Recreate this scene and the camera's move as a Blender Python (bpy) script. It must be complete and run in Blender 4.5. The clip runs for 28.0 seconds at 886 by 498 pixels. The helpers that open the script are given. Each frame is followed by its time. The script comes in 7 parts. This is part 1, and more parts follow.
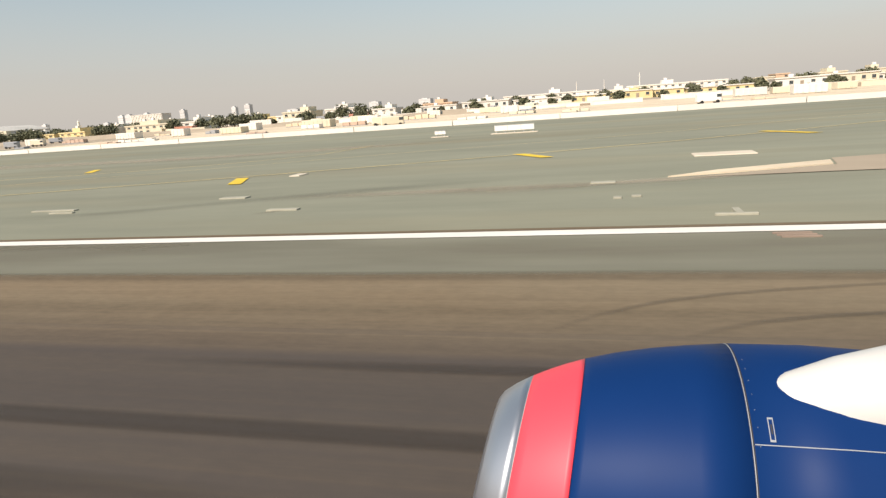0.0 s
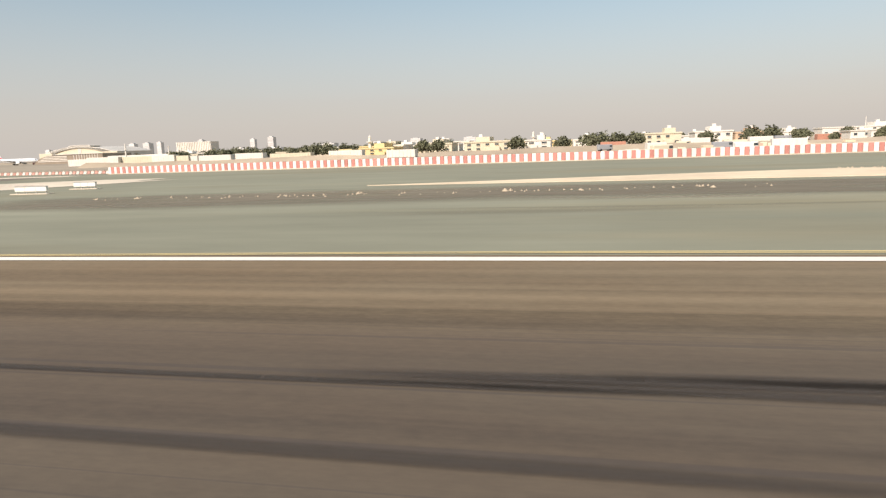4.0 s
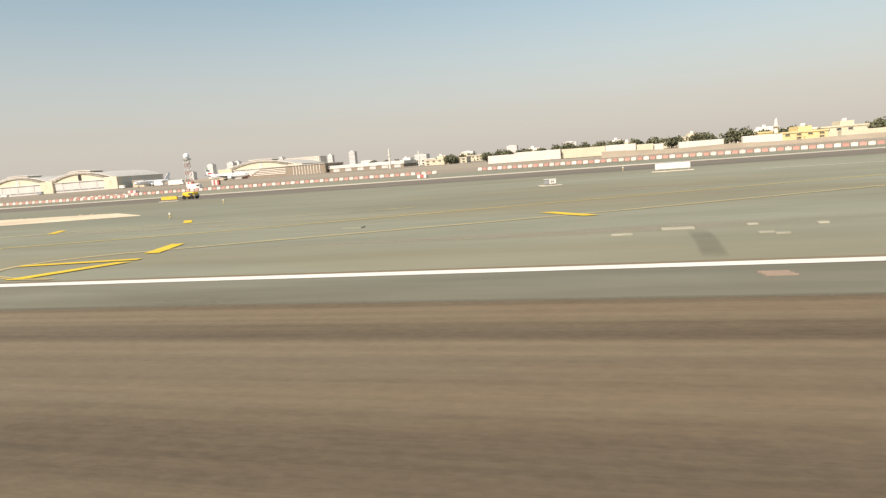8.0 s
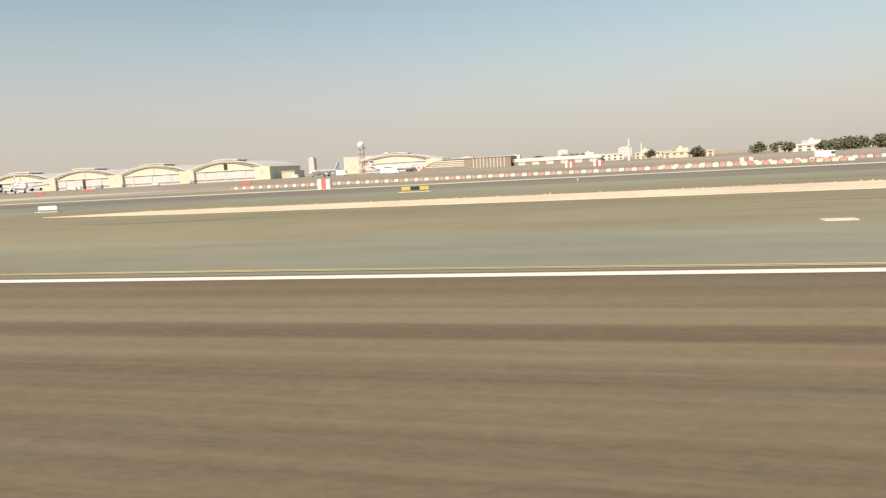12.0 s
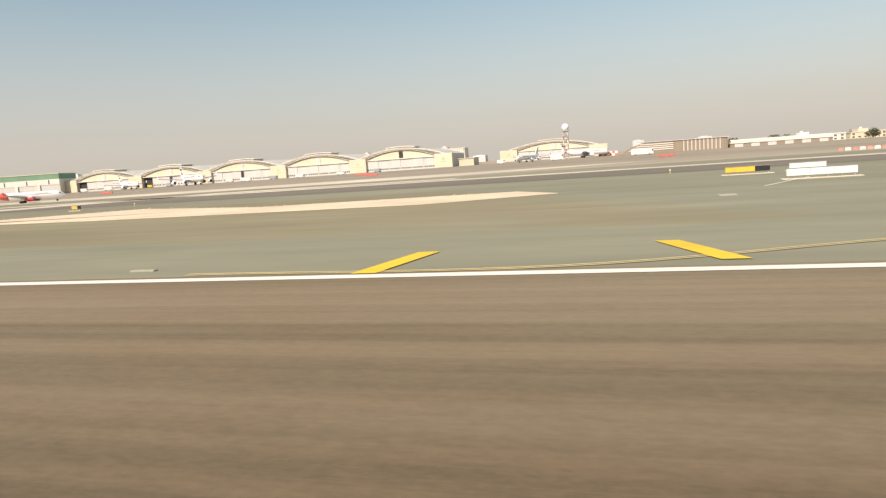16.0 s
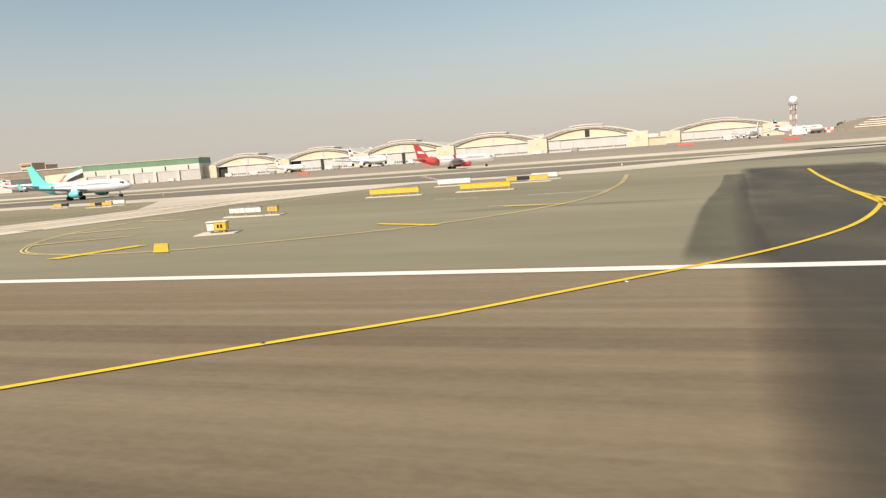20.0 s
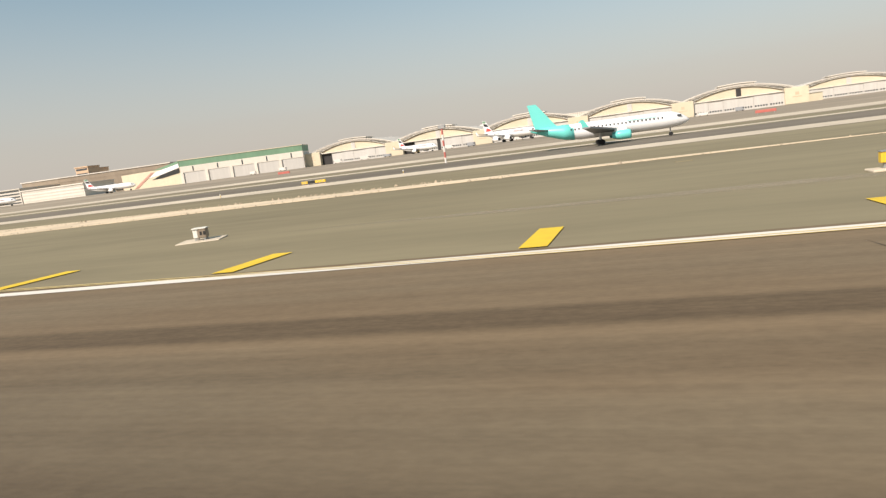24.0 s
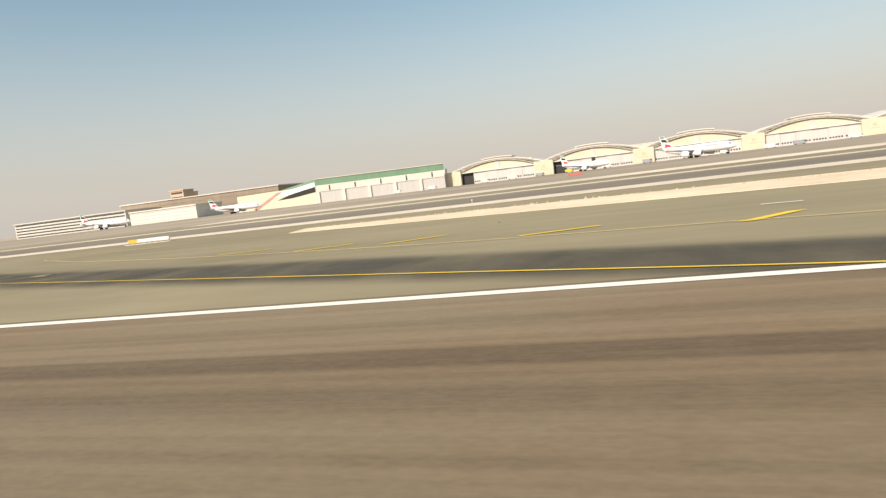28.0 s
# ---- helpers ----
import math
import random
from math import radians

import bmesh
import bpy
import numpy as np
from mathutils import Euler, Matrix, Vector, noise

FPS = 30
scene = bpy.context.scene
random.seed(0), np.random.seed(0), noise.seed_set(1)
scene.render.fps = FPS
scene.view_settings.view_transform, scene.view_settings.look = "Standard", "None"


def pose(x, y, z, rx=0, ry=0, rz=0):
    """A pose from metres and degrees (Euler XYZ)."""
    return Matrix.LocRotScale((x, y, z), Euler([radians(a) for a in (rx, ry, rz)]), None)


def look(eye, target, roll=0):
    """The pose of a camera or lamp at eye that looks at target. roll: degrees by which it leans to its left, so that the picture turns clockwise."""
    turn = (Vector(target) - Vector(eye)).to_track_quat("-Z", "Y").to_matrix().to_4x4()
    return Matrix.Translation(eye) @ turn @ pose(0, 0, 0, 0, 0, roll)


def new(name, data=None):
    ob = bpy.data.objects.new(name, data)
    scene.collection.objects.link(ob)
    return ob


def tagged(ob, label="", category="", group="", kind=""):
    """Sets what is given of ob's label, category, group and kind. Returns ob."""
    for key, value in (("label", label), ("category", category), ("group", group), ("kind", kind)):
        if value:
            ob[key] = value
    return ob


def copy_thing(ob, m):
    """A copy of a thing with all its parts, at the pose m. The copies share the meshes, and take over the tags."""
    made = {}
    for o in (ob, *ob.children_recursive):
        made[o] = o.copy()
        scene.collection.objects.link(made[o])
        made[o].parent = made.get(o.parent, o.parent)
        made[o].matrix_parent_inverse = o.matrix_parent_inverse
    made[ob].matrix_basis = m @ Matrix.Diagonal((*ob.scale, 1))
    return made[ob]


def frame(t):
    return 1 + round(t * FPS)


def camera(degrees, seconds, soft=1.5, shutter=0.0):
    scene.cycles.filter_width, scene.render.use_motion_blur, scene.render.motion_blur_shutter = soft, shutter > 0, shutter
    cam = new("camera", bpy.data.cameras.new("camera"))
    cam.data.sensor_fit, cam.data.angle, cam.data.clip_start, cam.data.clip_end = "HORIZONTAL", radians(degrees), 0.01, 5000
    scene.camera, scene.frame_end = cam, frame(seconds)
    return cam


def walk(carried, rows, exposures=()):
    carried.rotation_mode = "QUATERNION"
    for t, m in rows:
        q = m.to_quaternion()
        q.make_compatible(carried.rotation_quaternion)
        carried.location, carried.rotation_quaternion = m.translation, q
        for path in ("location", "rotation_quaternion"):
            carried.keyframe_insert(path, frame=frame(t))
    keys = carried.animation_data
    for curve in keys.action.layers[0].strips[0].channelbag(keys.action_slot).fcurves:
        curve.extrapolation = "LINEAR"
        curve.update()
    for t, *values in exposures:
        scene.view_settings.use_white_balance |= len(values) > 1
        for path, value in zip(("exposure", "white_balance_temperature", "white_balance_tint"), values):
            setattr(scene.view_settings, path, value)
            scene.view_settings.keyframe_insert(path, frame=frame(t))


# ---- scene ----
from math import cos, sin, pi, atan2, hypot

# ---- camera: seconds, x, y, z, heading, pitch, roll ----
PATH = [
    (0.0, 0.01, 0.00, 2.093, 14.47, -12.60, 4.16),
    (0.5, -19.43, -0.39, 2.093, 14.34, -12.36, 4.16),
    (1.0, -38.80, -0.72, 2.093, 14.42, -11.40, 3.99),
    (1.5, -58.01, -0.85, 2.093, 14.54, -9.78, 3.75),
    (2.0, -76.99, -0.97, 2.093, 14.79, -8.61, 3.55),
    (2.5, -95.56, -1.12, 2.093, 14.63, -7.61, 3.53),
    (4.5, -165.42, -1.64, 2.093, 11.23, -10.31, 1.57),
    (5.0, -182.36, -1.70, 2.093, 11.28, -11.68, 1.23),
    (5.5, -199.17, -1.70, 2.093, 11.82, -12.20, 1.41),
    (6.0, -216.02, -1.67, 2.093, 12.63, -11.88, 1.84),
    (6.5, -232.94, -1.60, 2.093, 13.29, -11.00, 2.67),
    (7.0, -249.64, -1.50, 2.093, 13.82, -9.95, 3.42),
    (7.5, -265.89, -1.44, 2.093, 14.23, -8.89, 4.04),
    (8.0, -281.62, -1.43, 2.093, 14.68, -7.90, 4.41),
    (8.5, -296.86, -1.47, 2.093, 15.10, -7.32, 4.41),
    (9.0, -311.95, -1.52, 2.093, 15.26, -7.13, 4.13),
    (9.5, -327.26, -1.55, 2.093, 15.16, -7.29, 3.85),
    (10.0, -342.90, -1.60, 2.093, 14.77, -7.43, 3.60),
    (10.5, -358.67, -1.65, 2.093, 14.27, -7.48, 3.46),
    (11.0, -374.28, -1.69, 2.093, 13.91, -7.46, 3.35),
    (11.5, -389.36, -1.73, 2.093, 13.67, -7.33, 3.23),
    (13.5, -443.90, -1.73, 2.093, 13.88, -7.85, 2.98),
    (14.0, -457.08, -1.71, 2.093, 14.13, -7.96, 3.11),
    (14.5, -470.17, -1.68, 2.093, 14.36, -7.88, 3.17),
    (15.0, -483.08, -1.66, 2.093, 14.62, -7.83, 3.56),
    (15.5, -495.74, -1.60, 2.093, 14.92, -7.70, 3.75),
    (16.0, -508.38, -1.52, 2.093, 15.21, -7.59, 3.99),
    (16.5, -521.21, -1.43, 2.093, 15.48, -7.61, 4.17),
    (17.0, -534.29, -1.36, 2.093, 15.55, -7.60, 4.18),
    (17.5, -547.50, -1.32, 2.093, 15.60, -7.76, 4.12),
    (18.0, -560.52, -1.27, 2.093, 15.70, -7.92, 4.11),
    (18.5, -573.10, -1.21, 2.093, 15.84, -8.14, 3.98),
    (19.0, -585.30, -1.14, 2.093, 16.13, -8.28, 4.11),
    (19.5, -597.13, -1.09, 2.093, 16.35, -8.25, 4.24),
    (20.0, -608.34, -1.03, 2.093, 16.36, -8.15, 4.29),
    (20.5, -619.35, -0.98, 2.093, 16.26, -8.19, 4.42),
    (21.0, -630.22, -0.97, 2.093, 16.00, -8.32, 4.60),
    (21.5, -640.86, -1.01, 2.093, 15.80, -8.56, 4.98),
    (22.0, -651.23, -1.06, 2.093, 15.57, -8.80, 5.66),
    (22.5, -661.40, -1.10, 2.093, 15.39, -8.95, 6.36),
    (24.5, -701.00, -1.29, 2.093, 15.22, -9.17, 7.54),
    (25.0, -711.10, -1.34, 2.093, 15.10, -9.17, 7.48),
    (25.5, -721.15, -1.40, 2.093, 15.35, -9.03, 7.50),
    (26.0, -730.98, -1.43, 2.093, 15.89, -8.57, 7.56),
    (26.5, -740.61, -1.43, 2.093, 16.62, -7.98, 7.67),
    (27.0, -750.13, -1.39, 2.093, 17.04, -7.13, 7.46),
    (27.5, -759.41, -1.36, 2.093, 17.20, -6.40, 7.26),
    (28.0, -768.42, -1.30, 2.093, 16.95, -5.80, 7.07),
]
cam = camera(69.05, 28.0, soft=1.35)
walk(cam, [(t, pose(x, y, z, 90 + pitch, roll, yaw)) for t, x, y, z, yaw, pitch, roll in PATH],
     [(0.0, 0.64, 6680, 15), (1.0, 0.54, 6680, 15), (2.0, 0.58, 6720, 16), (5.0, 0.68, 6700, 17), (7.0, 0.70, 6820, 16), (9.0, 0.66, 6900, 15), (17.0, 0.65, 6930, 16),
      (22.0, 0.56, 6880, 15), (25.0, 0.55, 6800, 15), (26.0, 0.62, 6850, 15), (28.0, 0.70, 6880, 15)])

# ---- world and sun ----
SUN_EL, SUN_AZ = 42.0, 205.0
world = bpy.data.worlds.new("world")
scene.world = world
world.use_nodes = True
wn = world.node_tree.nodes
sky = wn.new("ShaderNodeTexSky")
sky.sky_type = 'NISHITA'
sky.sun_disc = False
sky.sun_elevation = radians(SUN_EL)
sky.sun_rotation = radians(SUN_AZ)
sky.altitude = 0
sky.air_density = 1.0
sky.dust_density = 1.3
sky.ozone_density = 1.6
wn["Background"].inputs[1].default_value = 0.085
# dusty air, thickest towards the horizon
wl = world.node_tree.links
hazy = wn.new("ShaderNodeHueSaturation")
hazy.inputs["Hue"].default_value = 0.468
hazy.inputs["Saturation"].default_value = 0.95
wl.new(sky.outputs[0], hazy.inputs["Color"])
wtc = wn.new("ShaderNodeTexCoord")
wsep = wn.new("ShaderNodeSeparateXYZ")
wl.new(wtc.outputs["Generated"], wsep.inputs[0])
thick = wn.new("ShaderNodeMapRange")
thick.interpolation_type = 'SMOOTHSTEP'
for k, v in zip(("From Min", "From Max", "To Min", "To Max"), (-0.05, 0.36, 0.95, 0.0)):
    thick.inputs[k].default_value = v
wl.new(wsep.outputs[2], thick.inputs["Value"])
dust = wn.new("ShaderNodeMix")
dust.data_type = 'RGBA'
dust.inputs[7].default_value = (4.45, 4.3, 3.9, 1)
wl.new(thick.outputs[0], dust.inputs[0])
wl.new(hazy.outputs[0], dust.inputs[6])
wl.new(dust.outputs[2], wn["Background"].inputs[0])
sun = new("sun", bpy.data.lights.new("sun", 'SUN'))
sun.data.energy = 3.6
sun.data.angle = radians(0.6)
sun.data.color = (1.0, 0.93, 0.82)
az = radians(SUN_AZ)
sdir = Vector((sin(az) * cos(radians(SUN_EL)), cos(az) * cos(radians(SUN_EL)), sin(radians(SUN_EL))))
sun.matrix_world = look(sdir * 100, (0, 0, 0))


# ---- materials ----
def material(name, col, col2=None, rough=0.8, metal=0.0, scale=1.0, stretch=(1, 1, 1), bump=0.0, big=0.12, spec=0.4, vary=0.0):
    """Two-scale noise between two colours, a large soft stain, and fine relief, in metres."""
    m = bpy.data.materials.new(name)
    m.use_nodes = True
    n, l = m.node_tree.nodes, m.node_tree.links
    b = n["Principled BSDF"]
    b.inputs["Roughness"].default_value = rough
    b.inputs["Metallic"].default_value = metal
    b.inputs["Specular IOR Level"].default_value = spec
    col2 = col2 or tuple(c * 0.8 for c in col)
    tc = n.new("ShaderNodeTexCoord")
    mp = n.new("ShaderNodeMapping")
    mp.inputs["Scale"].default_value = stretch
    l.new(tc.outputs["Object"], mp.inputs["Vector"])
    fine = n.new("ShaderNodeTexNoise")
    fine.inputs["Scale"].default_value = scale
    fine.inputs["Detail"].default_value = 6
    fine.inputs["Roughness"].default_value = 0.65
    l.new(mp.outputs[0], fine.inputs["Vector"])
    ramp = n.new("ShaderNodeMapRange")
    ramp.inputs["From Min"].default_value = 0.3
    ramp.inputs["From Max"].default_value = 0.7
    l.new(fine.outputs["Fac"], ramp.inputs["Value"])
    mix = n.new("ShaderNodeMix")
    mix.data_type = 'RGBA'
    mix.inputs[6].default_value = (*col, 1)
    mix.inputs[7].default_value = (*col2, 1)
    l.new(ramp.outputs[0], mix.inputs[0])
    coarse = n.new("ShaderNodeTexNoise")
    coarse.inputs["Scale"].default_value = scale * 0.13
    coarse.inputs["Detail"].default_value = 3
    l.new(mp.outputs[0], coarse.inputs["Vector"])
    rr = n.new("ShaderNodeMapRange")
    rr.inputs["From Min"].default_value = 0.3
    rr.inputs["From Max"].default_value = 0.7
    rr.inputs["To Min"].default_value = 1 - big
    rr.inputs["To Max"].default_value = 1 + big
    l.new(coarse.outputs["Fac"], rr.inputs["Value"])
    mul = n.new("ShaderNodeVectorMath")
    mul.operation = 'SCALE'
    l.new(mix.outputs[2], mul.inputs[0])
    l.new(rr.outputs[0], mul.inputs["Scale"])
    out = mul.outputs[0]
    if vary:
        oi = n.new("ShaderNodeObjectInfo")
        r2 = n.new("ShaderNodeMapRange")
        r2.inputs["To Min"].default_value = 1 - vary
        r2.inputs["To Max"].default_value = 1 + vary
        l.new(oi.outputs["Random"], r2.inputs["Value"])
        m2 = n.new("ShaderNodeVectorMath")
        m2.operation = 'SCALE'
        l.new(out, m2.inputs[0])
        l.new(r2.outputs[0], m2.inputs["Scale"])
        out = m2.outputs[0]
    l.new(out, b.inputs["Base Color"])
    if bump:
        bp = n.new("ShaderNodeBump")
        bp.inputs["Strength"].default_value = bump
        bp.inputs["Distance"].default_value = 0.02
        l.new(fine.outputs["Fac"], bp.inputs["Height"])
        l.new(bp.outputs[0], b.inputs["Normal"])
    return m


def runway_material():
    """Worn brown-grey asphalt: long wear bands down the runway, rubber laid by landing wheels, thick at the touchdown end."""
    m = bpy.data.materials.new("runway_asphalt")
    m.use_nodes = True
    n, l = m.node_tree.nodes, m.node_tree.links
    b = n["Principled BSDF"]
    b.inputs["Roughness"].default_value = 0.85
    b.inputs["Specular IOR Level"].default_value = 0.25
    tc = n.new("ShaderNodeTexCoord")

    def noise_at(sc, detail, scale=1.0, rough=0.6):
        mp = n.new("ShaderNodeMapping")
        mp.inputs["Scale"].default_value = sc
        l.new(tc.outputs["Object"], mp.inputs["Vector"])
        t = n.new("ShaderNodeTexNoise")
        t.inputs["Scale"].default_value = scale
        t.inputs["Detail"].default_value = detail
        t.inputs["Roughness"].default_value = rough
        l.new(mp.outputs[0], t.inputs["Vector"])
        return t.outputs["Fac"]

    def math(op, a, c=None, d=None):
        k = n.new("ShaderNodeMath")
        k.operation = op
        for i, v in enumerate((a, c, d)):
            if v is None:
                continue
            if isinstance(v, (int, float)):
                k.inputs[i].default_value = v
            else:
                l.new(v, k.inputs[i])
        return k.outputs[0]

    def span(v, a, c, lo=0.0, hi=1.0):
        k = n.new("ShaderNodeMapRange")
        k.interpolation_type = 'SMOOTHSTEP'
        for i, x in zip(("From Min", "From Max", "To Min", "To Max"), (a, c, lo, hi)):
            k.inputs[i].default_value = x
        l.new(v, k.inputs["Value"])
        return k.outputs[0]

    sep = n.new("ShaderNodeSeparateXYZ")
    l.new(tc.outputs["Object"], sep.inputs[0])
    x, y = sep.outputs[0], sep.outputs[1]
    bands = noise_at((0.004, 0.55, 1), 3)
    streak = noise_at((0.025, 3.2, 1), 5, rough=0.7)
    fine = noise_at((2.0, 3.4, 1), 6, rough=0.7)
    blot = noise_at((0.05, 0.22, 1), 5)
    # wear bands
    tone = math('ADD', span(bands, 0.34, 0.66, -0.16, 0.16), span(streak, 0.34, 0.66, -0.09, 0.07))
    tone = math('ADD', tone, span(fine, 0.3, 0.7, -0.05, 0.05))
    tone = math('ADD', tone, span(blot, 0.3, 0.7, -0.12, 0.12))
    grit = noise_at((6.0, 14.0, 1), 3)
    tone = math('ADD', tone, span(grit, 0.3, 0.7, -0.06, 0.06))
    # wheel lanes worn a shade darker all the way down
    lane3 = math('MULTIPLY', span(y, 6.45, 6.25), span(y, 5.4, 5.65))
    tone = math('ADD', tone, math('MULTIPLY', math('MULTIPLY', lane3, span(x, 0.0, -120.0, 0.35, 1.0)), span(bands, 0.3, 0.6, -0.2, -0.34)))
    lane4 = math('MULTIPLY', span(y, 5.0, 4.6), span(y, 3.8, 4.2))
    tone = math('ADD', tone, math('MULTIPLY', lane4, span(blot, 0.3, 0.6, -0.04, -0.18)))
    lane5 = math('MULTIPLY', span(y, 7.6, 7.45), span(y, 7.2, 7.35))
    tone = math('ADD', tone, math('MULTIPLY', lane5, span(bands, 0.3, 0.6, -0.02, -0.16)))
    # paler paving along this stretch, held back towards the runway's middle
    tone = math('ADD', tone, math('MULTIPLY', math('MULTIPLY', span(x, -400.0, -470.0, 0.0, 0.22), span(x, -650.0, -615.0, 0.3, 1.0)), span(y, 3.2, 5.4)))
    # darker towards the middle: worn wheel lane plus the window's vignetting painted in
    tone = math('ADD', tone, span(y, 4.0, 2.4, 0.0, -0.16))
    tone = math('ADD', tone, 1.0)
    mix = n.new("ShaderNodeMix")
    mix.data_type = 'RGBA'
    mix.inputs[6].default_value = (0.185, 0.133, 0.079, 1)
    mix.inputs[7].default_value = (0.168, 0.131, 0.083, 1)
    l.new(span(blot, 0.35, 0.65), mix.inputs[0])
    sc = n.new("ShaderNodeVectorMath")
    sc.operation = 'SCALE'
    l.new(mix.outputs[2], sc.inputs[0])
    l.new(tone, sc.inputs["Scale"])
    # rubber: solid at the touchdown end, breaking up into long streaks, then two faint lanes
    lane = math('MULTIPLY', span(y, 5.3, 4.8), span(y, -10.0, -5.0))
    wide = math('MULTIPLY', span(y, 6.3, 4.8), span(y, -10.0, -5.0))
    long_ = noise_at((0.018, 4.5, 1), 2, rough=0.45)
    rub = math('MULTIPLY', lane, span(x, -150.0, -30.0, 0.0, 0.74))
    rub = math('MULTIPLY', rub, span(streak, 0.2, 0.62, 0.68, 1.08))
    lines = math('MULTIPLY', span(long_, 0.52, 0.62), math('MULTIPLY', wide, span(x, -290.0, -170.0, 0.0, 0.7)))
    rub = math('MAXIMUM', rub, lines)
    haze_ = math('MULTIPLY', wide, span(x, -330.0, -170.0, 0.0, 0.5))
    rub = math('MAXIMUM', rub, haze_)
    mx = n.new("ShaderNodeMix")
    mx.data_type = 'RGBA'
    mx.inputs[7].default_value = (0.050, 0.044, 0.043, 1)
    l.new(sc.outputs[0], mx.inputs[6])
    l.new(rub, mx.inputs[0])
    l.new(mx.outputs[2], b.inputs["Base Color"])
    bp = n.new("ShaderNodeBump")
    bp.inputs["Strength"].default_value = 0.1
    bp.inputs["Distance"].default_value = 0.01
    l.new(fine, bp.inputs["Height"])
    l.new(bp.outputs[0], b.inputs["Normal"])
    return m


M_RUNWAY = runway_material()


def shoulder_material():
    """Weathered grey-green asphalt with dusty drifts and long faint patches, browner towards the far end."""
    m = material("shoulder_asphalt", (0.257, 0.256, 0.187), (0.208, 0.207, 0.151), 0.9, scale=0.5, stretch=(0.25, 1, 1), bump=0.15, big=0.14, spec=0.2)
    n, l = m.node_tree.nodes, m.node_tree.links
    b = n["Principled BSDF"]
    old = b.inputs["Base Color"].links[0].from_socket
    tc = n.new("ShaderNodeTexCoord")
    sep = n.new("ShaderNodeSeparateXYZ")
    l.new(tc.outputs["Object"], sep.inputs[0])
    far = n.new("ShaderNodeMapRange")
    for k, v in zip(("From Min", "From Max", "To Min", "To Max"), (-440.0, -700.0, 0.0, 1.0)):
        far.inputs[k].default_value = v
    l.new(sep.outputs[0], far.inputs["Value"])
    mp = n.new("ShaderNodeMapping")
    mp.inputs["Scale"].default_value = (0.03, 0.16, 1)
    l.new(tc.outputs["Object"], mp.inputs["Vector"])
    drift = n.new("ShaderNodeTexNoise")
    drift.inputs["Detail"].default_value = 5
    drift.inputs["Scale"].default_value = 1.0
    l.new(mp.outputs[0], drift.inputs["Vector"])
    dr = n.new("ShaderNodeMapRange")
    for k, v in zip(("From Min", "From Max", "To Min", "To Max"), (0.5, 0.68, 0.0, 0.55)):
        dr.inputs[k].default_value = v
    l.new(drift.outputs["Fac"], dr.inputs["Value"])
    top = n.new("ShaderNodeMath")
    top.operation = 'MAXIMUM'
    l.new(far.outputs[0], top.inputs[0])
    l.new(dr.outputs[0], top.inputs[1])
    # two long stretches where bare brown earth lies between the paved shoulder and the sand

    def ramp(v, a, c):
        k = n.new("ShaderNodeMapRange")
        k.interpolation_type = 'SMOOTHSTEP'
        k.inputs["From Min"].default_value, k.inputs["From Max"].default_value = a, c
        l.new(v, k.inputs["Value"])
        return k.outputs[0]

    def both(op, a, c):
        k = n.new("ShaderNodeMath")
        k.operation = op
        for i, v in enumerate((a, c)):
            if isinstance(v, (int, float)):
                k.inputs[i].default_value = v
            else:
                l.new(v, k.inputs[i])
        return k.outputs[0]

    x, y = sep.outputs[0], sep.outputs[1]
    wavy = both('ADD', y, both('MULTIPLY', both('SUBTRACT', drift.outputs["Fac"], 0.5), 26.0))
    first = both('MULTIPLY', ramp(x, -352.0, -372.0), ramp(x, -460.0, -450.0))
    slant = both('ADD', x, both('MULTIPLY', y, 0.55))
    second = both('MULTIPLY', ramp(slant, -487.0, -497.0), ramp(x, -590.0, -574.0))
    earth = both('MULTIPLY', both('MAXIMUM', first, second), both('MULTIPLY', ramp(wavy, 16.5, 20.5), ramp(y, 60.0, 46.0)))
    earth = both('MULTIPLY', earth, 0.95)
    cover = both('MAXIMUM', top.outputs[0], earth)
    mx = n.new("ShaderNodeMix")
    mx.data_type = 'RGBA'
    l.new(cover, mx.inputs[0])
    l.new(old, mx.inputs[6])
    dust = n.new("ShaderNodeVectorMath")
    dust.operation = 'MULTIPLY'
    dust.inputs[1].default_value = (1.02, 0.88, 0.75)
    l.new(old, dust.inputs[0])
    l.new(dust.outputs[0], mx.inputs[7])
    l.new(mx.outputs[2], b.inputs["Base Color"])
    return m


M_SHOULDER = shoulder_material()
M_FIELD = material("desert_ground", (0.44, 0.36, 0.265), (0.34, 0.28, 0.205), 0.95, scale=0.15, bump=0.2, big=0.2, spec=0.1)
M_SAND = material("pale_sand", (0.70, 0.58, 0.42), (0.60, 0.49, 0.35), 0.95, scale=1.2, bump=0.5, big=0.12, spec=0.1)
M_TAXI = material("taxiway_asphalt", (0.205, 0.178, 0.138), (0.165, 0.143, 0.112), 0.9, scale=0.4, stretch=(0.2, 1, 1), bump=0.15, big=0.2, spec=0.2)
# dusty concrete, with the haze of distance lightened into its colour
M_APRON = material("dusty_hazed_apron", (0.34, 0.29, 0.22), (0.27, 0.23, 0.175), 0.92, scale=0.12, stretch=(0.3, 1, 1), bump=0.1, big=0.22, spec=0.15)
M_CONC = material("pale_concrete", (0.64, 0.56, 0.44), (0.54, 0.47, 0.365), 0.9, scale=0.35, bump=0.1, big=0.15, spec=0.2)
M_WHITE_PAINT = material("white_road_paint", (0.80, 0.76, 0.67), (0.70, 0.66, 0.58), 0.7, scale=2.0, stretch=(0.3, 1, 1), big=0.05)
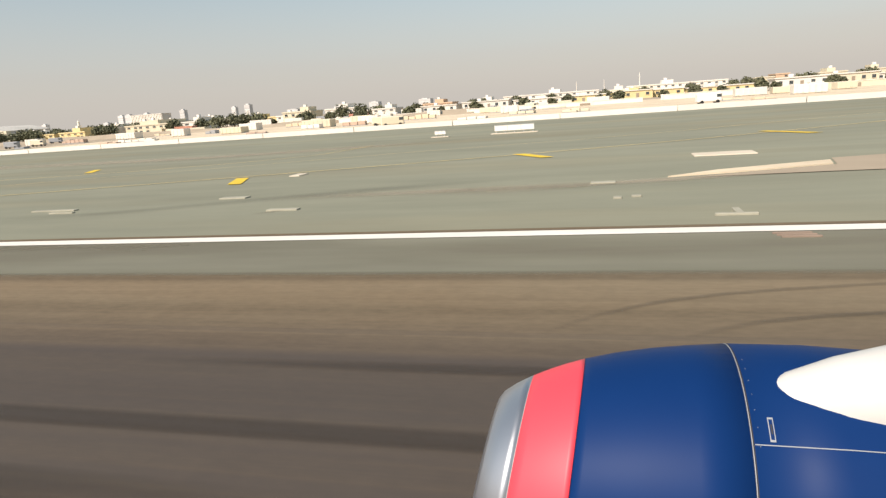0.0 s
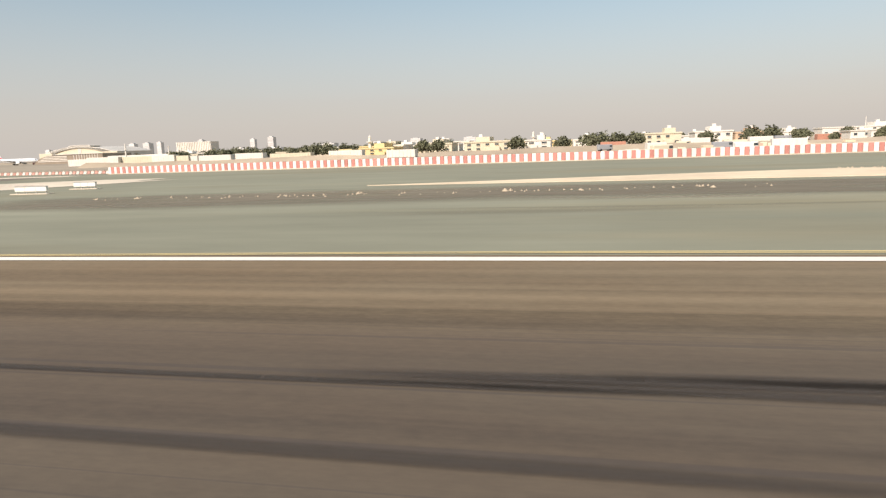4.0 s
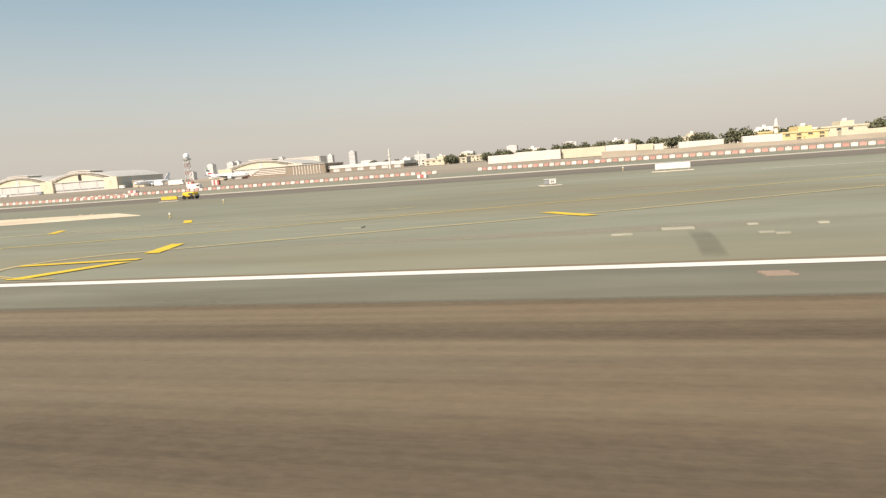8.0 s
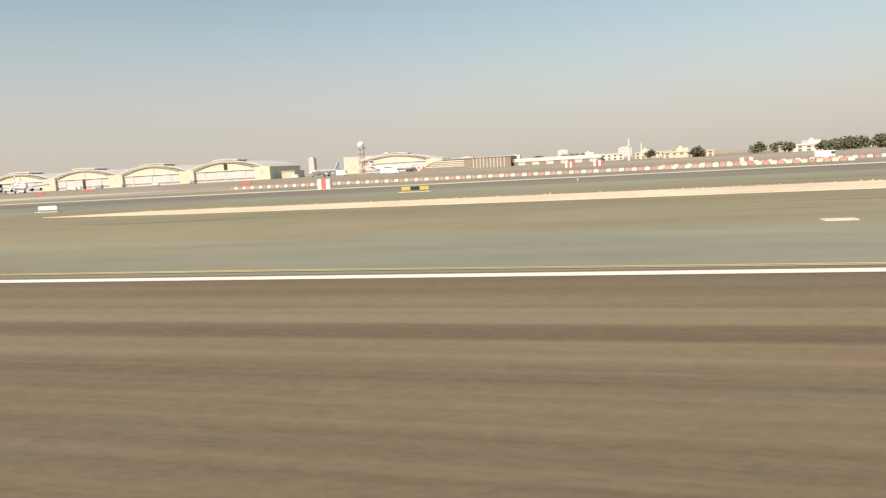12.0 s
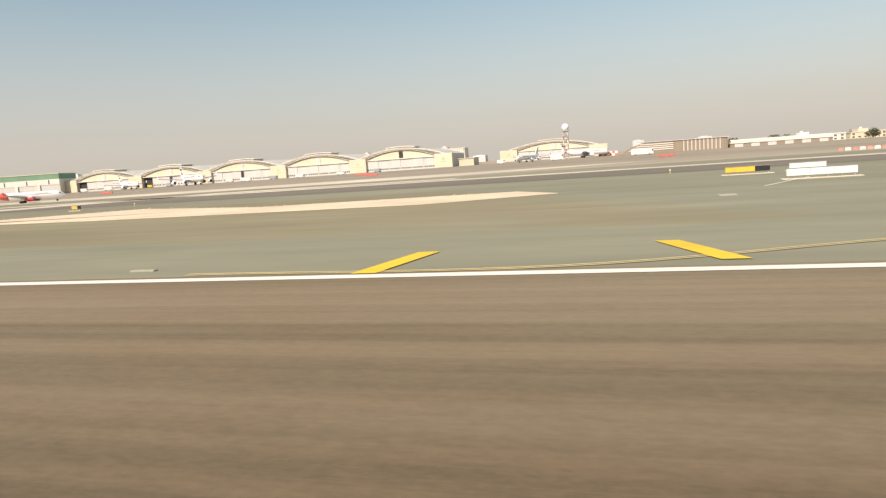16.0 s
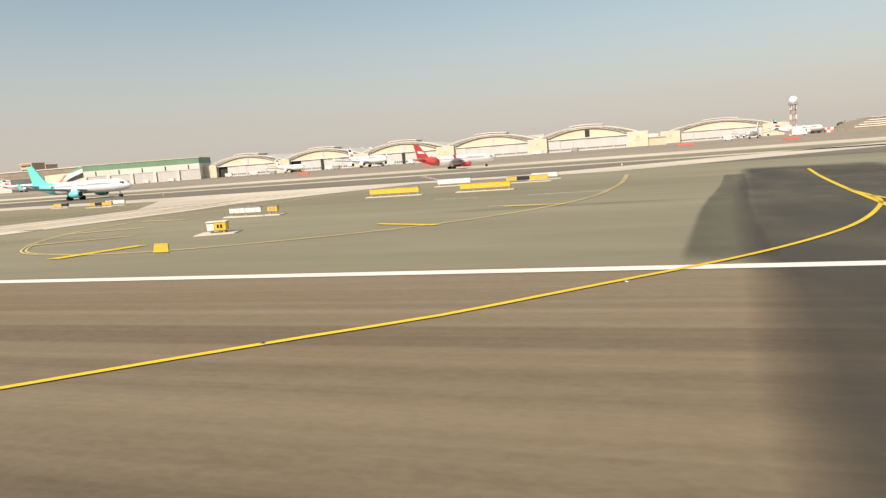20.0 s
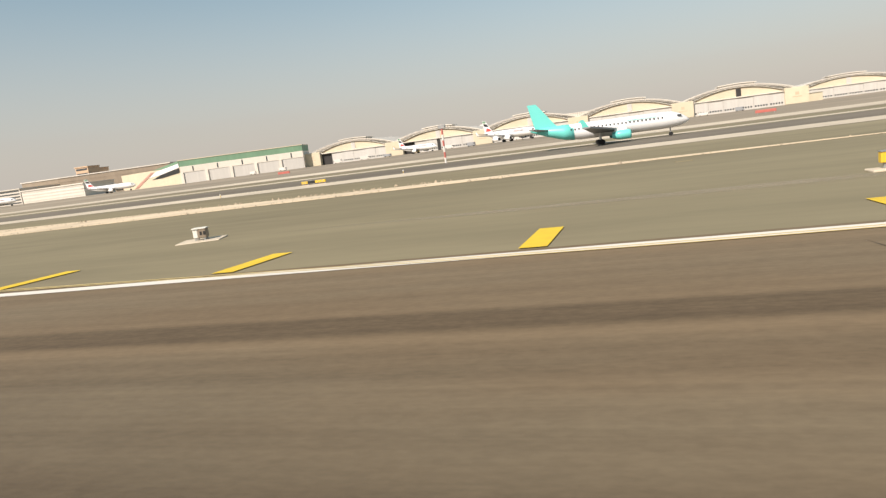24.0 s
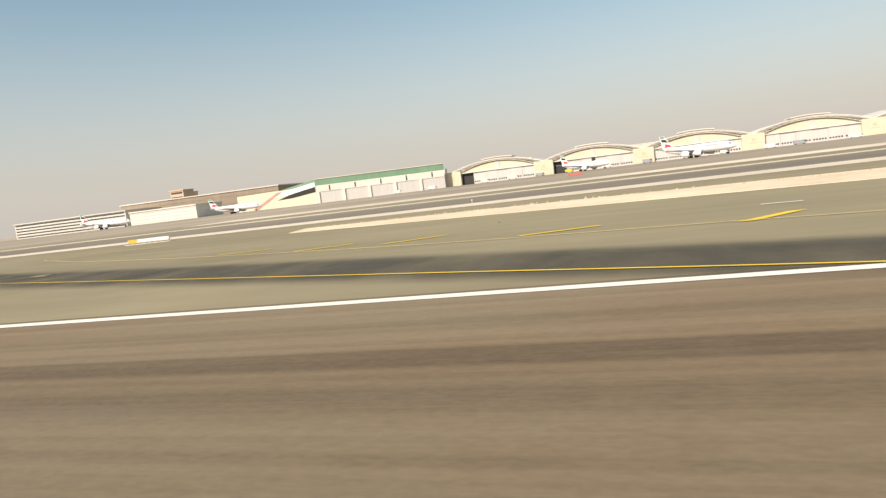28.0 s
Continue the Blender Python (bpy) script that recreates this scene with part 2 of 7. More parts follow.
M_YELLOW_PAINT = material("yellow_road_paint", (0.78, 0.54, 0.03), (0.68, 0.46, 0.04), 0.7, scale=1.5, big=0.08)
M_PALE_LINE = material("faded_yellow_paint", (0.70, 0.53, 0.22), (0.60, 0.47, 0.22), 0.8, scale=1.0, big=0.15)


def fading_material(name, col, col2, rough, scale, stretch, amount):
    """Rubber or grime lying on the pavement, thinning out to nothing towards its edges."""
    m = material(name, col, col2, rough, scale=scale, stretch=stretch, big=0.2)
    n, l = m.node_tree.nodes, m.node_tree.links
    at = n.new("ShaderNodeAttribute")
    at.attribute_name = "cover"
    tx = n.new("ShaderNodeTexNoise")
    tx.inputs["Scale"].default_value = scale * 0.8
    tx.inputs["Detail"].default_value = 5
    mp = n.new("ShaderNodeMapping")
    mp.inputs["Scale"].default_value = stretch
    tc = n.new("ShaderNodeTexCoord")
    l.new(tc.outputs["Object"], mp.inputs["Vector"])
    l.new(mp.outputs[0], tx.inputs["Vector"])
    r = n.new("ShaderNodeMapRange")
    for k, v in zip(("From Min", "From Max", "To Min", "To Max"), (0.3, 0.6, amount * 0.55, amount)):
        r.inputs[k].default_value = v
    l.new(tx.outputs["Fac"], r.inputs["Value"])
    mu = n.new("ShaderNodeMath")
    mu.operation = 'MULTIPLY'
    l.new(at.outputs["Fac"], mu.inputs[0])
    l.new(r.outputs[0], mu.inputs[1])
    l.new(mu.outputs[0], n["Principled BSDF"].inputs["Alpha"])
    return m


M_SKID = fading_material("thin_tyre_rubber", (0.062, 0.053, 0.045), (0.075, 0.065, 0.055), 0.85, 1.2, (0.3, 1, 1), 0.24)
M_STREAK = fading_material("thick_tyre_rubber", (0.056, 0.045, 0.036), (0.068, 0.056, 0.045), 0.85, 1.2, (0.1, 2, 1), 0.8)
M_GRIME = fading_material("dark_grime", (0.055, 0.050, 0.042), (0.072, 0.066, 0.055), 0.9, 0.5, (1, 0.4, 1), 0.68)
M_PALE = fading_material("pale_worn_asphalt", (0.215, 0.205, 0.148), (0.185, 0.178, 0.130), 0.9, 0.6, (0.2, 1, 1), 0.95)
M_DRIFT = fading_material("thin_dust_drift", (0.42, 0.36, 0.26), (0.36, 0.31, 0.23), 0.95, 0.7, (0.3, 1, 1), 0.5)
M_FAINT = fading_material("faint_dark_wash", (0.09, 0.085, 0.066), None, 0.9, 0.6, (0.3, 1, 1), 0.2)
M_EARTH = fading_material("bare_brown_earth", (0.225, 0.192, 0.138), (0.190, 0.160, 0.115), 0.95, 0.5, (0.4, 1, 1), 0.75)
M_WORN = fading_material("worn_dark_asphalt", (0.060, 0.055, 0.046), (0.078, 0.071, 0.060), 0.9, 0.4, (1, 0.3, 1), 0.46)
M_THINWORN = fading_material("lightly_worn_asphalt", (0.060, 0.055, 0.046), (0.078, 0.071, 0.060), 0.9, 0.4, (1, 0.3, 1), 0.36)

M_SKID3 = fading_material("faded_tyre_band", (0.055, 0.050, 0.043), (0.07, 0.064, 0.055), 0.9, 0.9, (1, 0.2, 1), 0.42)
M_WORNWHITE = fading_material("worn_white_paint", (0.60, 0.58, 0.54), (0.34, 0.33, 0.31), 0.8, 2.5, (0.4, 6, 1), 0.75)
M_TRACK = fading_material("thin_rubber_on_concrete", (0.22, 0.20, 0.16), (0.26, 0.235, 0.19), 0.9, 0.9, (1, 0.2, 1), 0.36)
M_BLACKOUT = fading_material("black_cover_paint", (0.040, 0.038, 0.038), (0.055, 0.052, 0.050), 0.7, 1.5, (1, 1, 1), 0.85)
M_SEAM = fading_material("old_tar_seam", (0.045, 0.038, 0.032), None, 0.7, 3.0, (1, 1, 1), 0.62)
M_STACK = material("reddish_block", (0.52, 0.38, 0.29), (0.45, 0.33, 0.25), 0.9, scale=1.0, big=0.2)
M_SIGN_W = material("white_sign_panel", (0.82, 0.80, 0.72), (0.74, 0.72, 0.64), 0.5, scale=1.5)
M_SIGN_Y = material("yellow_sign_panel", (0.80, 0.52, 0.04), (0.70, 0.45, 0.05), 0.5, scale=1.5)
M_SIGN_K = material("black_sign_panel", (0.03, 0.03, 0.03), None, 0.5)
M_STEEL = material("galvanised_steel", (0.45, 0.45, 0.44), (0.36, 0.36, 0.35), 0.45, 0.6, scale=4)
M_RED = material("red_plastic", (0.56, 0.15, 0.12), (0.50, 0.16, 0.13), 0.55, scale=1.0, vary=0.1)
M_WHITE = material("white_plastic", (0.80, 0.76, 0.70), (0.70, 0.66, 0.60), 0.55, scale=1.0, vary=0.06)
M_PANEL = material("sun_faded_red_panel", (0.56, 0.23, 0.19), (0.50, 0.21, 0.17), 0.65, scale=1.0, vary=0.12)
M_RBLOCK = material("faded_red_plastic", (0.47, 0.25, 0.20), (0.42, 0.24, 0.19), 0.7, scale=1.0, vary=0.15)
M_WBLOCK = material("dusty_white_plastic", (0.64, 0.58, 0.50), (0.56, 0.51, 0.44), 0.7, scale=1.0, vary=0.12)
M_CREAM = material("cream_render", (0.66, 0.585, 0.435), (0.59, 0.52, 0.385), 0.85, scale=0.25, big=0.06)
M_WALLW = material("white_render", (0.74, 0.69, 0.605), (0.66, 0.615, 0.535), 0.85, scale=0.3, big=0.06, vary=0.05)
M_WALLY = material("yellow_render", (0.72, 0.58, 0.30), (0.64, 0.51, 0.27), 0.85, scale=0.3, big=0.08)
M_WALLO = material("salmon_render", (0.62, 0.44, 0.29), (0.54, 0.38, 0.26), 0.85, scale=0.3, big=0.08)
M_GREY = material("grey_cladding", (0.62, 0.58, 0.51), (0.56, 0.52, 0.46), 0.6, scale=0.3, stretch=(4, 4, 0.3), big=0.06)
M_ROOF_SHADE = material("roof_underside_shade", (0.27, 0.25, 0.215), (0.23, 0.215, 0.185), 0.7, scale=0.4, stretch=(4, 4, 0.3), big=0.06)
M_DOOR = material("hangar_door_cladding", (0.58, 0.56, 0.52), (0.53, 0.51, 0.475), 0.6, scale=0.8, stretch=(5, 5, 0.1), big=0.05)
M_ROOF = material("silver_roof_sheet", (0.62, 0.58, 0.51), (0.54, 0.51, 0.45), 0.6, 0.1, scale=0.4, big=0.08)
M_BROWN = material("brown_louvre_cladding", (0.30, 0.245, 0.18), (0.25, 0.20, 0.15), 0.75, scale=0.5, stretch=(3, 3, 0.2), big=0.08)
M_GREEN = material("green_roof_sheet", (0.15, 0.27, 0.175), (0.18, 0.31, 0.20), 0.6, scale=0.3, stretch=(3, 3, 0.3), big=0.08)
M_GLASS = material("dark_window_glass", (0.05, 0.06, 0.065), (0.07, 0.08, 0.085), 0.12, spec=0.6)
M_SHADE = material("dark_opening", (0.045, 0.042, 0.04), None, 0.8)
M_HAZE = material("pale_far_tower", (0.62, 0.60, 0.57), (0.55, 0.54, 0.52), 0.7, scale=0.1, stretch=(1, 1, 4), big=0.08, vary=0.15)
# leaf colour raised to carry the haze over the far trees
M_LEAF = material("dusty_hazed_foliage", (0.115, 0.120, 0.066), (0.15, 0.15, 0.09), 0.9, scale=0.6, vary=0.15)
M_BADGE = material("faded_salmon_lettering", (0.63, 0.48, 0.33), (0.60, 0.50, 0.36), 0.85, scale=0.8)
M_OLDCONC = material("old_dusty_concrete", (0.37, 0.35, 0.27), (0.30, 0.285, 0.22), 0.9, scale=3.0, big=0.15)
M_REDDISH = material("faded_reddish_paint", (0.27, 0.20, 0.15), (0.22, 0.17, 0.13), 0.9, scale=3.0, big=0.15)
M_BARK = material("bark", (0.16, 0.12, 0.08), None, 0.9, scale=3)
M_PLANE = material("white_aircraft_paint", (0.84, 0.84, 0.83), (0.79, 0.79, 0.78), 0.28, scale=0.3, big=0.03, spec=0.5)
M_TEAL = material("teal_aircraft_paint", (0.16, 0.68, 0.62), (0.15, 0.64, 0.58), 0.3, scale=0.3, big=0.04, spec=0.5)
M_PRED = material("red_aircraft_paint", (0.62, 0.09, 0.08), (0.56, 0.08, 0.075), 0.3, scale=0.3, big=0.04, spec=0.5)
M_BELLY = material("grey_aircraft_paint", (0.33, 0.34, 0.35), None, 0.4, scale=0.5)
M_TYRE = material("black_rubber", (0.02, 0.02, 0.02), None, 0.8)
M_BLUE = material("blue_engine_cowl", (0.003, 0.028, 0.118), (0.0025, 0.024, 0.105), 0.5, scale=0.8, big=0.05, spec=0.12)
M_FAIRING = material("off_white_fairing_paint", (0.60, 0.585, 0.54), (0.55, 0.535, 0.49), 0.35, scale=1.5, big=0.04, spec=0.4)
M_BAND = material("coral_red_band", (0.80, 0.06, 0.085), (0.77, 0.06, 0.08), 0.5, scale=0.8, big=0.04, spec=0.5)
M_LIP = material("bare_metal_lip", (0.50, 0.51, 0.53), (0.44, 0.45, 0.48), 0.38, 0.85, scale=1.5, big=0.06)
M_ORANGE = material("rust_red_paint", (0.52, 0.25, 0.17), None, 0.7, scale=0.6)


# ---- building blocks ----
def link(name, bm, mat, parent=None, label="", smooth=False):
    me = bpy.data.meshes.new(name)
    bm.to_mesh(me)
    bm.free()
    me.materials.append(mat)
    if smooth:
        for p in me.polygons:
            p.use_smooth = True
    ob = new(name, me)
    if parent:
        ob.parent = parent
    if label:
        ob["label"] = label
    return ob


def part(name, bm, mat, parent, label="", smooth=False):
    return link(name, bm, mat, parent, label, smooth)


def thing(name, label, category, m=None, group="", kind=""):
    ob = new(name)
    ob.empty_display_size = 0.2
    if m is not None:
        ob.matrix_basis = Matrix.Translation((0, 0, ground_z(m.translation.y))) @ m
    return tagged(ob, label, category, group, kind)


def box(bm, x0, x1, y0, y1, z0, z1, bevel=0.0):
    r = bmesh.ops.create_cube(bm, size=1, matrix=Matrix.Translation(((x0 + x1) / 2, (y0 + y1) / 2, (z0 + z1) / 2))
                              @ Matrix.Diagonal((abs(x1 - x0), abs(y1 - y0), abs(z1 - z0), 1)))
    if bevel:
        es = {e for v in r["verts"] for e in v.link_edges}
        bmesh.ops.bevel(bm, geom=list(es), offset=bevel, segments=1, affect='EDGES')
    return bm


def a_box(x0, x1, y0, y1, z0, z1, bevel=0.0):
    return box(bmesh.new(), x0, x1, y0, y1, z0, z1, bevel)


def rod(bm, a, b, r, r2=None, n=8):
    a, b = Vector(a), Vector(b)
    d = b - a
    m = Matrix.Translation((a + b) / 2) @ d.to_track_quat('Z', 'Y').to_matrix().to_4x4()
    bmesh.ops.create_cone(bm, cap_ends=True, segments=n, radius1=r, radius2=r if r2 is None else r2, depth=d.length, matrix=m)
    return bm


def tube(points, r, n=6):
    """One bent pipe through the points, which lie in an upright plane along x."""
    bm = bmesh.new()
    p = [Vector(q) for q in points]
    rings = []
    for i, q in enumerate(p):
        d = (p[min(i + 1, len(p) - 1)] - p[max(i - 1, 0)]).normalized()
        up = d.cross(Vector((0, 1, 0))).normalized()
        rings.append([bm.verts.new(q + (Vector((0, 1, 0)) * cos(2 * pi * k / n) + up * sin(2 * pi * k / n)) * r) for k in range(n)])
    for a, b in zip(rings, rings[1:]):
        for k in range(n):
            bm.faces.new((a[k], b[k], b[(k + 1) % n], a[(k + 1) % n]))
    bm.faces.new(rings[0])
    bm.faces.new(rings[-1][::-1])
    bmesh.ops.recalc_face_normals(bm, faces=bm.faces)
    return bm


EDGE, FALL, RUN = 10.06, 0.0128, 27.0


def ground_z(y):
    """The shoulder falls gently away from the runway, then runs level."""
    return -FALL * min(max(y - EDGE, 0.0), RUN)


def drape(bm):
    """Lay a flat sheet onto the ground's fall."""
    for yy in (EDGE, EDGE + RUN):
        bmesh.ops.bisect_plane(bm, geom=bm.verts[:] + bm.edges[:] + bm.faces[:], plane_co=(0, yy, 0), plane_no=(0, 1, 0))
    for v in bm.verts:
        v.co.z += ground_z(v.co.y)
    return bm


def flat(points, z, thick=0.0):
    """A flat sheet with the given outline; with a thickness it has sides down to the ground."""
    bm = bmesh.new()
    f = bm.faces.new([bm.verts.new((x, y, z)) for x, y in points])
    bmesh.ops.recalc_face_normals(bm, faces=[f])
    if f.normal.z < 0:
        f.normal_flip()
    if thick:
        r = bmesh.ops.extrude_face_region(bm, geom=[f])
        for v in r["geom"]:
            if isinstance(v, bmesh.types.BMVert):
                v.co.z += 0
        low = [v for v in bm.verts if v not in {x for x in r["geom"] if isinstance(x, bmesh.types.BMVert)}]
        for v in low:
            v.co.z -= thick
        bmesh.ops.recalc_face_normals(bm, faces=bm.faces)
    return drape(bm)


def smooth_line(points, step=1.0):
    """A gentle curve through the points."""
    p = [Vector((x, y, 0)) for x, y in points]
    p = [2 * p[0] - p[1]] + p + [2 * p[-1] - p[-2]]
    seg = [max(1e-6, (b - a).length) for a, b in zip(p, p[1:])]
    tan = [None] + [((p[i + 1] - p[i]) / seg[i] * seg[i - 1] + (p[i] - p[i - 1]) / seg[i - 1] * seg[i]) / (seg[i] + seg[i - 1]) for i in range(1, len(p) - 1)]
    out = []
    for i in range(1, len(p) - 2):
        n = max(2, int(seg[i] / step))
        for k in range(n):
            t = k / n
            a, b = tan[i] * seg[i], tan[i + 1] * seg[i]
            out.append(p[i] * (2 * t ** 3 - 3 * t * t + 1) + a * (t ** 3 - 2 * t * t + t) + p[i + 1] * (3 * t * t - 2 * t ** 3) + b * (t ** 3 - t * t))
    out.append(p[-2])
    return out


def ribbon(points, width, z, bm=None, offset=0.0, step=1.0):
    bm = bm or bmesh.new()
    c = smooth_line(points, step)
    prev = None
    for i, q in enumerate(c):
        d = (c[min(i + 1, len(c) - 1)] - c[max(i - 1, 0)]).normalized()
        s = Vector((-d.y, d.x, 0))
        a, b = q + s * (offset + width / 2), q + s * (offset - width / 2)
        cur = bm.verts.new((a.x, a.y, z + ground_z(a.y))), bm.verts.new((b.x, b.y, z + ground_z(b.y)))
        if prev:
            bm.faces.new((prev[0], prev[1], cur[1], cur[0]))
        prev = cur
    bmesh.ops.recalc_face_normals(bm, faces=bm.faces)
    if sum(f.normal.z for f in bm.faces) < 0:
        bmesh.ops.reverse_faces(bm, faces=bm.faces)
    return bm


def soft_ribbon(points, width, z, step=0.7, edge=0.5, end=0.15, tail=None, cols=6):
    """A ribbon whose cover fades across its edges and at its two ends. width may differ at the far end (tail)."""
    bm = bmesh.new()
    lay = bm.verts.layers.float.new("cover")
    c = smooth_line(points, step)
    prev, n = None, len(c) - 1
    tail = width if tail is None else tail
    for i, q in enumerate(c):
        d = (c[min(i + 1, n)] - c[max(i - 1, 0)]).normalized()
        s = Vector((-d.y, d.x, 0))
        u = i / n
        w = width + (tail - width) * u
        along = min(1.0, u / end, (1 - u) / end) if end else 1.0
        cur = []
        for j in range(cols + 1):
            v = 2 * j / cols - 1
            p = q + s * (w / 2 * v)
            vert = bm.verts.new((p.x, p.y, z + ground_z(p.y)))
            k = min(1.0, (1 - abs(v)) / edge) * along
            vert[lay] = k * k * (3 - 2 * k)
            cur.append(vert)
        if prev:
            for j in range(cols):
                bm.faces.new((prev[j], prev[j + 1], cur[j + 1], cur[j]))
        prev = cur
    bmesh.ops.recalc_face_normals(bm, faces=bm.faces)
    if sum(f.normal.z for f in bm.faces) < 0:
        bmesh.ops.reverse_faces(bm, faces=bm.faces)
    return bm


def setting(name, bm, mat, label, category):
    return tagged(link(name, bm, mat), label, category, kind="structure")


# ---- ground ----
setting("ground", flat([(-4200, -3000), (2600, -3000), (2600, 4200), (-4200, 4200)], -0.01), M_FIELD, "flat dusty desert ground reaching the horizon", "ground")
setting("shoulder", flat([(-1450, 10.4), (480, 10.4), (480, 106), (-1450, 106)], 0.012), M_SHOULDER, "weathered grey-green asphalt shoulder beside the runway", "pavement")
setting("runway", flat([(-1450, -32), (480, -32), (480, 10.42), (-1450, 10.42)], 0.02), M_RUNWAY, "worn brown-grey runway asphalt with rubber streaks", "runway")
setting("edge_line", flat([(-1450, 9.76), (480, 9.76), (480, 10.14), (-1450, 10.14)], 0.030), M_WHITE_PAINT, "continuous white painted runway edge line", "marking")

# parallel taxiway and the aprons behind
setting("taxiway", flat([(-1450, 64), (-222, 64), (-222, 83), (-1450, 83)], 0.026), M_TAXI, "dark asphalt parallel taxiway", "taxiway")
setting("apron", flat([(-1450, 106), (-222, 106), (-222, 480), (-1450, 480)], 0.02), M_APRON, "wide dusty apron before the hangars, paled for distance haze", "apron")


def sand(points, label="strip of pale loose sand between pavements"):
    setting("pavement", flat(points, 0.045, 0.04), M_SAND, label, "sand")


sand([(-74.2, 37.0), (-86.7, 31.3), (-120.8, 36.2), (-162.2, 39.2), (-142.8, 43.6), (-132.0, 45.5), (-90.5, 36.9), (-68.0, 38.0)])
sand([(-316.4, 39.8), (-328.2, 37.7), (-362.1, 37.6), (-389.8, 36.2), (-432.7, 38.7), (-448.1, 41.6), (-440.2, 44.4), (-398.9, 43.6), (-369.3, 43.9), (-339.1, 45.8), (-322.7, 44.6)])
sand([(-512.3, 40.4), (-520.1, 36.3), (-546.0, 37.6), (-572.9, 41.3), (-574.8, 39.6), (-553.4, 51.5), (-535.9, 43.3), (-515.6, 44.9)])
sand([(-675.2, 39.0), (-702.3, 37.8), (-721.9, 37.3), (-756.4, 35.5), (-795.7, 44.4), (-796.6, 48.7), (-772.5, 47.3), (-722.9, 42.3), (-706.0, 40.4)])
sand([(1.3, 17.0), (3.0, 17.45), (5.4, 18.45), (5.6, 19.4), (4.2, 18.8), (2.6, 18.05)])
setting("pavement", flat([(1.8, 16.7), (4.9, 16.8), (8.0, 16.8), (14.0, 18.0), (20.0, 19.0), (21.0, 22.5), (10.5, 21.3), (5.8, 20.0), (5.45, 18.3)], 0.03), M_FIELD, "patch of bare brown earth by the shoulder", "earth")


def concrete(points, label="pale concrete taxiway slab"):
    setting("pavement", flat(points, 0.031), M_CONC, label, "concrete")


concrete([(-650.5, 11.85), (-639.5, 11.76), (-638.0, 41.9), (-628.6, 58.7), (-609.8, 58.4), (-569.6, 90.4), (-532.3, 89.9), (-532.1, 95.9), (-577.1, 96.2), (-619.4, 63.5), (-666.5, 64.1), (-1100, 66), (-1100, 62), (-656.5, 55.7), (-647.7, 42.7)])
concrete([(-216.2, 52.6), (-214.4, 57.2), (-208.2, 60.6), (-202.0, 62.5), (-192.9, 62.0), (-193.4, 57.1), (-189.0, 58.0), (-197.6, 45.2), (-206.6, 42.3), (-214.6, 42.5), (-215.4, 49.6)])
concrete([(-1300, 96), (-221.4, 78.1), (-221.4, 82.2), (-1300, 102)], "pale concrete band along the taxiway edge")
concrete([(-860, 110), (-540, 110), (-500, 136), (-860, 128)], "pale concrete apron slab")


def stain(points, width, tail=None, edge=0.6, end=0.15, label="soft dark band of rubber and grime on the pavement", mat=None, z=0.0255):
    setting("pavement_stain", soft_ribbon(points, width, z, 0.8, edge, end, tail, 10), mat or M_GRIME, label, "stain")


stain([(-211.0, -1.0), (-211.3, 3.0), (-211.1, 7.0), (-210.5, 11.0), (-209.6, 17.0), (-208.5, 27.0), (-207.1, 41.0)], 6.9, 7.4, 0.14, 0.08)
stain([(-479.6, -3.0), (-479.6, 3.0), (-479.3, 9.0), (-478.6, 17.0), (-477.4, 30.0), (-475.4, 48.0)], 9.0, 8.0, 0.6, 0.15, mat=M_THINWORN)
for pts, w, tail in (([(-482.9, 1.6), (-482.6, 4.2), (-482.2, 6.5), (-481.6, 11.0), (-480.9, 17.6), (-480.0, 29.0), (-478.4, 43.0)], 1.3, 1.8), ([(-481.2, 3.0), (-480.8, 6.5), (-480.2, 11.7), (-479.4, 19.0), (-477.7, 34.6)], 0.8, 1.0),
                     ([(-480.6, 8.4), (-480.4, 10.4), (-479.7, 16.3), (-478.2, 27.5)], 0.4, 0.8), ([(-478.0, 7.0), (-477.6, 12.0), (-476.8, 21.0), (-475.6, 32.0)], 0.5, 0.9), ([(-476.6, 5.0), (-476.2, 11.0), (-475.9, 17.4), (-474.2, 37.5)], 0.9, 1.5)):
    stain(pts, w, tail, 0.7, 0.15, "dark tyre band across the shoulder", M_SKID3, z=0.0262)
stain([(-604.2, -3.0), (-604.0, 3.0), (-603.2, 9.0), (-602.2, 17.0), (-600.3, 29.0), (-598.3, 41.0), (-596.7, 50.0)], 7.0, 8.6, 0.16, 0.08)
stain([(-606.9, 10.3), (-606.6, 12.8), (-605.7, 20.4), (-603.9, 32.0), (-602.4, 43.0)], 1.7, 1.2, 0.15, 0.04, "faded dark strip beside the taxiway mouth", M_WORN, z=0.0248)
stain([(-642.0, -2.0), (-643.5, 3.0), (-643.8, 7.0), (-643.6, 12.0)], 15.0, 14.5, 0.3, 0.12)
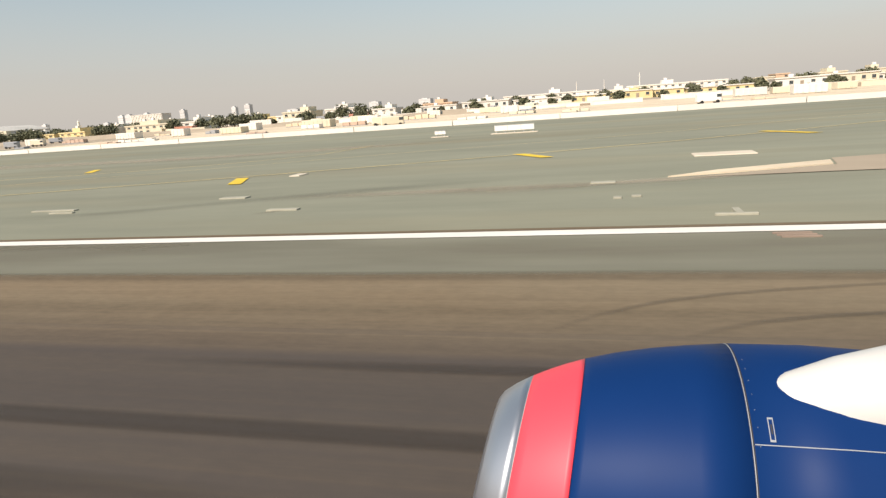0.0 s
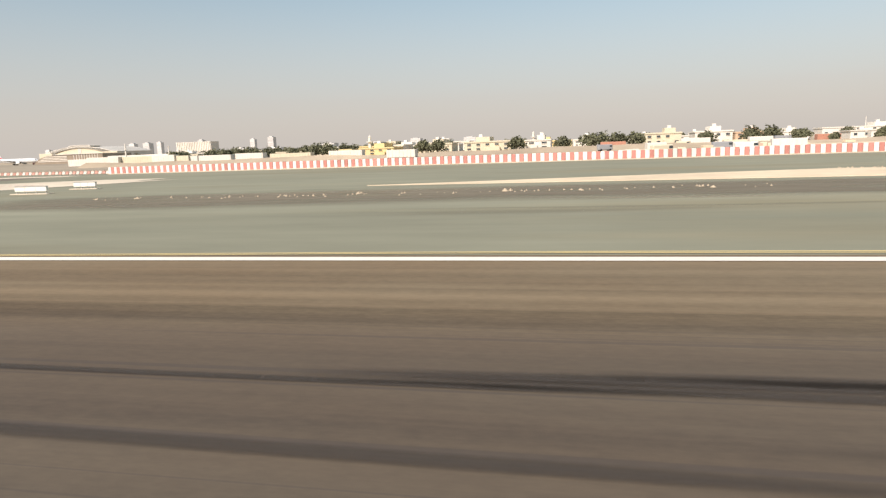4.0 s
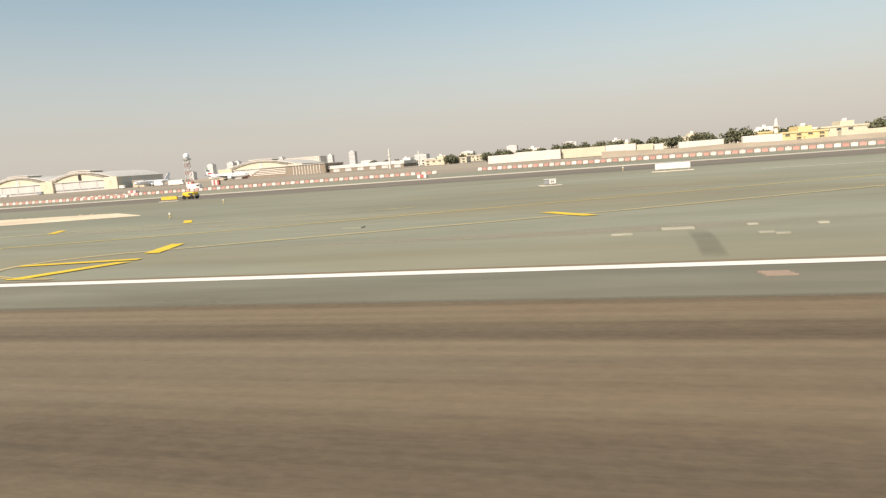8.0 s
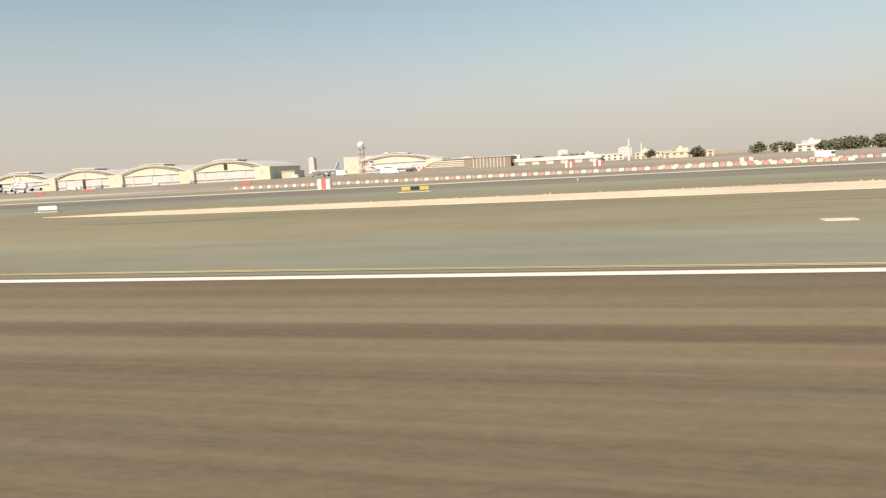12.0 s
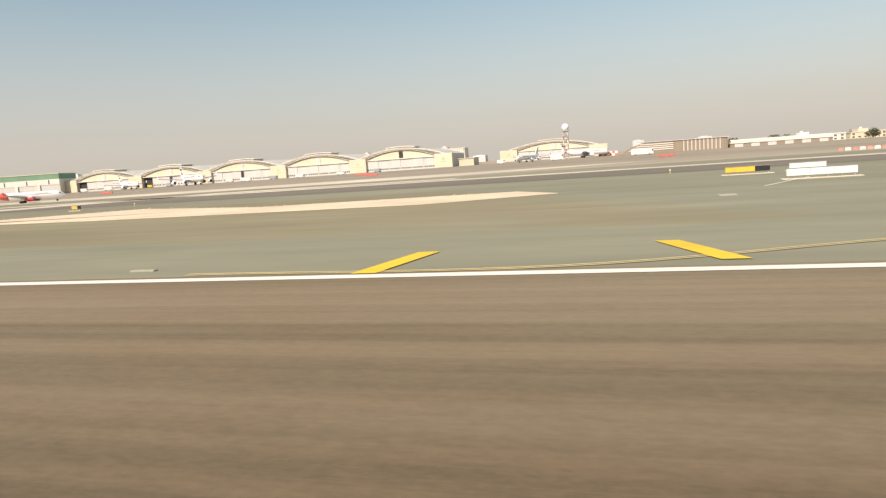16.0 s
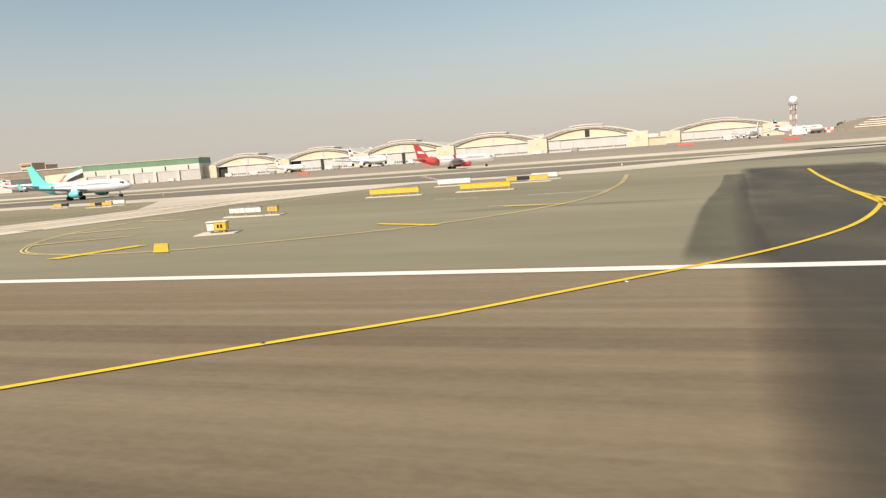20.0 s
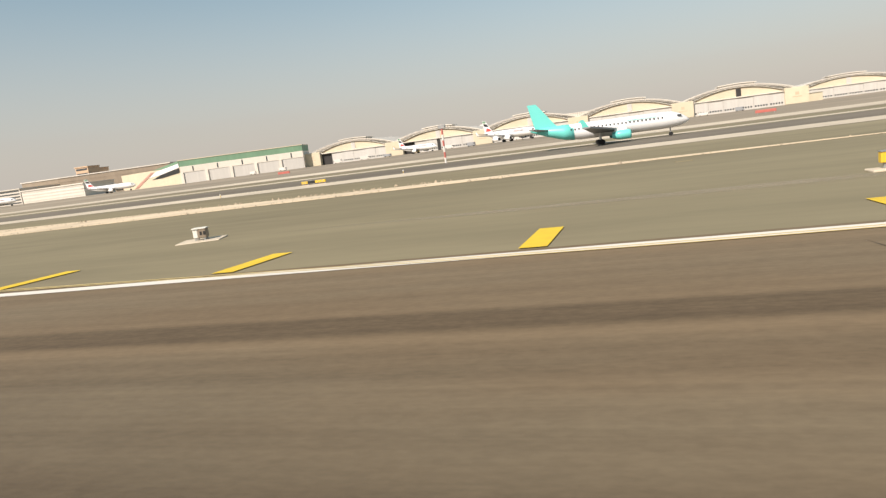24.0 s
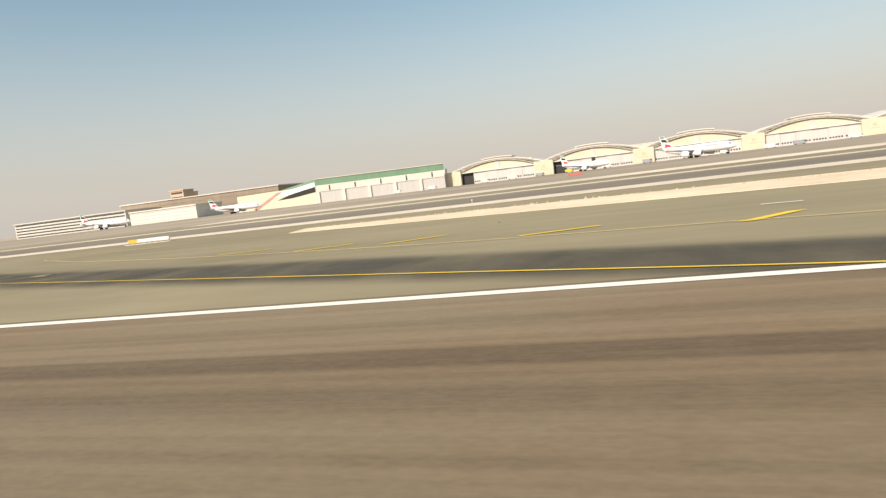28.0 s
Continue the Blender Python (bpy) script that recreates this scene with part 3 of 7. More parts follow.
for pts, w, tail in (([(-648.6, 11.9), (-648.5, 18.0), (-648.3, 30.0), (-647.0, 47.0)], 1.1, 1.6), ([(-647.4, 11.9), (-647.1, 18.4), (-646.3, 31.6), (-644.7, 48.0)], 0.9, 1.4), ([(-645.7, 11.9), (-645.5, 13.6), (-645.0, 18.6), (-643.8, 28.0)], 0.5, 0.8),
                     ([(-644.8, 11.9), (-644.6, 14.0), (-643.6, 21.6), (-641.9, 36.0), (-640.9, 48.0)], 0.9, 1.5), ([(-643.4, 11.9), (-642.4, 20.4), (-640.7, 33.6), (-639.6, 44.0)], 1.1, 1.6), ([(-649.6, 11.9), (-649.5, 18.0), (-649.0, 27.0)], 0.5, 0.8)):
    stain(pts, w, tail, 1.0, 0.05, "dark tyre band down the concrete slab", M_TRACK, z=0.0335)
stain([(-686.0, 1.0), (-700.0, 1.2), (-715.0, 1.4), (-733.0, 1.6), (-748.0, 2.2), (-766.0, 2.6)], 8.6, 7.0, 0.45, 0.3, mat=M_WORN, z=0.0248)
stain([(-716.0, 3.4), (-732.0, 3.8), (-740.0, 5.2), (-748.0, 7.4), (-753.5, 8.6), (-763.5, 11.2), (-773.0, 14.6), (-799.6, 24.0), (-824.0, 33.8), (-850.0, 46.0)], 4.6, 7.2, 0.55, 0.08)
stain([(-279.75, 15.2), (-279.8, 13.0), (-279.95, 10.6)], 0.55, 0.5, 0.3, 0.05, "narrow darker asphalt repair in the shoulder", M_FAINT)
stain([(-44, 8.72), (60, 8.72), (200, 8.72), (480, 8.72)], 2.5, edge=0.12, end=0.04, label="strip of greyer asphalt inside the edge line", mat=M_PALE, z=0.0222)
stain([(-352, 8.72), (-300, 8.72), (-260, 8.72), (-228, 8.72)], 2.6, edge=0.14, end=0.12, label="strip of greyer asphalt inside the edge line", mat=M_PALE, z=0.0222)
dr = random.Random(77)
for k in range(34):
    x, y = dr.uniform(-820, 40), dr.uniform(12, 36)
    ln = dr.uniform(6, 30)
    stain([(x, y), (x + ln * 0.5, y + dr.uniform(-0.6, 0.8)), (x + ln, y + dr.uniform(-1, 1.6))], dr.uniform(0.8, 3.0), dr.uniform(0.5, 2.5), 0.9, 0.35,
          *(("pale dust drift on the shoulder", M_DRIFT) if k % 2 else ("faint dark patch on the shoulder", M_FAINT)), z=0.0185 + 0.0001 * k)
stain([(-9.5, 15.7), (-4.0, 15.9), (0.5, 16.3), (7.0, 18.4)], 1.5, 1.0, 0.8, 0.2, "pale dust drift on the shoulder", M_DRIFT)
stain([(-16.5, 13.6), (-13.0, 13.9), (-10.8, 14.8), (-7.0, 16.6), (-1.0, 18.4)], 1.3, 1.6, 0.9, 0.3, "faint dark patch on the shoulder", M_FAINT)
stain([(-4.8, 15.8), (-2.5, 15.5), (0.0, 16.2)], 1.7, 0.9, 0.8, 0.3, "worn dusty patch on the shoulder", M_DRIFT)
stain([(-8.0, 12.9), (-7.3, 13.6)], 0.5, 0.25, 0.7, 0.3, "worn dusty patch on the shoulder", M_DRIFT)
stain([(-70.0, 46.0), (-44.0, 42.0), (-26.4, 40.3), (-8.0, 44.0)], 7.0, 4.0, 0.7, 0.2, "pale dusty band beside the old taxiway", M_DRIFT)
stain([(-187.0, 28.0), (-180.0, 28.4), (-170.0, 28.6), (-150.0, 30.0), (-120.0, 29.0), (-95.0, 27.5), (-50.0, 29.0)], 13.0, 12.0, 0.5, 0.1, "bare brown earth along the shoulder", M_EARTH, z=0.0225)


# ---- painted lines ----
def lead_line(points, label="solid yellow taxi lead line", mat=None, width=0.118):
    setting("lead_line", ribbon(points, width, 0.036, step=0.7), mat or M_YELLOW_PAINT, label, "marking")


def guide_line(points):
    bm = ribbon(points, 0.065, 0.033, offset=0.075, step=0.8)
    ribbon(points, 0.065, 0.033, bm, offset=-0.075, step=0.8)
    setting("guide_line", bm, M_PALE_LINE, "double yellow taxi edge line, faded", "marking")


def bar(x0, y0, x1, y1, w=0.55, mat=None):
    d = Vector((x1 - x0, y1 - y0)).normalized()
    if abs(d.y) > 0.5:
        bm = flat([(x0 - 0.27, y0), (x0 + 0.27, y0), (x1 + 0.27, y1), (x1 - 0.27, y1)], 0.034)
    else:
        u, v = -d.y * 0.17, d.x * 0.17
        bm = flat([(x0 - u, y0 - v), (x0 + u, y0 + v), (x1 + u, y1 + v), (x1 - u, y1 - v)], 0.034)
    setting("shoulder_bar", bm, mat or M_YELLOW_PAINT, "yellow painted shoulder bar", "marking")


guide_line([(-16.3, 42.7), (-18.1, 35.1), (-24.2, 30.7), (-36.4, 27.65), (-48.2, 22.53), (-54.9, 19.99), (-70.5, 17.31), (-81.2, 15.08), (-93.8, 13.11), (-108.2, 11.46), (-125.5, 10.78), (-147.4, 10.7),
            (-176.9, 10.75), (-185.5, 11.89), (-192.4, 15.05), (-197.0, 19.55), (-198.1, 22.32), (-198.1, 29.97), (-197.5, 39.5)])
guide_line([(-217.3, 44.2), (-216.6, 31.1), (-218.2, 25.03), (-221.4, 20.41), (-229.1, 15.33), (-232.1, 13.23), (-236.5, 11.9)])
guide_line([(-248.1, 40.0), (-260.3, 32.9), (-271.3, 27.12), (-283.3, 20.91), (-294.6, 16.1), (-297.4, 14.7), (-298.4, 13.2), (-297.9, 11.9), (-296.3, 11.0), (-294.5, 10.6)])
guide_line([(-291.7, 30.4), (-298.8, 28.46), (-310.9, 25.67), (-317.2, 23.45), (-323.2, 21.24), (-330.7, 18.77), (-342.5, 16.82), (-349.8, 15.22), (-361.1, 13.55), (-379.0, 11.67), (-388.5, 10.79),
            (-413.5, 10.94), (-445.0, 10.95), (-452.3, 11.14), (-454.7, 11.8), (-456.8, 12.77), (-458.9, 13.8), (-461.25, 15.41), (-463.5, 17.35), (-465.5, 19.42), (-467.6, 22.7), (-468.5, 27.0), (-467.5, 36.9), (-467.0, 45.4)])
guide_line([(-487.8, 57.0), (-486.4, 38.6), (-487.0, 30.5), (-489.1, 24.53), (-494.0, 18.38), (-496.8, 15.72), (-503.8, 12.83), (-508.7, 10.81), (-517.8, 10.65)])
guide_line([(-570.2, 10.35), (-571.5, 10.6), (-573.75, 11.15), (-576.9, 12.2), (-584.2, 15.79), (-588.3, 20.74), (-590.4, 25.55), (-590.4, 32.9), (-589.5, 40.7), (-586.9, 51.7)])
guide_line([(-608.9, 51.5), (-609.4, 37.3), (-611.2, 25.7), (-614.6, 19.46), (-618.1, 16.47), (-622.8, 14.44), (-627.8, 15.35), (-630.4, 17.75), (-633.3, 22.06), (-634.7, 26.25), (-634.3, 37.4), (-632.5, 48.4)])
guide_line([(-652.5, 54.3), (-651.7, 37.7), (-652.9, 28.79), (-655.8, 22.2), (-661.9, 17.66), (-668.9, 13.06), (-677.3, 10.89), (-707.1, 10.63), (-720.2, 11.62), (-733.6, 13.15), (-750.3, 15.64), (-759.3, 17.92), (-765.4, 19.57),
            (-775.2, 21.71), (-787.1, 25.91), (-803.1, 33.2), (-815.5, 40.3), (-820.0, 43.7), (-817.3, 45.6), (-808.4, 44.4)])
lead_line([(-96.4, 2.75), (-92.8, 3.8), (-85.2, 5.66), (-81.4, 6.42), (-78.3, 7.1), (-73.7, 8.12), (-53.3, 13.7), (-45.0, 17.0)])
lead_line([(-45.0, 17.0), (-38.6, 20.1), (-32.7, 22.4), (-25.6, 26.0), (-18.5, 29.5), (-11.0, 33.4), (1.9, 38.6), (9.6, 43.0), (30.0, 52.0)], "thin faded yellow taxi lead line", M_PALE_LINE, 0.075)
guide_line([(38.4, 51.5), (13.5, 38.2), (2.9, 31.2), (-6.9, 26.2), (-14.9, 22.9), (-21.0, 20.6), (-25.9, 18.5), (-27.9, 16.7), (-28.7, 14.9), (-28.5, 12.85), (-27.7, 11.75), (-26.6, 11.15), (-25.4, 10.85)])
lead_line([(-224.5, 3.64), (-222.8, 4.37), (-218.1, 7.26), (-215.2, 10.27), (-212.2, 14.29), (-210.2, 18.6), (-208.75, 22.7)])
lead_line([(-197.0, 2.45), (-198.63, 3.36), (-199.93, 4.27), (-201.25, 5.29), (-202.37, 6.17), (-203.73, 7.48), (-205.12, 9.1), (-206.44, 11.13), (-207.8, 14.26), (-208.6, 17.83), (-208.75, 22.6)], width=0.15)
lead_line([(-210.9, 0.5), (-209.87, 11.5), (-208.75, 22.6), (-206.93, 39.3)], width=0.18)
lead_line([(-605.1, 0.5), (-604.4, 4.6), (-603.32, 10.09), (-602.02, 17.8), (-600.86, 26.1), (-598.06, 43.9)], width=0.18)
lead_line([(-372.3, 2.0), (-367.0, 2.97), (-363.1, 3.73), (-359.6, 4.4), (-352.0, 6.05), (-345.4, 7.34), (-339.1, 9.08), (-328.4, 11.51), (-316.8, 15.84), (-301.0, 20.47), (-281.2, 29.27), (-255.1, 41.0)])
for pts, w in (([(-495.0, 2.0), (-492.3, 3.9), (-490.5, 5.1), (-489.0, 6.18), (-486.2, 8.48), (-484.0, 10.61), (-481.8, 13.37), (-480.46, 15.56), (-478.75, 19.5), (-477.2, 29.2)], 0.18),
               ([(-465.4, 2.6), (-466.8, 3.3), (-468.3, 4.17), (-469.6, 5.04), (-471.1, 6.21), (-472.7, 7.76), (-474.5, 9.78), (-476.3, 12.8), (-477.6, 16.6)], 0.2), ([(-479.8, 0.5), (-479.6, 3.56), (-479.3, 7.45), (-478.86, 12.72), (-477.9, 22.0), (-476.4, 39.5)], 0.24)):
    setting("old_line", soft_ribbon(pts, w, 0.030, 0.6, 0.25, 0.03, cols=8), M_BLACKOUT, "blacked-out old taxi lead line", "marking")
lead_line([(-615.4, 3.4), (-613.66, 4.78), (-612.25, 5.85), (-610.85, 6.87), (-609.65, 7.98), (-608.39, 9.15), (-607.41, 10.05), (-605.81, 11.85), (-604.3, 14.0), (-602.4, 18.0), (-601.5, 20.6), (-600.9, 25.8)])
lead_line([(-587.9, 1.62), (-588.74, 2.02), (-589.71, 2.54), (-590.41, 2.99), (-592.2, 4.15), (-593.8, 5.4), (-595.25, 6.7), (-596.5, 8.08), (-597.55, 9.45), (-598.3, 10.6), (-599.2, 12.3), (-599.9, 14.0), (-600.65, 16.4), (-601.05, 19.4), (-601.2, 22.4)], width=0.15)
lead_line([(-659.2, 3.94), (-658.4, 4.44), (-653.9, 7.42), (-651.3, 9.9), (-649.4, 12.14), (-647.4, 15.32), (-645.55, 19.56), (-644.87, 22.62), (-642.8, 37.3), (-640.2, 55.3)])
lead_line([(-632.6, 1.9), (-633.37, 2.3), (-634.04, 2.69), (-635.95, 3.83), (-638.49, 5.71), (-640.66, 7.71), (-642.87, 10.43), (-644.54, 13.7), (-645.4, 17.0), (-645.6, 20.5)], width=0.15)
setting("tar_joint", soft_ribbon([(-671.2, 18.6), (-662.9, 10.74), (-658.4, 6.39), (-656.6, 4.72), (-655.27, 3.42)], 0.03, 0.029, 0.5, 0.5, 0.05, cols=4), M_SEAM, "dark tar-filled joint in the runway", "marking")
# branch line on the concrete, edged in black
for off in (-0.09, 0.09):
    setting("line_border", ribbon([(-649.6, 11.9), (-649.4, 12.14), (-647.4, 15.32), (-645.55, 19.56), (-645.2, 21.0)], 0.05, 0.0345, offset=off, step=0.6), M_SIGN_K, "black edging beside the yellow line", "marking")
# straight crossing line, edged in black where it lies on the concrete
for off in (-0.115, 0.115):
    setting("line_border", ribbon([(-646.75, 11.7), (-645.0, 22.9), (-641.8, 47.1)], 0.08, 0.0345, offset=off, step=0.8), M_SIGN_K, "black edging beside the yellow line", "marking")
lead_line([(-648.5, 0.5), (-647.04, 9.84), (-645.0, 22.9), (-641.8, 47.1), (-639.6, 60.0)], width=0.15)
setting("tar_joint", soft_ribbon([(-649.4, 9.1), (-648.5, 8.4), (-646.57, 7.0), (-645.85, 6.5), (-644.8, 5.8), (-643.6, 5.0)], 0.07, 0.029, 0.5, 0.8, 0.05, cols=4), M_SEAM, "dark tar-filled joint in the runway", "marking")
lead_line([(-724.5, 1.6), (-728.0, 2.13), (-731.8, 2.81), (-733.96, 3.1), (-735.9, 3.4), (-736.94, 3.56), (-738.0, 3.79), (-740.68, 4.38), (-743.2, 4.96), (-747.44, 5.9), (-754.3, 7.43), (-763.5, 9.86), (-773.1, 13.24), (-799.65, 22.84), (-824.4, 32.6)])
bar(-88.2, 14.07, -88.4, 16.53, 0.42)
bar(-81.3, 14.95, -82.0, 17.75, 0.42)
bar(-74.8, 16.41, -75.4, 18.90, 0.42)
bar(-54.3, 20.81, -54.5, 22.67, 0.42)
bar(-47.8, 22.38, -48.6, 24.84, 0.42)
bar(-41.7, 24.90, -42.8, 26.72, 0.42)
bar(-35.5, 27.84, -37.1, 29.96, 0.34)
bar(-29.3, 30.79, -31.0, 33.45, 0.34)
bar(-13.0, 20.11, -14.1, 22.48, 0.42)
bar(-24.4, 15.7, -26.2, 18.3, 0.34)
bar(-24.5, 10.7, -24.0, 13.5, 0.42)
bar(-28.5, 13.7, -25.1, 14.25, 0.34)
bar(-2.5, 25.27, -4.0, 27.93, 0.34)
bar(8.5, 31.57, 7.1, 35.19, 0.34)
bar(-192.5, 15.06, -189.7, 16.66, 0.34)
bar(-185.5, 11.63, -183.4, 14.00, 0.34)
bar(-197.7, 20.96, -194.0, 21.12, 0.34)
bar(-200.0, 25.91, -197.6, 26.86, 0.34)
bar(-228.1, 15.06, -230.1, 17.03, 0.34)
bar(-221.5, 20.02, -224.2, 21.22, 0.34)
bar(-217.9, 26.19, -220.6, 27.09, 0.34)
bar(-295.3, 15.02, -296.2, 17.49, 0.42)
bar(-282.4, 20.32, -284.1, 22.63, 0.34)
bar(-295.8, 10.69, -294.7, 13.19, 0.42)
bar(-298.3, 13.2, -294.6, 13.7, 0.34)
bar(-329.3, 20.20, -329.5, 22.32, 0.42)
bar(-323.1, 21.61, -323.6, 23.64, 0.42)
bar(-316.6, 23.42, -317.5, 25.93, 0.42)
bar(-310.1, 25.61, -311.5, 27.76, 0.34)
bar(-303.8, 28.29, -305.4, 30.58, 0.34)
bar(-336.4, 18.97, -336.5, 20.86, 0.42)
bar(-357.0, 14.18, -357.2, 17.18, 0.42)
bar(-349.8, 15.24, -350.0, 18.07, 0.42)
bar(-342.5, 16.87, -343.5, 19.63, 0.42)
bar(-386.2, 10.84, -385.8, 13.83, 0.42)
bar(-378.9, 11.52, -378.7, 14.66, 0.42)
bar(-371.3, 12.29, -371.8, 15.38, 0.42)
bar(-463.8, 17.57, -461.1, 19.59, 0.34, mat=M_PALE_LINE)
bar(-458.9, 13.69, -456.5, 16.18, 0.34)
bar(-467.8, 24.10, -464.2, 23.92, 0.34, mat=M_PALE_LINE)
bar(-452.3, 11.29, -450.9, 13.04, 0.34)
bar(-496.5, 15.76, -499.3, 18.39, 0.34)
bar(-491.7, 19.74, -494.7, 21.56, 0.34)
bar(-488.3, 25.11, -491.7, 25.84, 0.34)
bar(-513.4, 10.25, -512.9, 13.31, 0.42)
bar(-506.4, 10.94, -507.4, 13.99, 0.42)
bar(-573.1, 10.82, -571.6, 13.78, 0.34)
bar(-566.5, 10.34, -565.9, 13.24, 0.42)
bar(-578.9, 13.68, -577.1, 15.57, 0.34, mat=M_PALE_LINE)
bar(-584.2, 15.9, -581.5, 17.96, 0.34)
bar(-590.8, 30.5, -587.4, 29.6, 0.3, mat=M_PALE_LINE)
bar(-634.6, 28.4, -631.4, 27.9, 0.3, mat=M_PALE_LINE)
bar(-587.8, 19.93, -584.9, 21.15, 0.34)
bar(-590.0, 25.26, -587.1, 24.97, 0.34, mat=M_PALE_LINE)
bar(-621.5, 14.26, -623.5, 16.64, 0.34)
bar(-624.8, 13.58, -624.0, 16.35, 0.42)
bar(-614.6, 18.94, -617.2, 20.26, 0.34)
bar(-611.1, 25.59, -613.7, 25.77, 0.34)
bar(-630.5, 17.79, -627.6, 19.83, 0.34, mat=M_PALE_LINE)
bar(-633.3, 22.26, -630.4, 23.74, 0.34, mat=M_PALE_LINE)
bar(-667.6, 13.39, -668.6, 15.87, 0.42)
bar(-660.8, 16.96, -663.5, 19.12, 0.34)
bar(-656.0, 20.87, -659.1, 22.52, 0.34)
bar(-653.4, 25.00, -656.5, 26.66, 0.34)
bar(-655.0, 32.7, -652.6, 32.3, 0.3)
bar(-663.3, 35.1, -660.7, 33.8, 0.24)
bar(-468.6, 27.5, -464.7, 28.3, 0.3, mat=M_PALE_LINE)
bar(-468.6, 34.6, -465.2, 34.3, 0.3, mat=M_PALE_LINE)
bar(-673.4, 11.10, -673.4, 13.73, 0.42)
bar(-726.9, 12.2, -725.85, 14.55, 0.42)
bar(-733.5, 13.25, -732.4, 15.3, 0.34)
bar(-739.9, 14.25, -739.2, 16.58)
bar(-720.1, 11.64, -718.9, 13.93, 0.34)
bar(-713.3, 11.12, -712.4, 13.52, 0.42)
bar(-753.05, 16.1, -752.3, 18.2)
bar(-746.55, 14.9, -745.95, 17.15)
bar(-772.8, 21.7, -770.0, 22.9, 0.34)
bar(-779.2, 24.02, -776.9, 25.79, 0.34)
bar(-765.6, 19.32, -763.8, 21.42, 0.34)
bar(-759.5, 17.94, -757.7, 19.62, 0.34)
bar(-790.2, 27.70, -787.3, 28.36, 0.34)
bar(-783.9, 24.80, -781.5, 26.12, 0.34)
for x0, y0, x1, y1 in ((-445.65, 10.4, -445.6, 13.5), (-706.2, 10.5, -706.0, 13.0), (-699.5, 10.5, -699.3, 12.8), (-692.8, 10.5, -692.7, 13.0), (-686.3, 10.5, -686.3, 13.1), (-679.8, 10.6, -679.9, 13.3), (-244.75, 10.4, -244.75, 13.2), (-236.0, 11.3, -236.6, 14.4), (-177.3, 10.5, -177.1, 13.1),
                       (-364.5, 13.3, -364.4, 16.3), (-393.3, 10.5, -393.1, 13.4), (-95.2, 12.95, -95.3, 15.4), (-102.1, 12.2, -102.1, 14.8)):
    bar(x0, y0, x1, y1)
# touchdown zone bar beside the centre line
for x0, x1, y0, y1 in ((-26.8, -37.2, 3.55, 4.40), (-27.2, -36.9, 2.64, 2.84), (-97, -107, 0.9, 2.3), (-163.5, -171.5, 1.52, 2.38)):
    setting("zone_bar", flat([(x0, y0), (x1, y0), (x1, y1), (x0, y1)], 0.029), M_WHITE_PAINT, "broad white touchdown zone bar on the runway", "marking")

for y, w in ((2.45, 0.16), (2.25, 0.1), (2.08, 0.14)):
    setting("zone_bar", soft_ribbon([(-26.9, y), (-30.0, y + 0.02), (-34.0, y), (-37.2, y - 0.02)], w, 0.029, 0.5, 0.9, 0.03, cols=4), M_WORNWHITE, "worn white streak of a rubbered touchdown bar", "marking")

# ---- tyre marks and tar joints ----
rng = random.Random(5)


def skid(points, w, mat=None, label="curved black tyre mark on the runway", name="tyre_mark"):
    setting(name, soft_ribbon(points, w, 0.0275, 0.5, 0.7, 0.2, cols=4), mat or M_SKID, label, "marking")


for k in range(64):
    x = rng.uniform(-232, 40)
    y = rng.choice((2.4, 2.8, 3.2, 3.6, 4.0, 4.5, 5.0)) + rng.uniform(-0.2, 0.25)
    ln = rng.uniform(6, 24)
    s = rng.uniform(-0.012, 0.012)
    skid([(x, y), (x + ln / 2, y + s * ln / 2), (x + ln, y + s * ln)], rng.uniform(0.14, 0.34), M_STREAK, "straight black tyre streak along the runway")
for x0, y0, x1, y1, w in ((-188.5, 4.2, -180.3, 4.62, 0.22), (-187.5, 4.14, -182.5, 3.8, 0.3), (-188.0, 3.6, -180.5, 3.45, 0.3), (-187.4, 2.95, -182.8, 2.9, 0.34), (-187.0, 3.3, -183.6, 3.15, 0.2), (-221.5, 3.9, -213.5, 4.25, 0.2), (-222.0, 3.4, -215.5, 3.3, 0.22), (-219.5, 2.3, -216.6, 2.05, 0.12)):
    skid([(x0, y0), ((x0 + x1) / 2, (y0 + y1) / 2 + 0.03), (x1, y1)], w, M_STREAK, "straight black tyre streak along the runway")
for k in range(9):
    x = rng.uniform(-365, -330)
    y = rng.uniform(2.7, 4.44)
    skid([(x, y), (x + 6, y + 0.02), (x + rng.uniform(6.8, 13.37), y + 0.05)], 0.12, label="thin black tyre streak along the runway")
for x0, y0, x1, y1, w in ((-344.8, 4.84, -340.74, 4.74, 0.12), (-344.6, 4.44, -341.9, 4.38, 0.1), (-348.3, 4.65, -347.0, 4.62, 0.05), (-348.0, 4.42, -346.5, 4.40, 0.05), (-347.8, 3.01, -343.1, 3.06, 0.07), (-347.6, 2.6, -343.68, 2.68, 0.07)):
    skid([(x0, y0), ((x0 + x1) / 2, (y0 + y1) / 2), (x1, y1)], w, M_STREAK, "thin black tyre streak along the runway")
skid([(-465.1, 5.38), (-463.66, 6.25), (-461.6, 6.72), (-459.87, 6.29), (-458.8, 5.53), (-458.4, 4.6), (-458.4, 3.63), (-458.6, 2.99), (-459.1, 2.16)], 0.24)
skid([(-461.7, 6.1), (-460.43, 5.69), (-459.76, 5.11), (-459.46, 4.51), (-459.43, 3.9), (-459.6, 3.24), (-459.75, 2.6)], 0.18)
skid([(-266.9, 5.4), (-266.65, 5.07), (-266.2, 3.7), (-265.4, 2.5), (-264.4, 1.6)], 0.12)
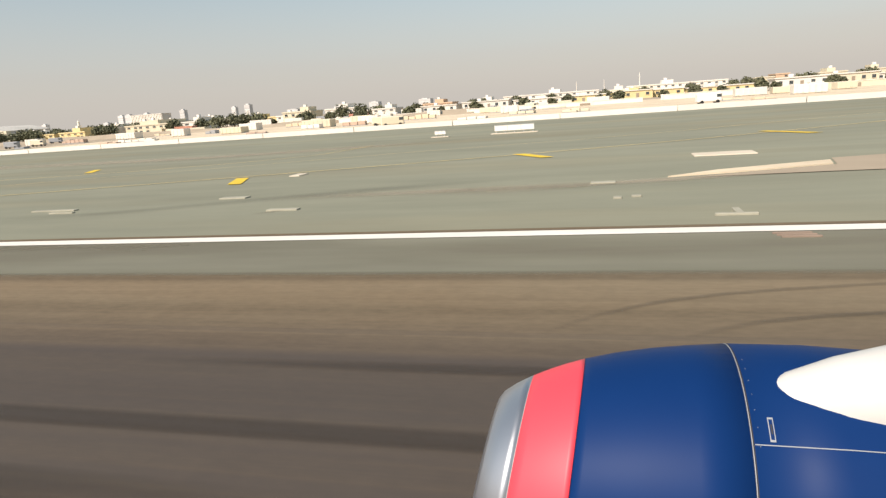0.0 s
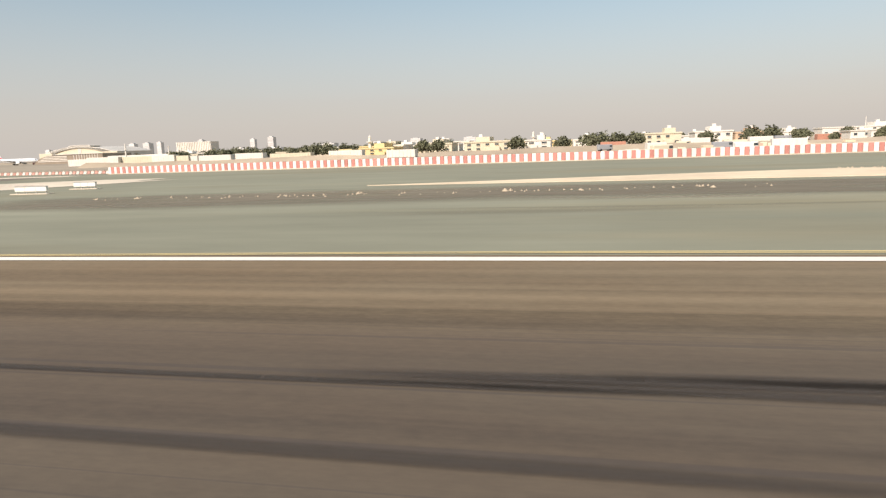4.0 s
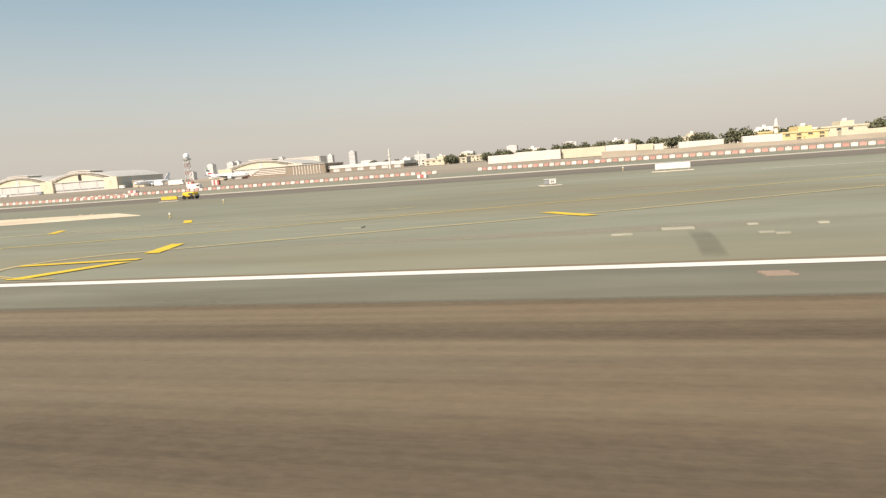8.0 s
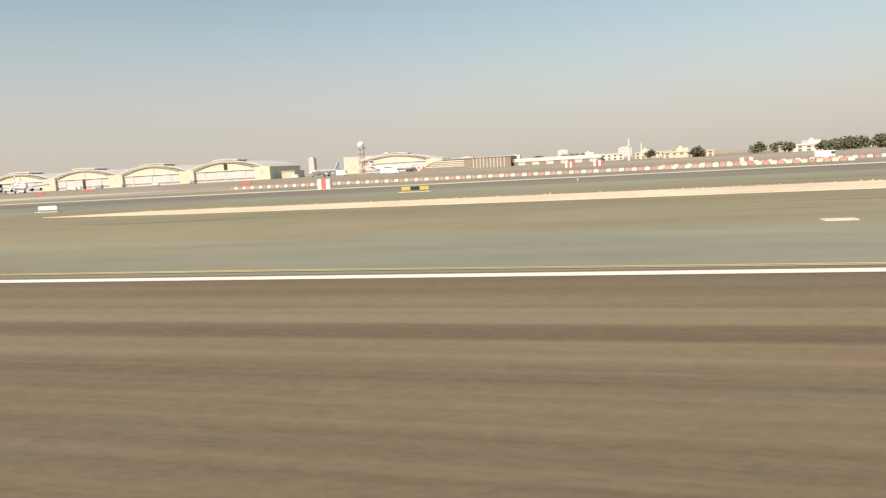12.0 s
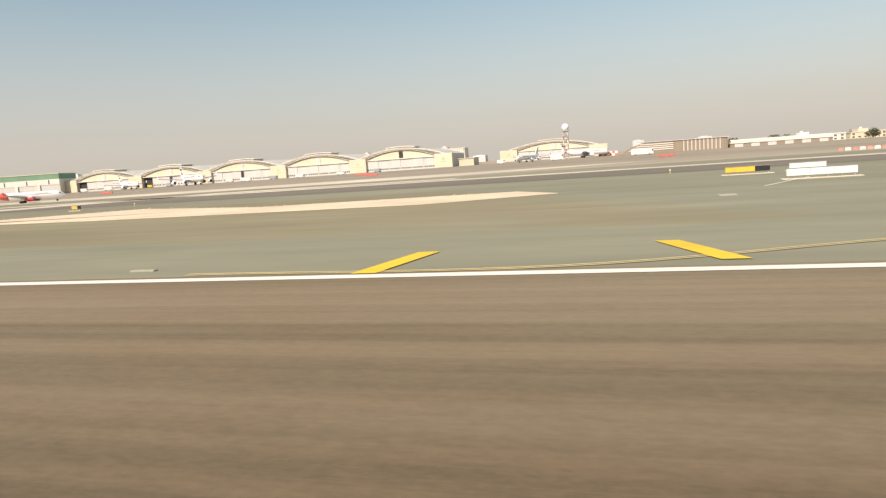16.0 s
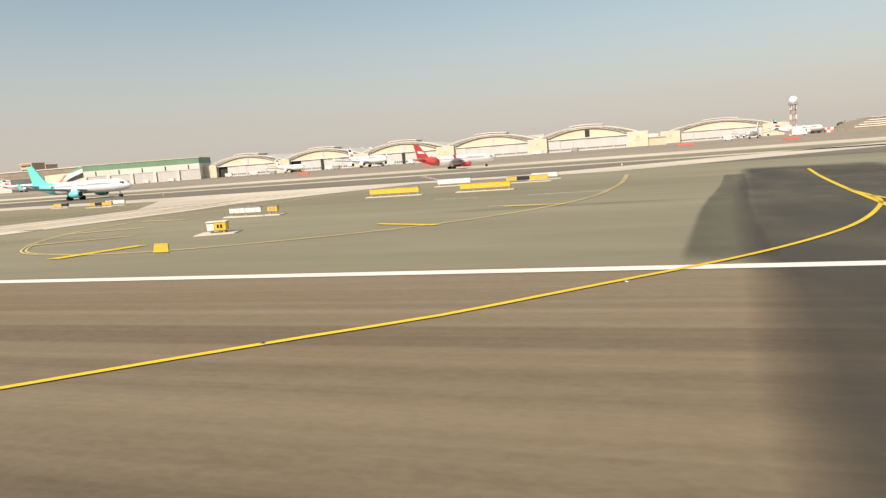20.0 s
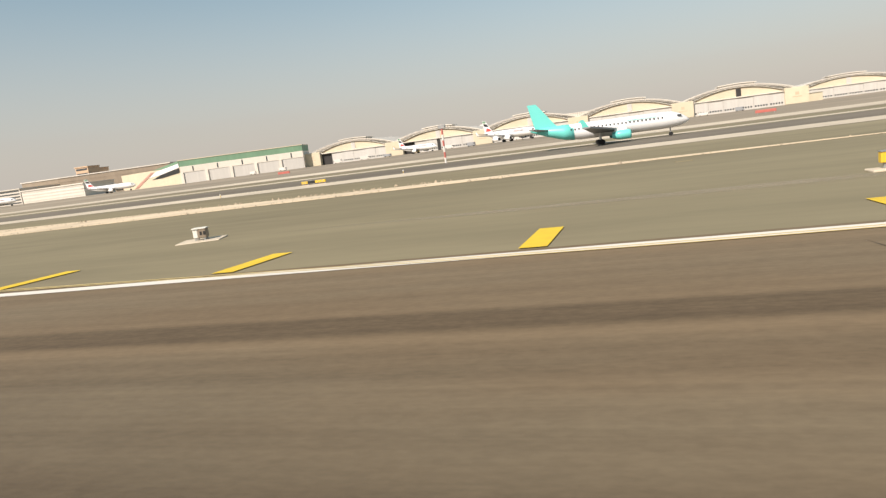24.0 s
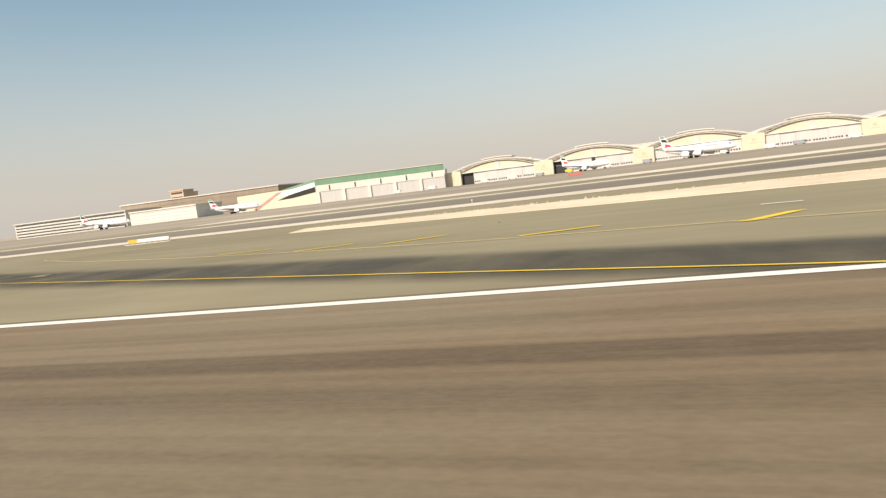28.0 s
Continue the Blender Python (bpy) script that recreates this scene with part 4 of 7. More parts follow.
skid([(-264.2, 4.6), (-264.34, 4.25), (-264.6, 1.93), (-264.7, 1.4)], 0.05)
skid([(-262.7, 4.6), (-262.88, 2.91), (-262.95, 2.2)], 0.05)
for x0, y0, x1, y1, w in ((-331.2, 4.01, -324.2, 3.5, 0.1), (-329.2, 3.22, -324.5, 3.2, 0.09), (-340.8, 3.66, -337.3, 3.73, 0.1), (-244.0, 3.4, -238.5, 3.2, 0.16), (-243.0, 2.9, -237.5, 2.6, 0.18), (-246.2, 4.3, -240.0, 4.2, 0.12), (-256.5, 2.35, -246.0, 2.3, 0.07), (-255.0, 2.72, -244.5, 2.76, 0.06), (-257.0, 3.3, -247.5, 3.22, 0.08), (-254.0, 3.72, -249.0, 3.75, 0.06)):
    skid([(x0, y0), ((x0 + x1) / 2, (y0 + y1) / 2), (x1, y1)], w, M_STREAK, "thin black tyre streak along the runway")
skid([(-456.3, 8.9), (-455.63, 8.76), (-455.2, 8.1)], 0.16)
skid([(-176.5, 9.15), (-178.2, 8.8), (-180.38, 6.57), (-180.95, 5.31), (-181.03, 3.83), (-180.8, 2.9)], 0.3)
skid([(-177.7, 7.64), (-179.6, 6.05), (-180.0, 4.77), (-179.8, 3.8)], 0.24)
skid([(-189.6, 5.9), (-187.6, 5.73), (-185.5, 5.05), (-184.0, 4.4)], 0.18)
skid([(-189.9, 7.0), (-188.4, 8.6), (-186.0, 9.25), (-181.0, 9.4)], 0.18)
skid([(-0.71, 5.42), (-0.2, 6.0), (0.5, 6.5), (1.72, 6.92), (3.6, 7.25), (8.0, 7.6)], 0.14)
skid([(0.41, 5.36), (0.75, 5.61), (1.25, 5.9), (2.31, 6.2), (4.5, 6.6), (9.0, 6.9)], 0.14)
skid([(-597.0, 13.4), (-595.4, 10.0), (-592.45, 7.26), (-590.0, 5.18), (-588.4, 4.35), (-586.2, 3.14)], 0.22)
skid([(-596.0, 12.4), (-594.2, 9.4), (-592.2, 7.6), (-588.5, 5.2), (-584.0, 3.9)], 0.2)
skid([(-597.2, 17.0), (-595.8, 14.2), (-593.85, 11.2)], 0.26)
skid([(-596.7, 17.2), (-595.2, 14.2), (-593.2, 11.2)], 0.26)
skid([(-641.4, 10.69), (-639.3, 8.04), (-635.5, 6.02), (-629.7, 4.51)], 0.35)
skid([(-639.4, 10.7), (-637.7, 8.37), (-633.8, 6.6), (-628.1, 5.34)], 0.35)
skid([(-478.0, 9.46), (-473.0, 6.63), (-470.0, 4.84), (-465.0, 3.72)], 0.3)
for k in range(7):
    x, y = -589.0 + 0.55 * k, 10.7 + 0.48 * k
    for d in (0.0, 0.5):
        skid([(x + d, y - d * 0.4), (x + d + 0.22, y - d * 0.4 + 0.06), (x + d + 0.45, y - d * 0.4 + 0.12)], 0.2, label="short dark dash on the shoulder")
for pts in ([(-540.8, 4.43), (-539.3, 4.47)], [(-539.3, 4.47), (-539.45, 2.94), (-539.5, 2.3)], [(-589.2, 2.39), (-588.07, 3.39), (-586.5, 4.83), (-584.67, 6.36), (-582.1, 8.45)],
            [(-667.9, 9.25), (-667.55, 8.66), (-664.72, 3.88), (-663.77, 2.29)], [(-655.3, 3.42), (-655.3, 1.99)], [(-657.5, 4.2), (-656.94, 4.15)], [(-656.94, 4.15), (-657.06, 3.33), (-657.3, 2.4)], [(-674.8, 9.84), (-674.5, 5.66), (-674.2, 1.78)], [(-719.6, 9.7), (-719.3, 7.0), (-719.0, 4.98), (-718.8, 2.6)], [(-710.3, 9.6), (-709.76, 7.1), (-709.0, 3.7), (-708.6, 1.9)],
            [(-687.9, 8.97), (-687.3, 4.72), (-686.8, 1.64)], [(-724.47, 9.5), (-726.52, 6.13), (-727.9, 3.73), (-728.76, 2.32)], [(-748.57, 6.54), (-747.83, 8.14), (-746.6, 11.22)]):
    setting("tar_joint", soft_ribbon(pts, 0.06, 0.029, 0.5, 0.8, 0.05, cols=4), M_SEAM, "dark tar-filled joint in the runway", "marking")


# ---- airfield signs ----
def sign(x0, x1, y, height, panels, label, legs=True, turn=0.0):
    """A low sign cabinet on short legs over a concrete strip, its face towards the runway. panels: (share, material) left to right."""
    w, height = abs(x1 - x0), height * 0.78
    t = thing("airfield_sign", label, "sign", pose((x0 + x1) / 2, y, 0, 0, 0, turn), group="airfield signs")
    part("base", a_box(-w / 2 - 0.25, w / 2 + 0.25, -0.35, 0.35, 0, 0.07, 0.02), M_CONC, t)
    z0 = 0.22
    n = max(2, round(w / 0.8) + 1)
    for k in range(n):
        x = -w / 2 + 0.12 + (w - 0.24) * k / (n - 1)
        part("leg", a_box(x - 0.03, x + 0.03, -0.04, 0.04, 0.07, z0), M_STEEL, t)
    x = -w / 2
    tot = sum(s for s, _ in panels)
    for s, m in panels:
        x2 = x + w * s / tot
        p = part("panel", a_box(x + 0.01, x2 - 0.01, -0.11, 0.11, z0, z0 + height, 0.02), m, t)
        if m is not M_SIGN_K:
            k = 2 if (x2 - x) > 0.5 else 1
            if m is M_SIGN_Y:
                for j in range(3):
                    cx = x + (x2 - x) * (0.25 + 0.25 * j)
                    part("letter_bar", a_box(cx - 0.03, cx + 0.03, -0.125, -0.114, z0 + height * 0.4, z0 + height * 0.66), M_BELLY, p)
            for j in range(k):
                cx = x + (x2 - x) * (j + 1) / (k + 1)
                part("seam", a_box(cx - 0.012, cx + 0.012, -0.118, -0.112, z0 + 0.03, z0 + height - 0.03), M_STEEL, p)
        x = x2
    part("cap", a_box(-w / 2, w / 2, -0.13, 0.13, z0 + height, z0 + height + 0.03), M_STEEL, t)
    return t


W_, Y_, K_ = M_SIGN_W, M_SIGN_Y, M_SIGN_K
Ywide, Wback, YK, WY = "yellow airfield sign board on legs", "white back of an airfield sign board", "yellow and black airfield direction sign", "white sign board with a yellow end panel"
sign(-191.2, -189.5, 27.0, 0.36, [(1, Y_)], Ywide)
sign(-189.6, -186.8, 38.9, 0.45, [(1, W_)], Wback)
sign(-189.2, -187.1, 44.2, 0.45, [(1, W_)], Wback)
sign(-228.1, -225.8, 34.5, 0.36, [(2, W_), (1, Y_)], WY)
sign(-227.5, -224.4, 38.7, 0.41, [(1, W_)], Wback)
sign(-278.3, -275.5, 56.0, 0.68, [(1, W_)], Wback)
sign(-13.5, -12.6, 49.2, 0.36, [(1, W_)], Wback)
sign(-8.7, -5.7, 48.8, 0.54, [(1, W_)], Wback)
sign(-333.9, -331.7, 64.5, 0.54, [(1, Y_)], Ywide)
sign(-422.9, -420.1, 59.5, 0.45, [(1, Y_), (1, K_), (1, Y_)], YK)
sign(-498.7, -494.9, 41.8, 0.56, [(1, W_)], Wback)
sign(-500.7, -497.6, 51.7, 0.50, [(1, Y_), (0.5, K_)], YK)
sign(-496.0, -493.5, 53.0, 0.50, [(1, W_)], Wback)
sign(-460.9, -459.6, 30.4, 0.43, [(1, Y_)], Ywide)
sign(-458.4, -457.7, 30.4, 0.41, [(1, Y_)], Ywide)
sign(-459.2, -456.0, 41.0, 0.59, [(1, W_)], Wback)
sign(-458.4, -456.1, 51.3, 0.54, [(1, W_)], Wback)
sign(-579.5, -575.9, 42.3, 0.50, [(1, Y_)], Ywide)
sign(-578.1, -575.3, 53.3, 0.54, [(1, W_)], Wback)
sign(-581.8, -579.7, 28.0, 0.34, [(1, W_), (1, W_)], "white back of a long airfield sign board")
sign(-579.4, -578.6, 28.2, 0.30, [(1, Y_)], Ywide)
sign(-625.9, -622.3, 40.3, 0.45, [(1, Y_)], Ywide)
sign(-619.5, -616.1, 40.5, 0.45, [(1, Y_)], Ywide)
sign(-623.9, -621.1, 49.9, 0.50, [(1, W_)], Wback)
sign(-617.9, -614.7, 48.5, 0.38, [(0.6, Y_), (0.7, K_), (1, Y_)], YK)
sign(-616.4, -614.3, 51.6, 0.45, [(1, W_)], Wback)
sign(-628.7, -626.8, 28.1, 0.34, [(1, W_), (1, W_)], "white back of a long airfield sign board")
sign(-626.5, -625.9, 28.2, 0.32, [(1, Y_)], Ywide)
sign(-665.1, -661.3, 40.8, 0.45, [(1, Y_)], Ywide)
sign(-660.7, -657.9, 50.8, 0.38, [(0.6, Y_), (0.7, K_), (1, Y_)], YK)
sign(-660.3, -657.9, 52.5, 0.45, [(1, W_)], Wback)
sign(-567.3, -566.2, 56.8, 0.45, [(1, Y_), (0.4, K_)], YK)
sign(-725.1, -722.2, 63.1, 0.38, [(0.6, Y_), (0.7, K_), (1, Y_)], YK)
sign(-821.6, -816.2, 54.9, 0.45, [(0.3, Y_), (1, W_)], WY)
sign(-684.5, -683.3, 18.6, 0.38, [(1, Y_)], "yellow letter sign on a concrete pad")
sign(-668.9, -667.0, 54.2, 0.38, [(0.6, Y_), (0.5, K_)], YK)


def marker_box(x, y, mats, label, w=0.85, h=0.62, turn=20):
    w, h = w * 0.72, h * 0.62
    """A cube-shaped distance sign on a pale slab, with two faces of different colour."""
    t = thing("distance_marker", label, "marker", pose(x, y, 0, 0, 0, turn), group="distance markers")
    part("pad", a_box(-0.75, 0.75, -0.6, 0.6, 0, 0.05, 0.02), M_CONC, t)
    for sx in (-1, 1):
        for sy in (-1, 1):
            part("foot", a_box(sx * w * 0.35 - 0.03, sx * w * 0.35 + 0.03, sy * 0.14 - 0.03, sy * 0.14 + 0.03, 0.05, 0.14), M_STEEL, t)
    part("front", a_box(-w * 0.1, w / 2, -0.2, 0.2, 0.14, 0.14 + h, 0.02), mats[0], t)
    part("side", a_box(-w / 2, -w * 0.1 - 0.01, -0.18, 0.18, 0.14, 0.14 + h * 0.96, 0.02), mats[1], t)
    part("lid", a_box(-w / 2 - 0.02, w / 2 + 0.02, -0.22, 0.22, 0.14 + h, 0.17 + h), M_SIGN_W, t)
    for k in range(2):
        part("face_bar", a_box(0.02 + 0.12 * k, 0.09 + 0.12 * k, -0.212, -0.204, 0.14 + h * 0.3, 0.14 + h * 0.7), M_SIGN_K, t)


marker_box(-540.0, 18.44, (M_SIGN_Y, M_SIGN_W), "yellow and white cube marker on a concrete slab")
marker_box(-623.3, 19.5, (M_SIGN_Y, M_SIGN_W), "yellow and white cube marker on a concrete slab", 1.0, 0.5)
marker_box(-268.8, 18.64, (M_SIGN_W, M_CREAM), "white cube marker on a concrete slab", 0.7, 0.5)
marker_box(-705.4, 17.97, (M_BROWN, M_SIGN_W), "brown and white cube marker on a concrete slab", 0.62, 0.5)
marker_box(-286.1, 45.4, (M_SIGN_W, M_BELLY), "white and grey equipment cabinet on a slab", 1.1, 0.5)
marker_box(-171.5, 17.25, (M_SIGN_W, M_CREAM), "white cube marker on a concrete slab", 0.45, 0.5)
marker_box(-443.6, 18.9, (M_SIGN_W, M_CREAM), "white cube marker on a concrete slab", 0.7, 0.5)


def slab(x, y, w, d, mat=None, label="small pale concrete slab set in the shoulder"):
    setting("slab", a_box(x - w / 2, x + w / 2, y - d / 2, y + d / 2, ground_z(y) - 0.03, ground_z(y) + 0.05, 0.01), mat or M_CONC, label, "slab")


slab(3.5, 23.11, 1.9, 1.0)
slab(-267.2, 22.6, 1.0, 0.9)
for x, y, w, d in ((-0.27, 16.3, 0.6, 0.3), (0.06, 13.6, 0.17, 0.2), (0.44, 13.75, 0.2, 0.15), (1.93, 11.25, 0.66, 0.1), (2.0, 11.55, 0.12, 0.5), (-15.35, 14.7, 1.5, 0.18), (-14.6, 14.2, 0.8, 0.12), (-10.44, 16.1, 0.85, 0.3), (-7.49, 13.45, 0.8, 0.2),
                   (-281.5, 14.6, 0.5, 0.14), (-280.15, 15.4, 0.77, 0.3), (-278.4, 15.66, 0.24, 0.2), (-278.44, 13.98, 0.33, 0.16), (-278.17, 13.7, 0.29, 0.14), (-276.94, 15.36, 0.24, 0.2), (-379.84, 19.9, 0.45, 0.4), (-503.7, 30.35, 0.75, 0.9), (-519.63, 11.46, 0.7, 0.16)):
    slab(x, y, w, d, M_OLDCONC, "small pale patch of old concrete in the shoulder")
for x, y, w in ((2.36, 9.6, 0.5), (-279.35, 9.1, 0.45)):
    for k in range(3):
        slab(x + 0.03 * k, y - 0.12 * k, w, 0.05, M_REDDISH, "faded reddish dash on the runway edge")
slab(-241.5, 34.0, 4.0, 0.4)
for k in range(14):
    slab(rng.uniform(-800, 20), rng.uniform(14, 38), rng.uniform(0.4, 1.1), rng.uniform(0.3, 0.8), rng.choice((M_CONC, M_SHOULDER, M_SHOULDER)), "small service cover set in the shoulder")


def edge_light(x, y):
    t = thing("edge_light", "small white edge light on a frangible stem", "light", pose(x, y, 0), group="edge lights")
    b = bmesh.new()
    rod(b, (0, 0, 0), (0, 0, 0.05), 0.12, n=10)
    part("base", b, M_STEEL, t)
    b = bmesh.new()
    rod(b, (0, 0, 0.05), (0, 0, 0.28), 0.03)
    part("stem", b, M_SIGN_Y, t)
    b = bmesh.new()
    rod(b, (0, 0, 0.28), (0, 0, 0.40), 0.075, 0.04, 10)
    part("lamp", b, M_SIGN_W, t, "clear glass lamp")
    return t


for x, y in ((-242.0, 34.0), (-309.2, 33.9), (-316.5, 50.9), (-503.9, 62.5), (-561.5, 59.7), (-732.4, 58.5), (-666.5, 68.4), (-713.7, 64.4), (-406.0, 64.9), (-358.1, 53.9), (-280.8, 64.0), (-228.6, 52.2), (-785.8, 65.5), (-609.6, 67.7)):
    edge_light(x, y)


# short worn dashes of survey paint beside the crossing line
for x, y, count in ((-606.0, 3.15, 4), (-603.9, 3.2, 3), (-604.75, 2.74, 4)):
    for k in range(count):
        xk = x + 0.27 * k
        setting("paint_dash", flat([(xk, y), (xk - 0.17, y), (xk - 0.17, y + 0.045), (xk, y + 0.045)], 0.029), M_WHITE_PAINT, "short worn white paint dash on the runway", "marking")


# cracked and patched stretch of the paved shoulder
for pts in ([(-562.8, 13.9), (-562.35, 14.7), (-562.2, 16.4), (-561.3, 16.8), (-559.4, 15.8)], [(-562.4, 14.7), (-561.2, 14.4), (-559.9, 14.5), (-559.3, 15.0)], [(-557.5, 16.0), (-557.25, 16.9), (-556.4, 15.6), (-556.6, 14.2)],
            [(-559.4, 15.8), (-558.5, 15.3), (-557.7, 14.5), (-556.6, 14.2)]):
    setting("crack", soft_ribbon(pts, 0.05, 0.0275, 0.5, 0.5, 0.03, cols=4), M_SEAM, "thin dark crack in the paved shoulder", "marking")


def flush_light(x, y):
    t = thing("runway_light", "flush runway light in a pale ring", "light", pose(x, y, 0.02), group="flush runway lights")
    b = bmesh.new()
    bmesh.ops.create_cone(b, cap_ends=True, segments=14, radius1=0.05, radius2=0.04, depth=0.014, matrix=Matrix.Translation((0, 0, 0.01)))
    part("ring", b, M_STEEL, t)
    b = bmesh.new()
    bmesh.ops.create_cone(b, cap_ends=True, segments=10, radius1=0.022, radius2=0.016, depth=0.012, matrix=Matrix.Translation((0, 0, 0.022)))
    part("lens", b, M_GLASS, t)


for x, y in ((-40.54, 3.92), (-40.59, 3.26), (-40.66, 2.60)):
    flush_light(x, y)
for x, y in ((-219.4, 6.38), (-217.0, 8.29), (-353.7, 5.79), (-345.7, 7.34), (-612.7, 5.54), (-608.5, 8.9), (-489.0, 6.23), (-486.3, 8.42), (-734.3, 3.21), (-748.1, 6.02), (-755.6, 8.39), (-635.8, 3.79), (-652.6, 8.4), (-202.43, 6.23), (-199.82, 4.17), (-210.3, 7.04), (-468.3, 4.15), (-471.09, 6.21), (-343.83, 7.89), (-351.04, 6.09)):
    flush_light(x, y)


# painted surface code by the lead line
def painted_text(body, x, y, size, turn):
    cu = bpy.data.curves.new("painted_code", 'FONT')
    cu.body = body
    cu.size = size
    ob = new("painted_code", cu)
    ob.matrix_basis = pose(x, y, 0.034, 0, 0, turn)
    cu.materials.append(M_YELLOW_PAINT)
    dg = bpy.context.evaluated_depsgraph_get()
    me = bpy.data.meshes.new_from_object(ob.evaluated_get(dg))
    bpy.data.objects.remove(ob)
    o2 = new("painted_code", me)
    o2.matrix_basis = pose(x, y, 0.034, 0, 0, turn)
    tagged(o2, "small yellow code painted on the runway", "marking", kind="structure")


painted_text("2 TXC 71-078", -588.61, 2.13, 0.085, 49)


# ---- barriers ----
def barrier_wall(a, b, n, z1, label):
    a, b = Vector(a), Vector(b)
    d = (b - a) / n
    ang = math.degrees(atan2(d.y, d.x))
    t = thing("barrier_wall", label, "barrier", pose(a.x, a.y, 0, 0, 0, ang))
    w = d.length
    part("footing", a_box(0, w * n, -0.25, 0.25, 0, 0.12, 0.03), M_CONC, t)
    for k in range(n):
        bm = a_box(k * w + 0.02, (k + 1) * w - 0.02, -0.1, 0.1, 0.12, z1, 0.03)
        part("barrier_panel", bm, M_PANEL if k % 2 else M_WHITE, t)


barrier_wall((-218.3, 84.0), (-106.9, 77.0), 216, 1.08, "tall barrier wall of alternating red and white panels")


def low_blocks(a, b, n, size=(0.8, 0.35, 0.5), label="low plastic water-filled road barrier"):
    a, b = Vector(a), Vector(b)
    d = b - a
    ang = math.degrees(atan2(d.y, d.x))
    w, dep, hh = size
    pair = []
    for m, nm in ((M_RBLOCK, "faded red "), (M_WBLOCK, "dusty white ")):
        t = thing("road_barrier", nm + label, "barrier", pose(a.x, a.y, -50, 0, 0, ang), group="road barriers")
        bm = bmesh.new()
        prof = [(-dep / 2, 0), (dep / 2, 0), (dep / 2, hh * 0.25), (dep * 0.2, hh * 0.55), (dep * 0.17, hh), (-dep * 0.17, hh), (-dep * 0.2, hh * 0.55), (-dep / 2, hh * 0.25)]
        lo = [bm.verts.new((-w / 2, p, z)) for p, z in prof]
        hi = [bm.verts.new((w / 2, p, z)) for p, z in prof]
        bm.faces.new(lo[::-1])
        bm.faces.new(hi)
        for i in range(8):
            bm.faces.new((lo[i], lo[(i + 1) % 8], hi[(i + 1) % 8], hi[i]))
        bmesh.ops.recalc_face_normals(bm, faces=bm.faces)
        part("shell", bm, m, t)
        part("cap", a_box(-0.12, 0.12, -0.06, 0.06, hh, hh + 0.05), m, t)
        pair.append(t)
    used = [0, 0]
    for k in range(n):
        p = a + d * ((k + 0.5) / n)
        m = pose(p.x, p.y, ground_z(p.y), 0, 0, ang)
        if not used[k % 2]:
            pair[k % 2].matrix_basis = m
            used[k % 2] = 1
        else:
            copy_thing(pair[k % 2], m)


low_blocks((-215.3, 86.7), (-305.3, 113.1), 96)
low_blocks((-475.5, 113.4), (-369.2, 100.1), 110)
low_blocks((-395.1, 112.7), (-313.1, 113.8), 80)


def block_stack(x, y, w, h, label="stack of red and white barrier blocks"):
    t = thing("barrier_stack", label, "barrier", pose(x, y, 0), group="barrier stacks")
    n = max(3, int(w / 0.55))
    for k in range(n):
        part("block", a_box(-w / 2 + k * w / n + 0.02, -w / 2 + (k + 1) * w / n - 0.02, -0.5, 0.5, 0, h, 0.04), M_RED if k % 2 else M_WHITE, t)


block_stack(-442.7, 85.6, 2.0, 1.45)
block_stack(-411.9, 177.2, 2.4, 1.6)
block_stack(-404.4, 180.0, 2.6, 1.6)
block_stack(-474.2, 55.6, 1.7, 0.5)
block_stack(-380.4, 114.6, 2.0, 1.0)
block_stack(-308.8, 89.9, 1.4, 0.5)


# ---- hangars ----
def arch_z(u, spring, rise):
    return spring + rise * (1 - (2 * u - 1) ** 2)


def arch_shell(w, n, y0, y1, arch, thick, floor=None):
    """A closed arched solid between two upright planes: a curved sheet, or with a floor a filled front."""
    bm = bmesh.new()
    rings = []
    for yy in (y0, y1):
        top = [bm.verts.new((w * k / n, yy, arch_z(k / n, *arch))) for k in range(n + 1)]
        low = [bm.verts.new((w * k / n, yy, arch_z(k / n, *arch) - thick if floor is None else floor)) for k in range(n + 1)]
        rings.append((top, low))
    (ta, la), (tb, lb) = rings
    for k in range(n):
        bm.faces.new((la[k], la[k + 1], ta[k + 1], ta[k]))
        bm.faces.new((lb[k], tb[k], tb[k + 1], lb[k + 1]))
        bm.faces.new((ta[k], ta[k + 1], tb[k + 1], tb[k]))
        bm.faces.new((la[k], lb[k], lb[k + 1], la[k + 1]))
    for k in (0, n):
        bm.faces.new((la[k], ta[k], tb[k], lb[k]))
    bmesh.ops.recalc_face_normals(bm, faces=bm.faces)
    return bm


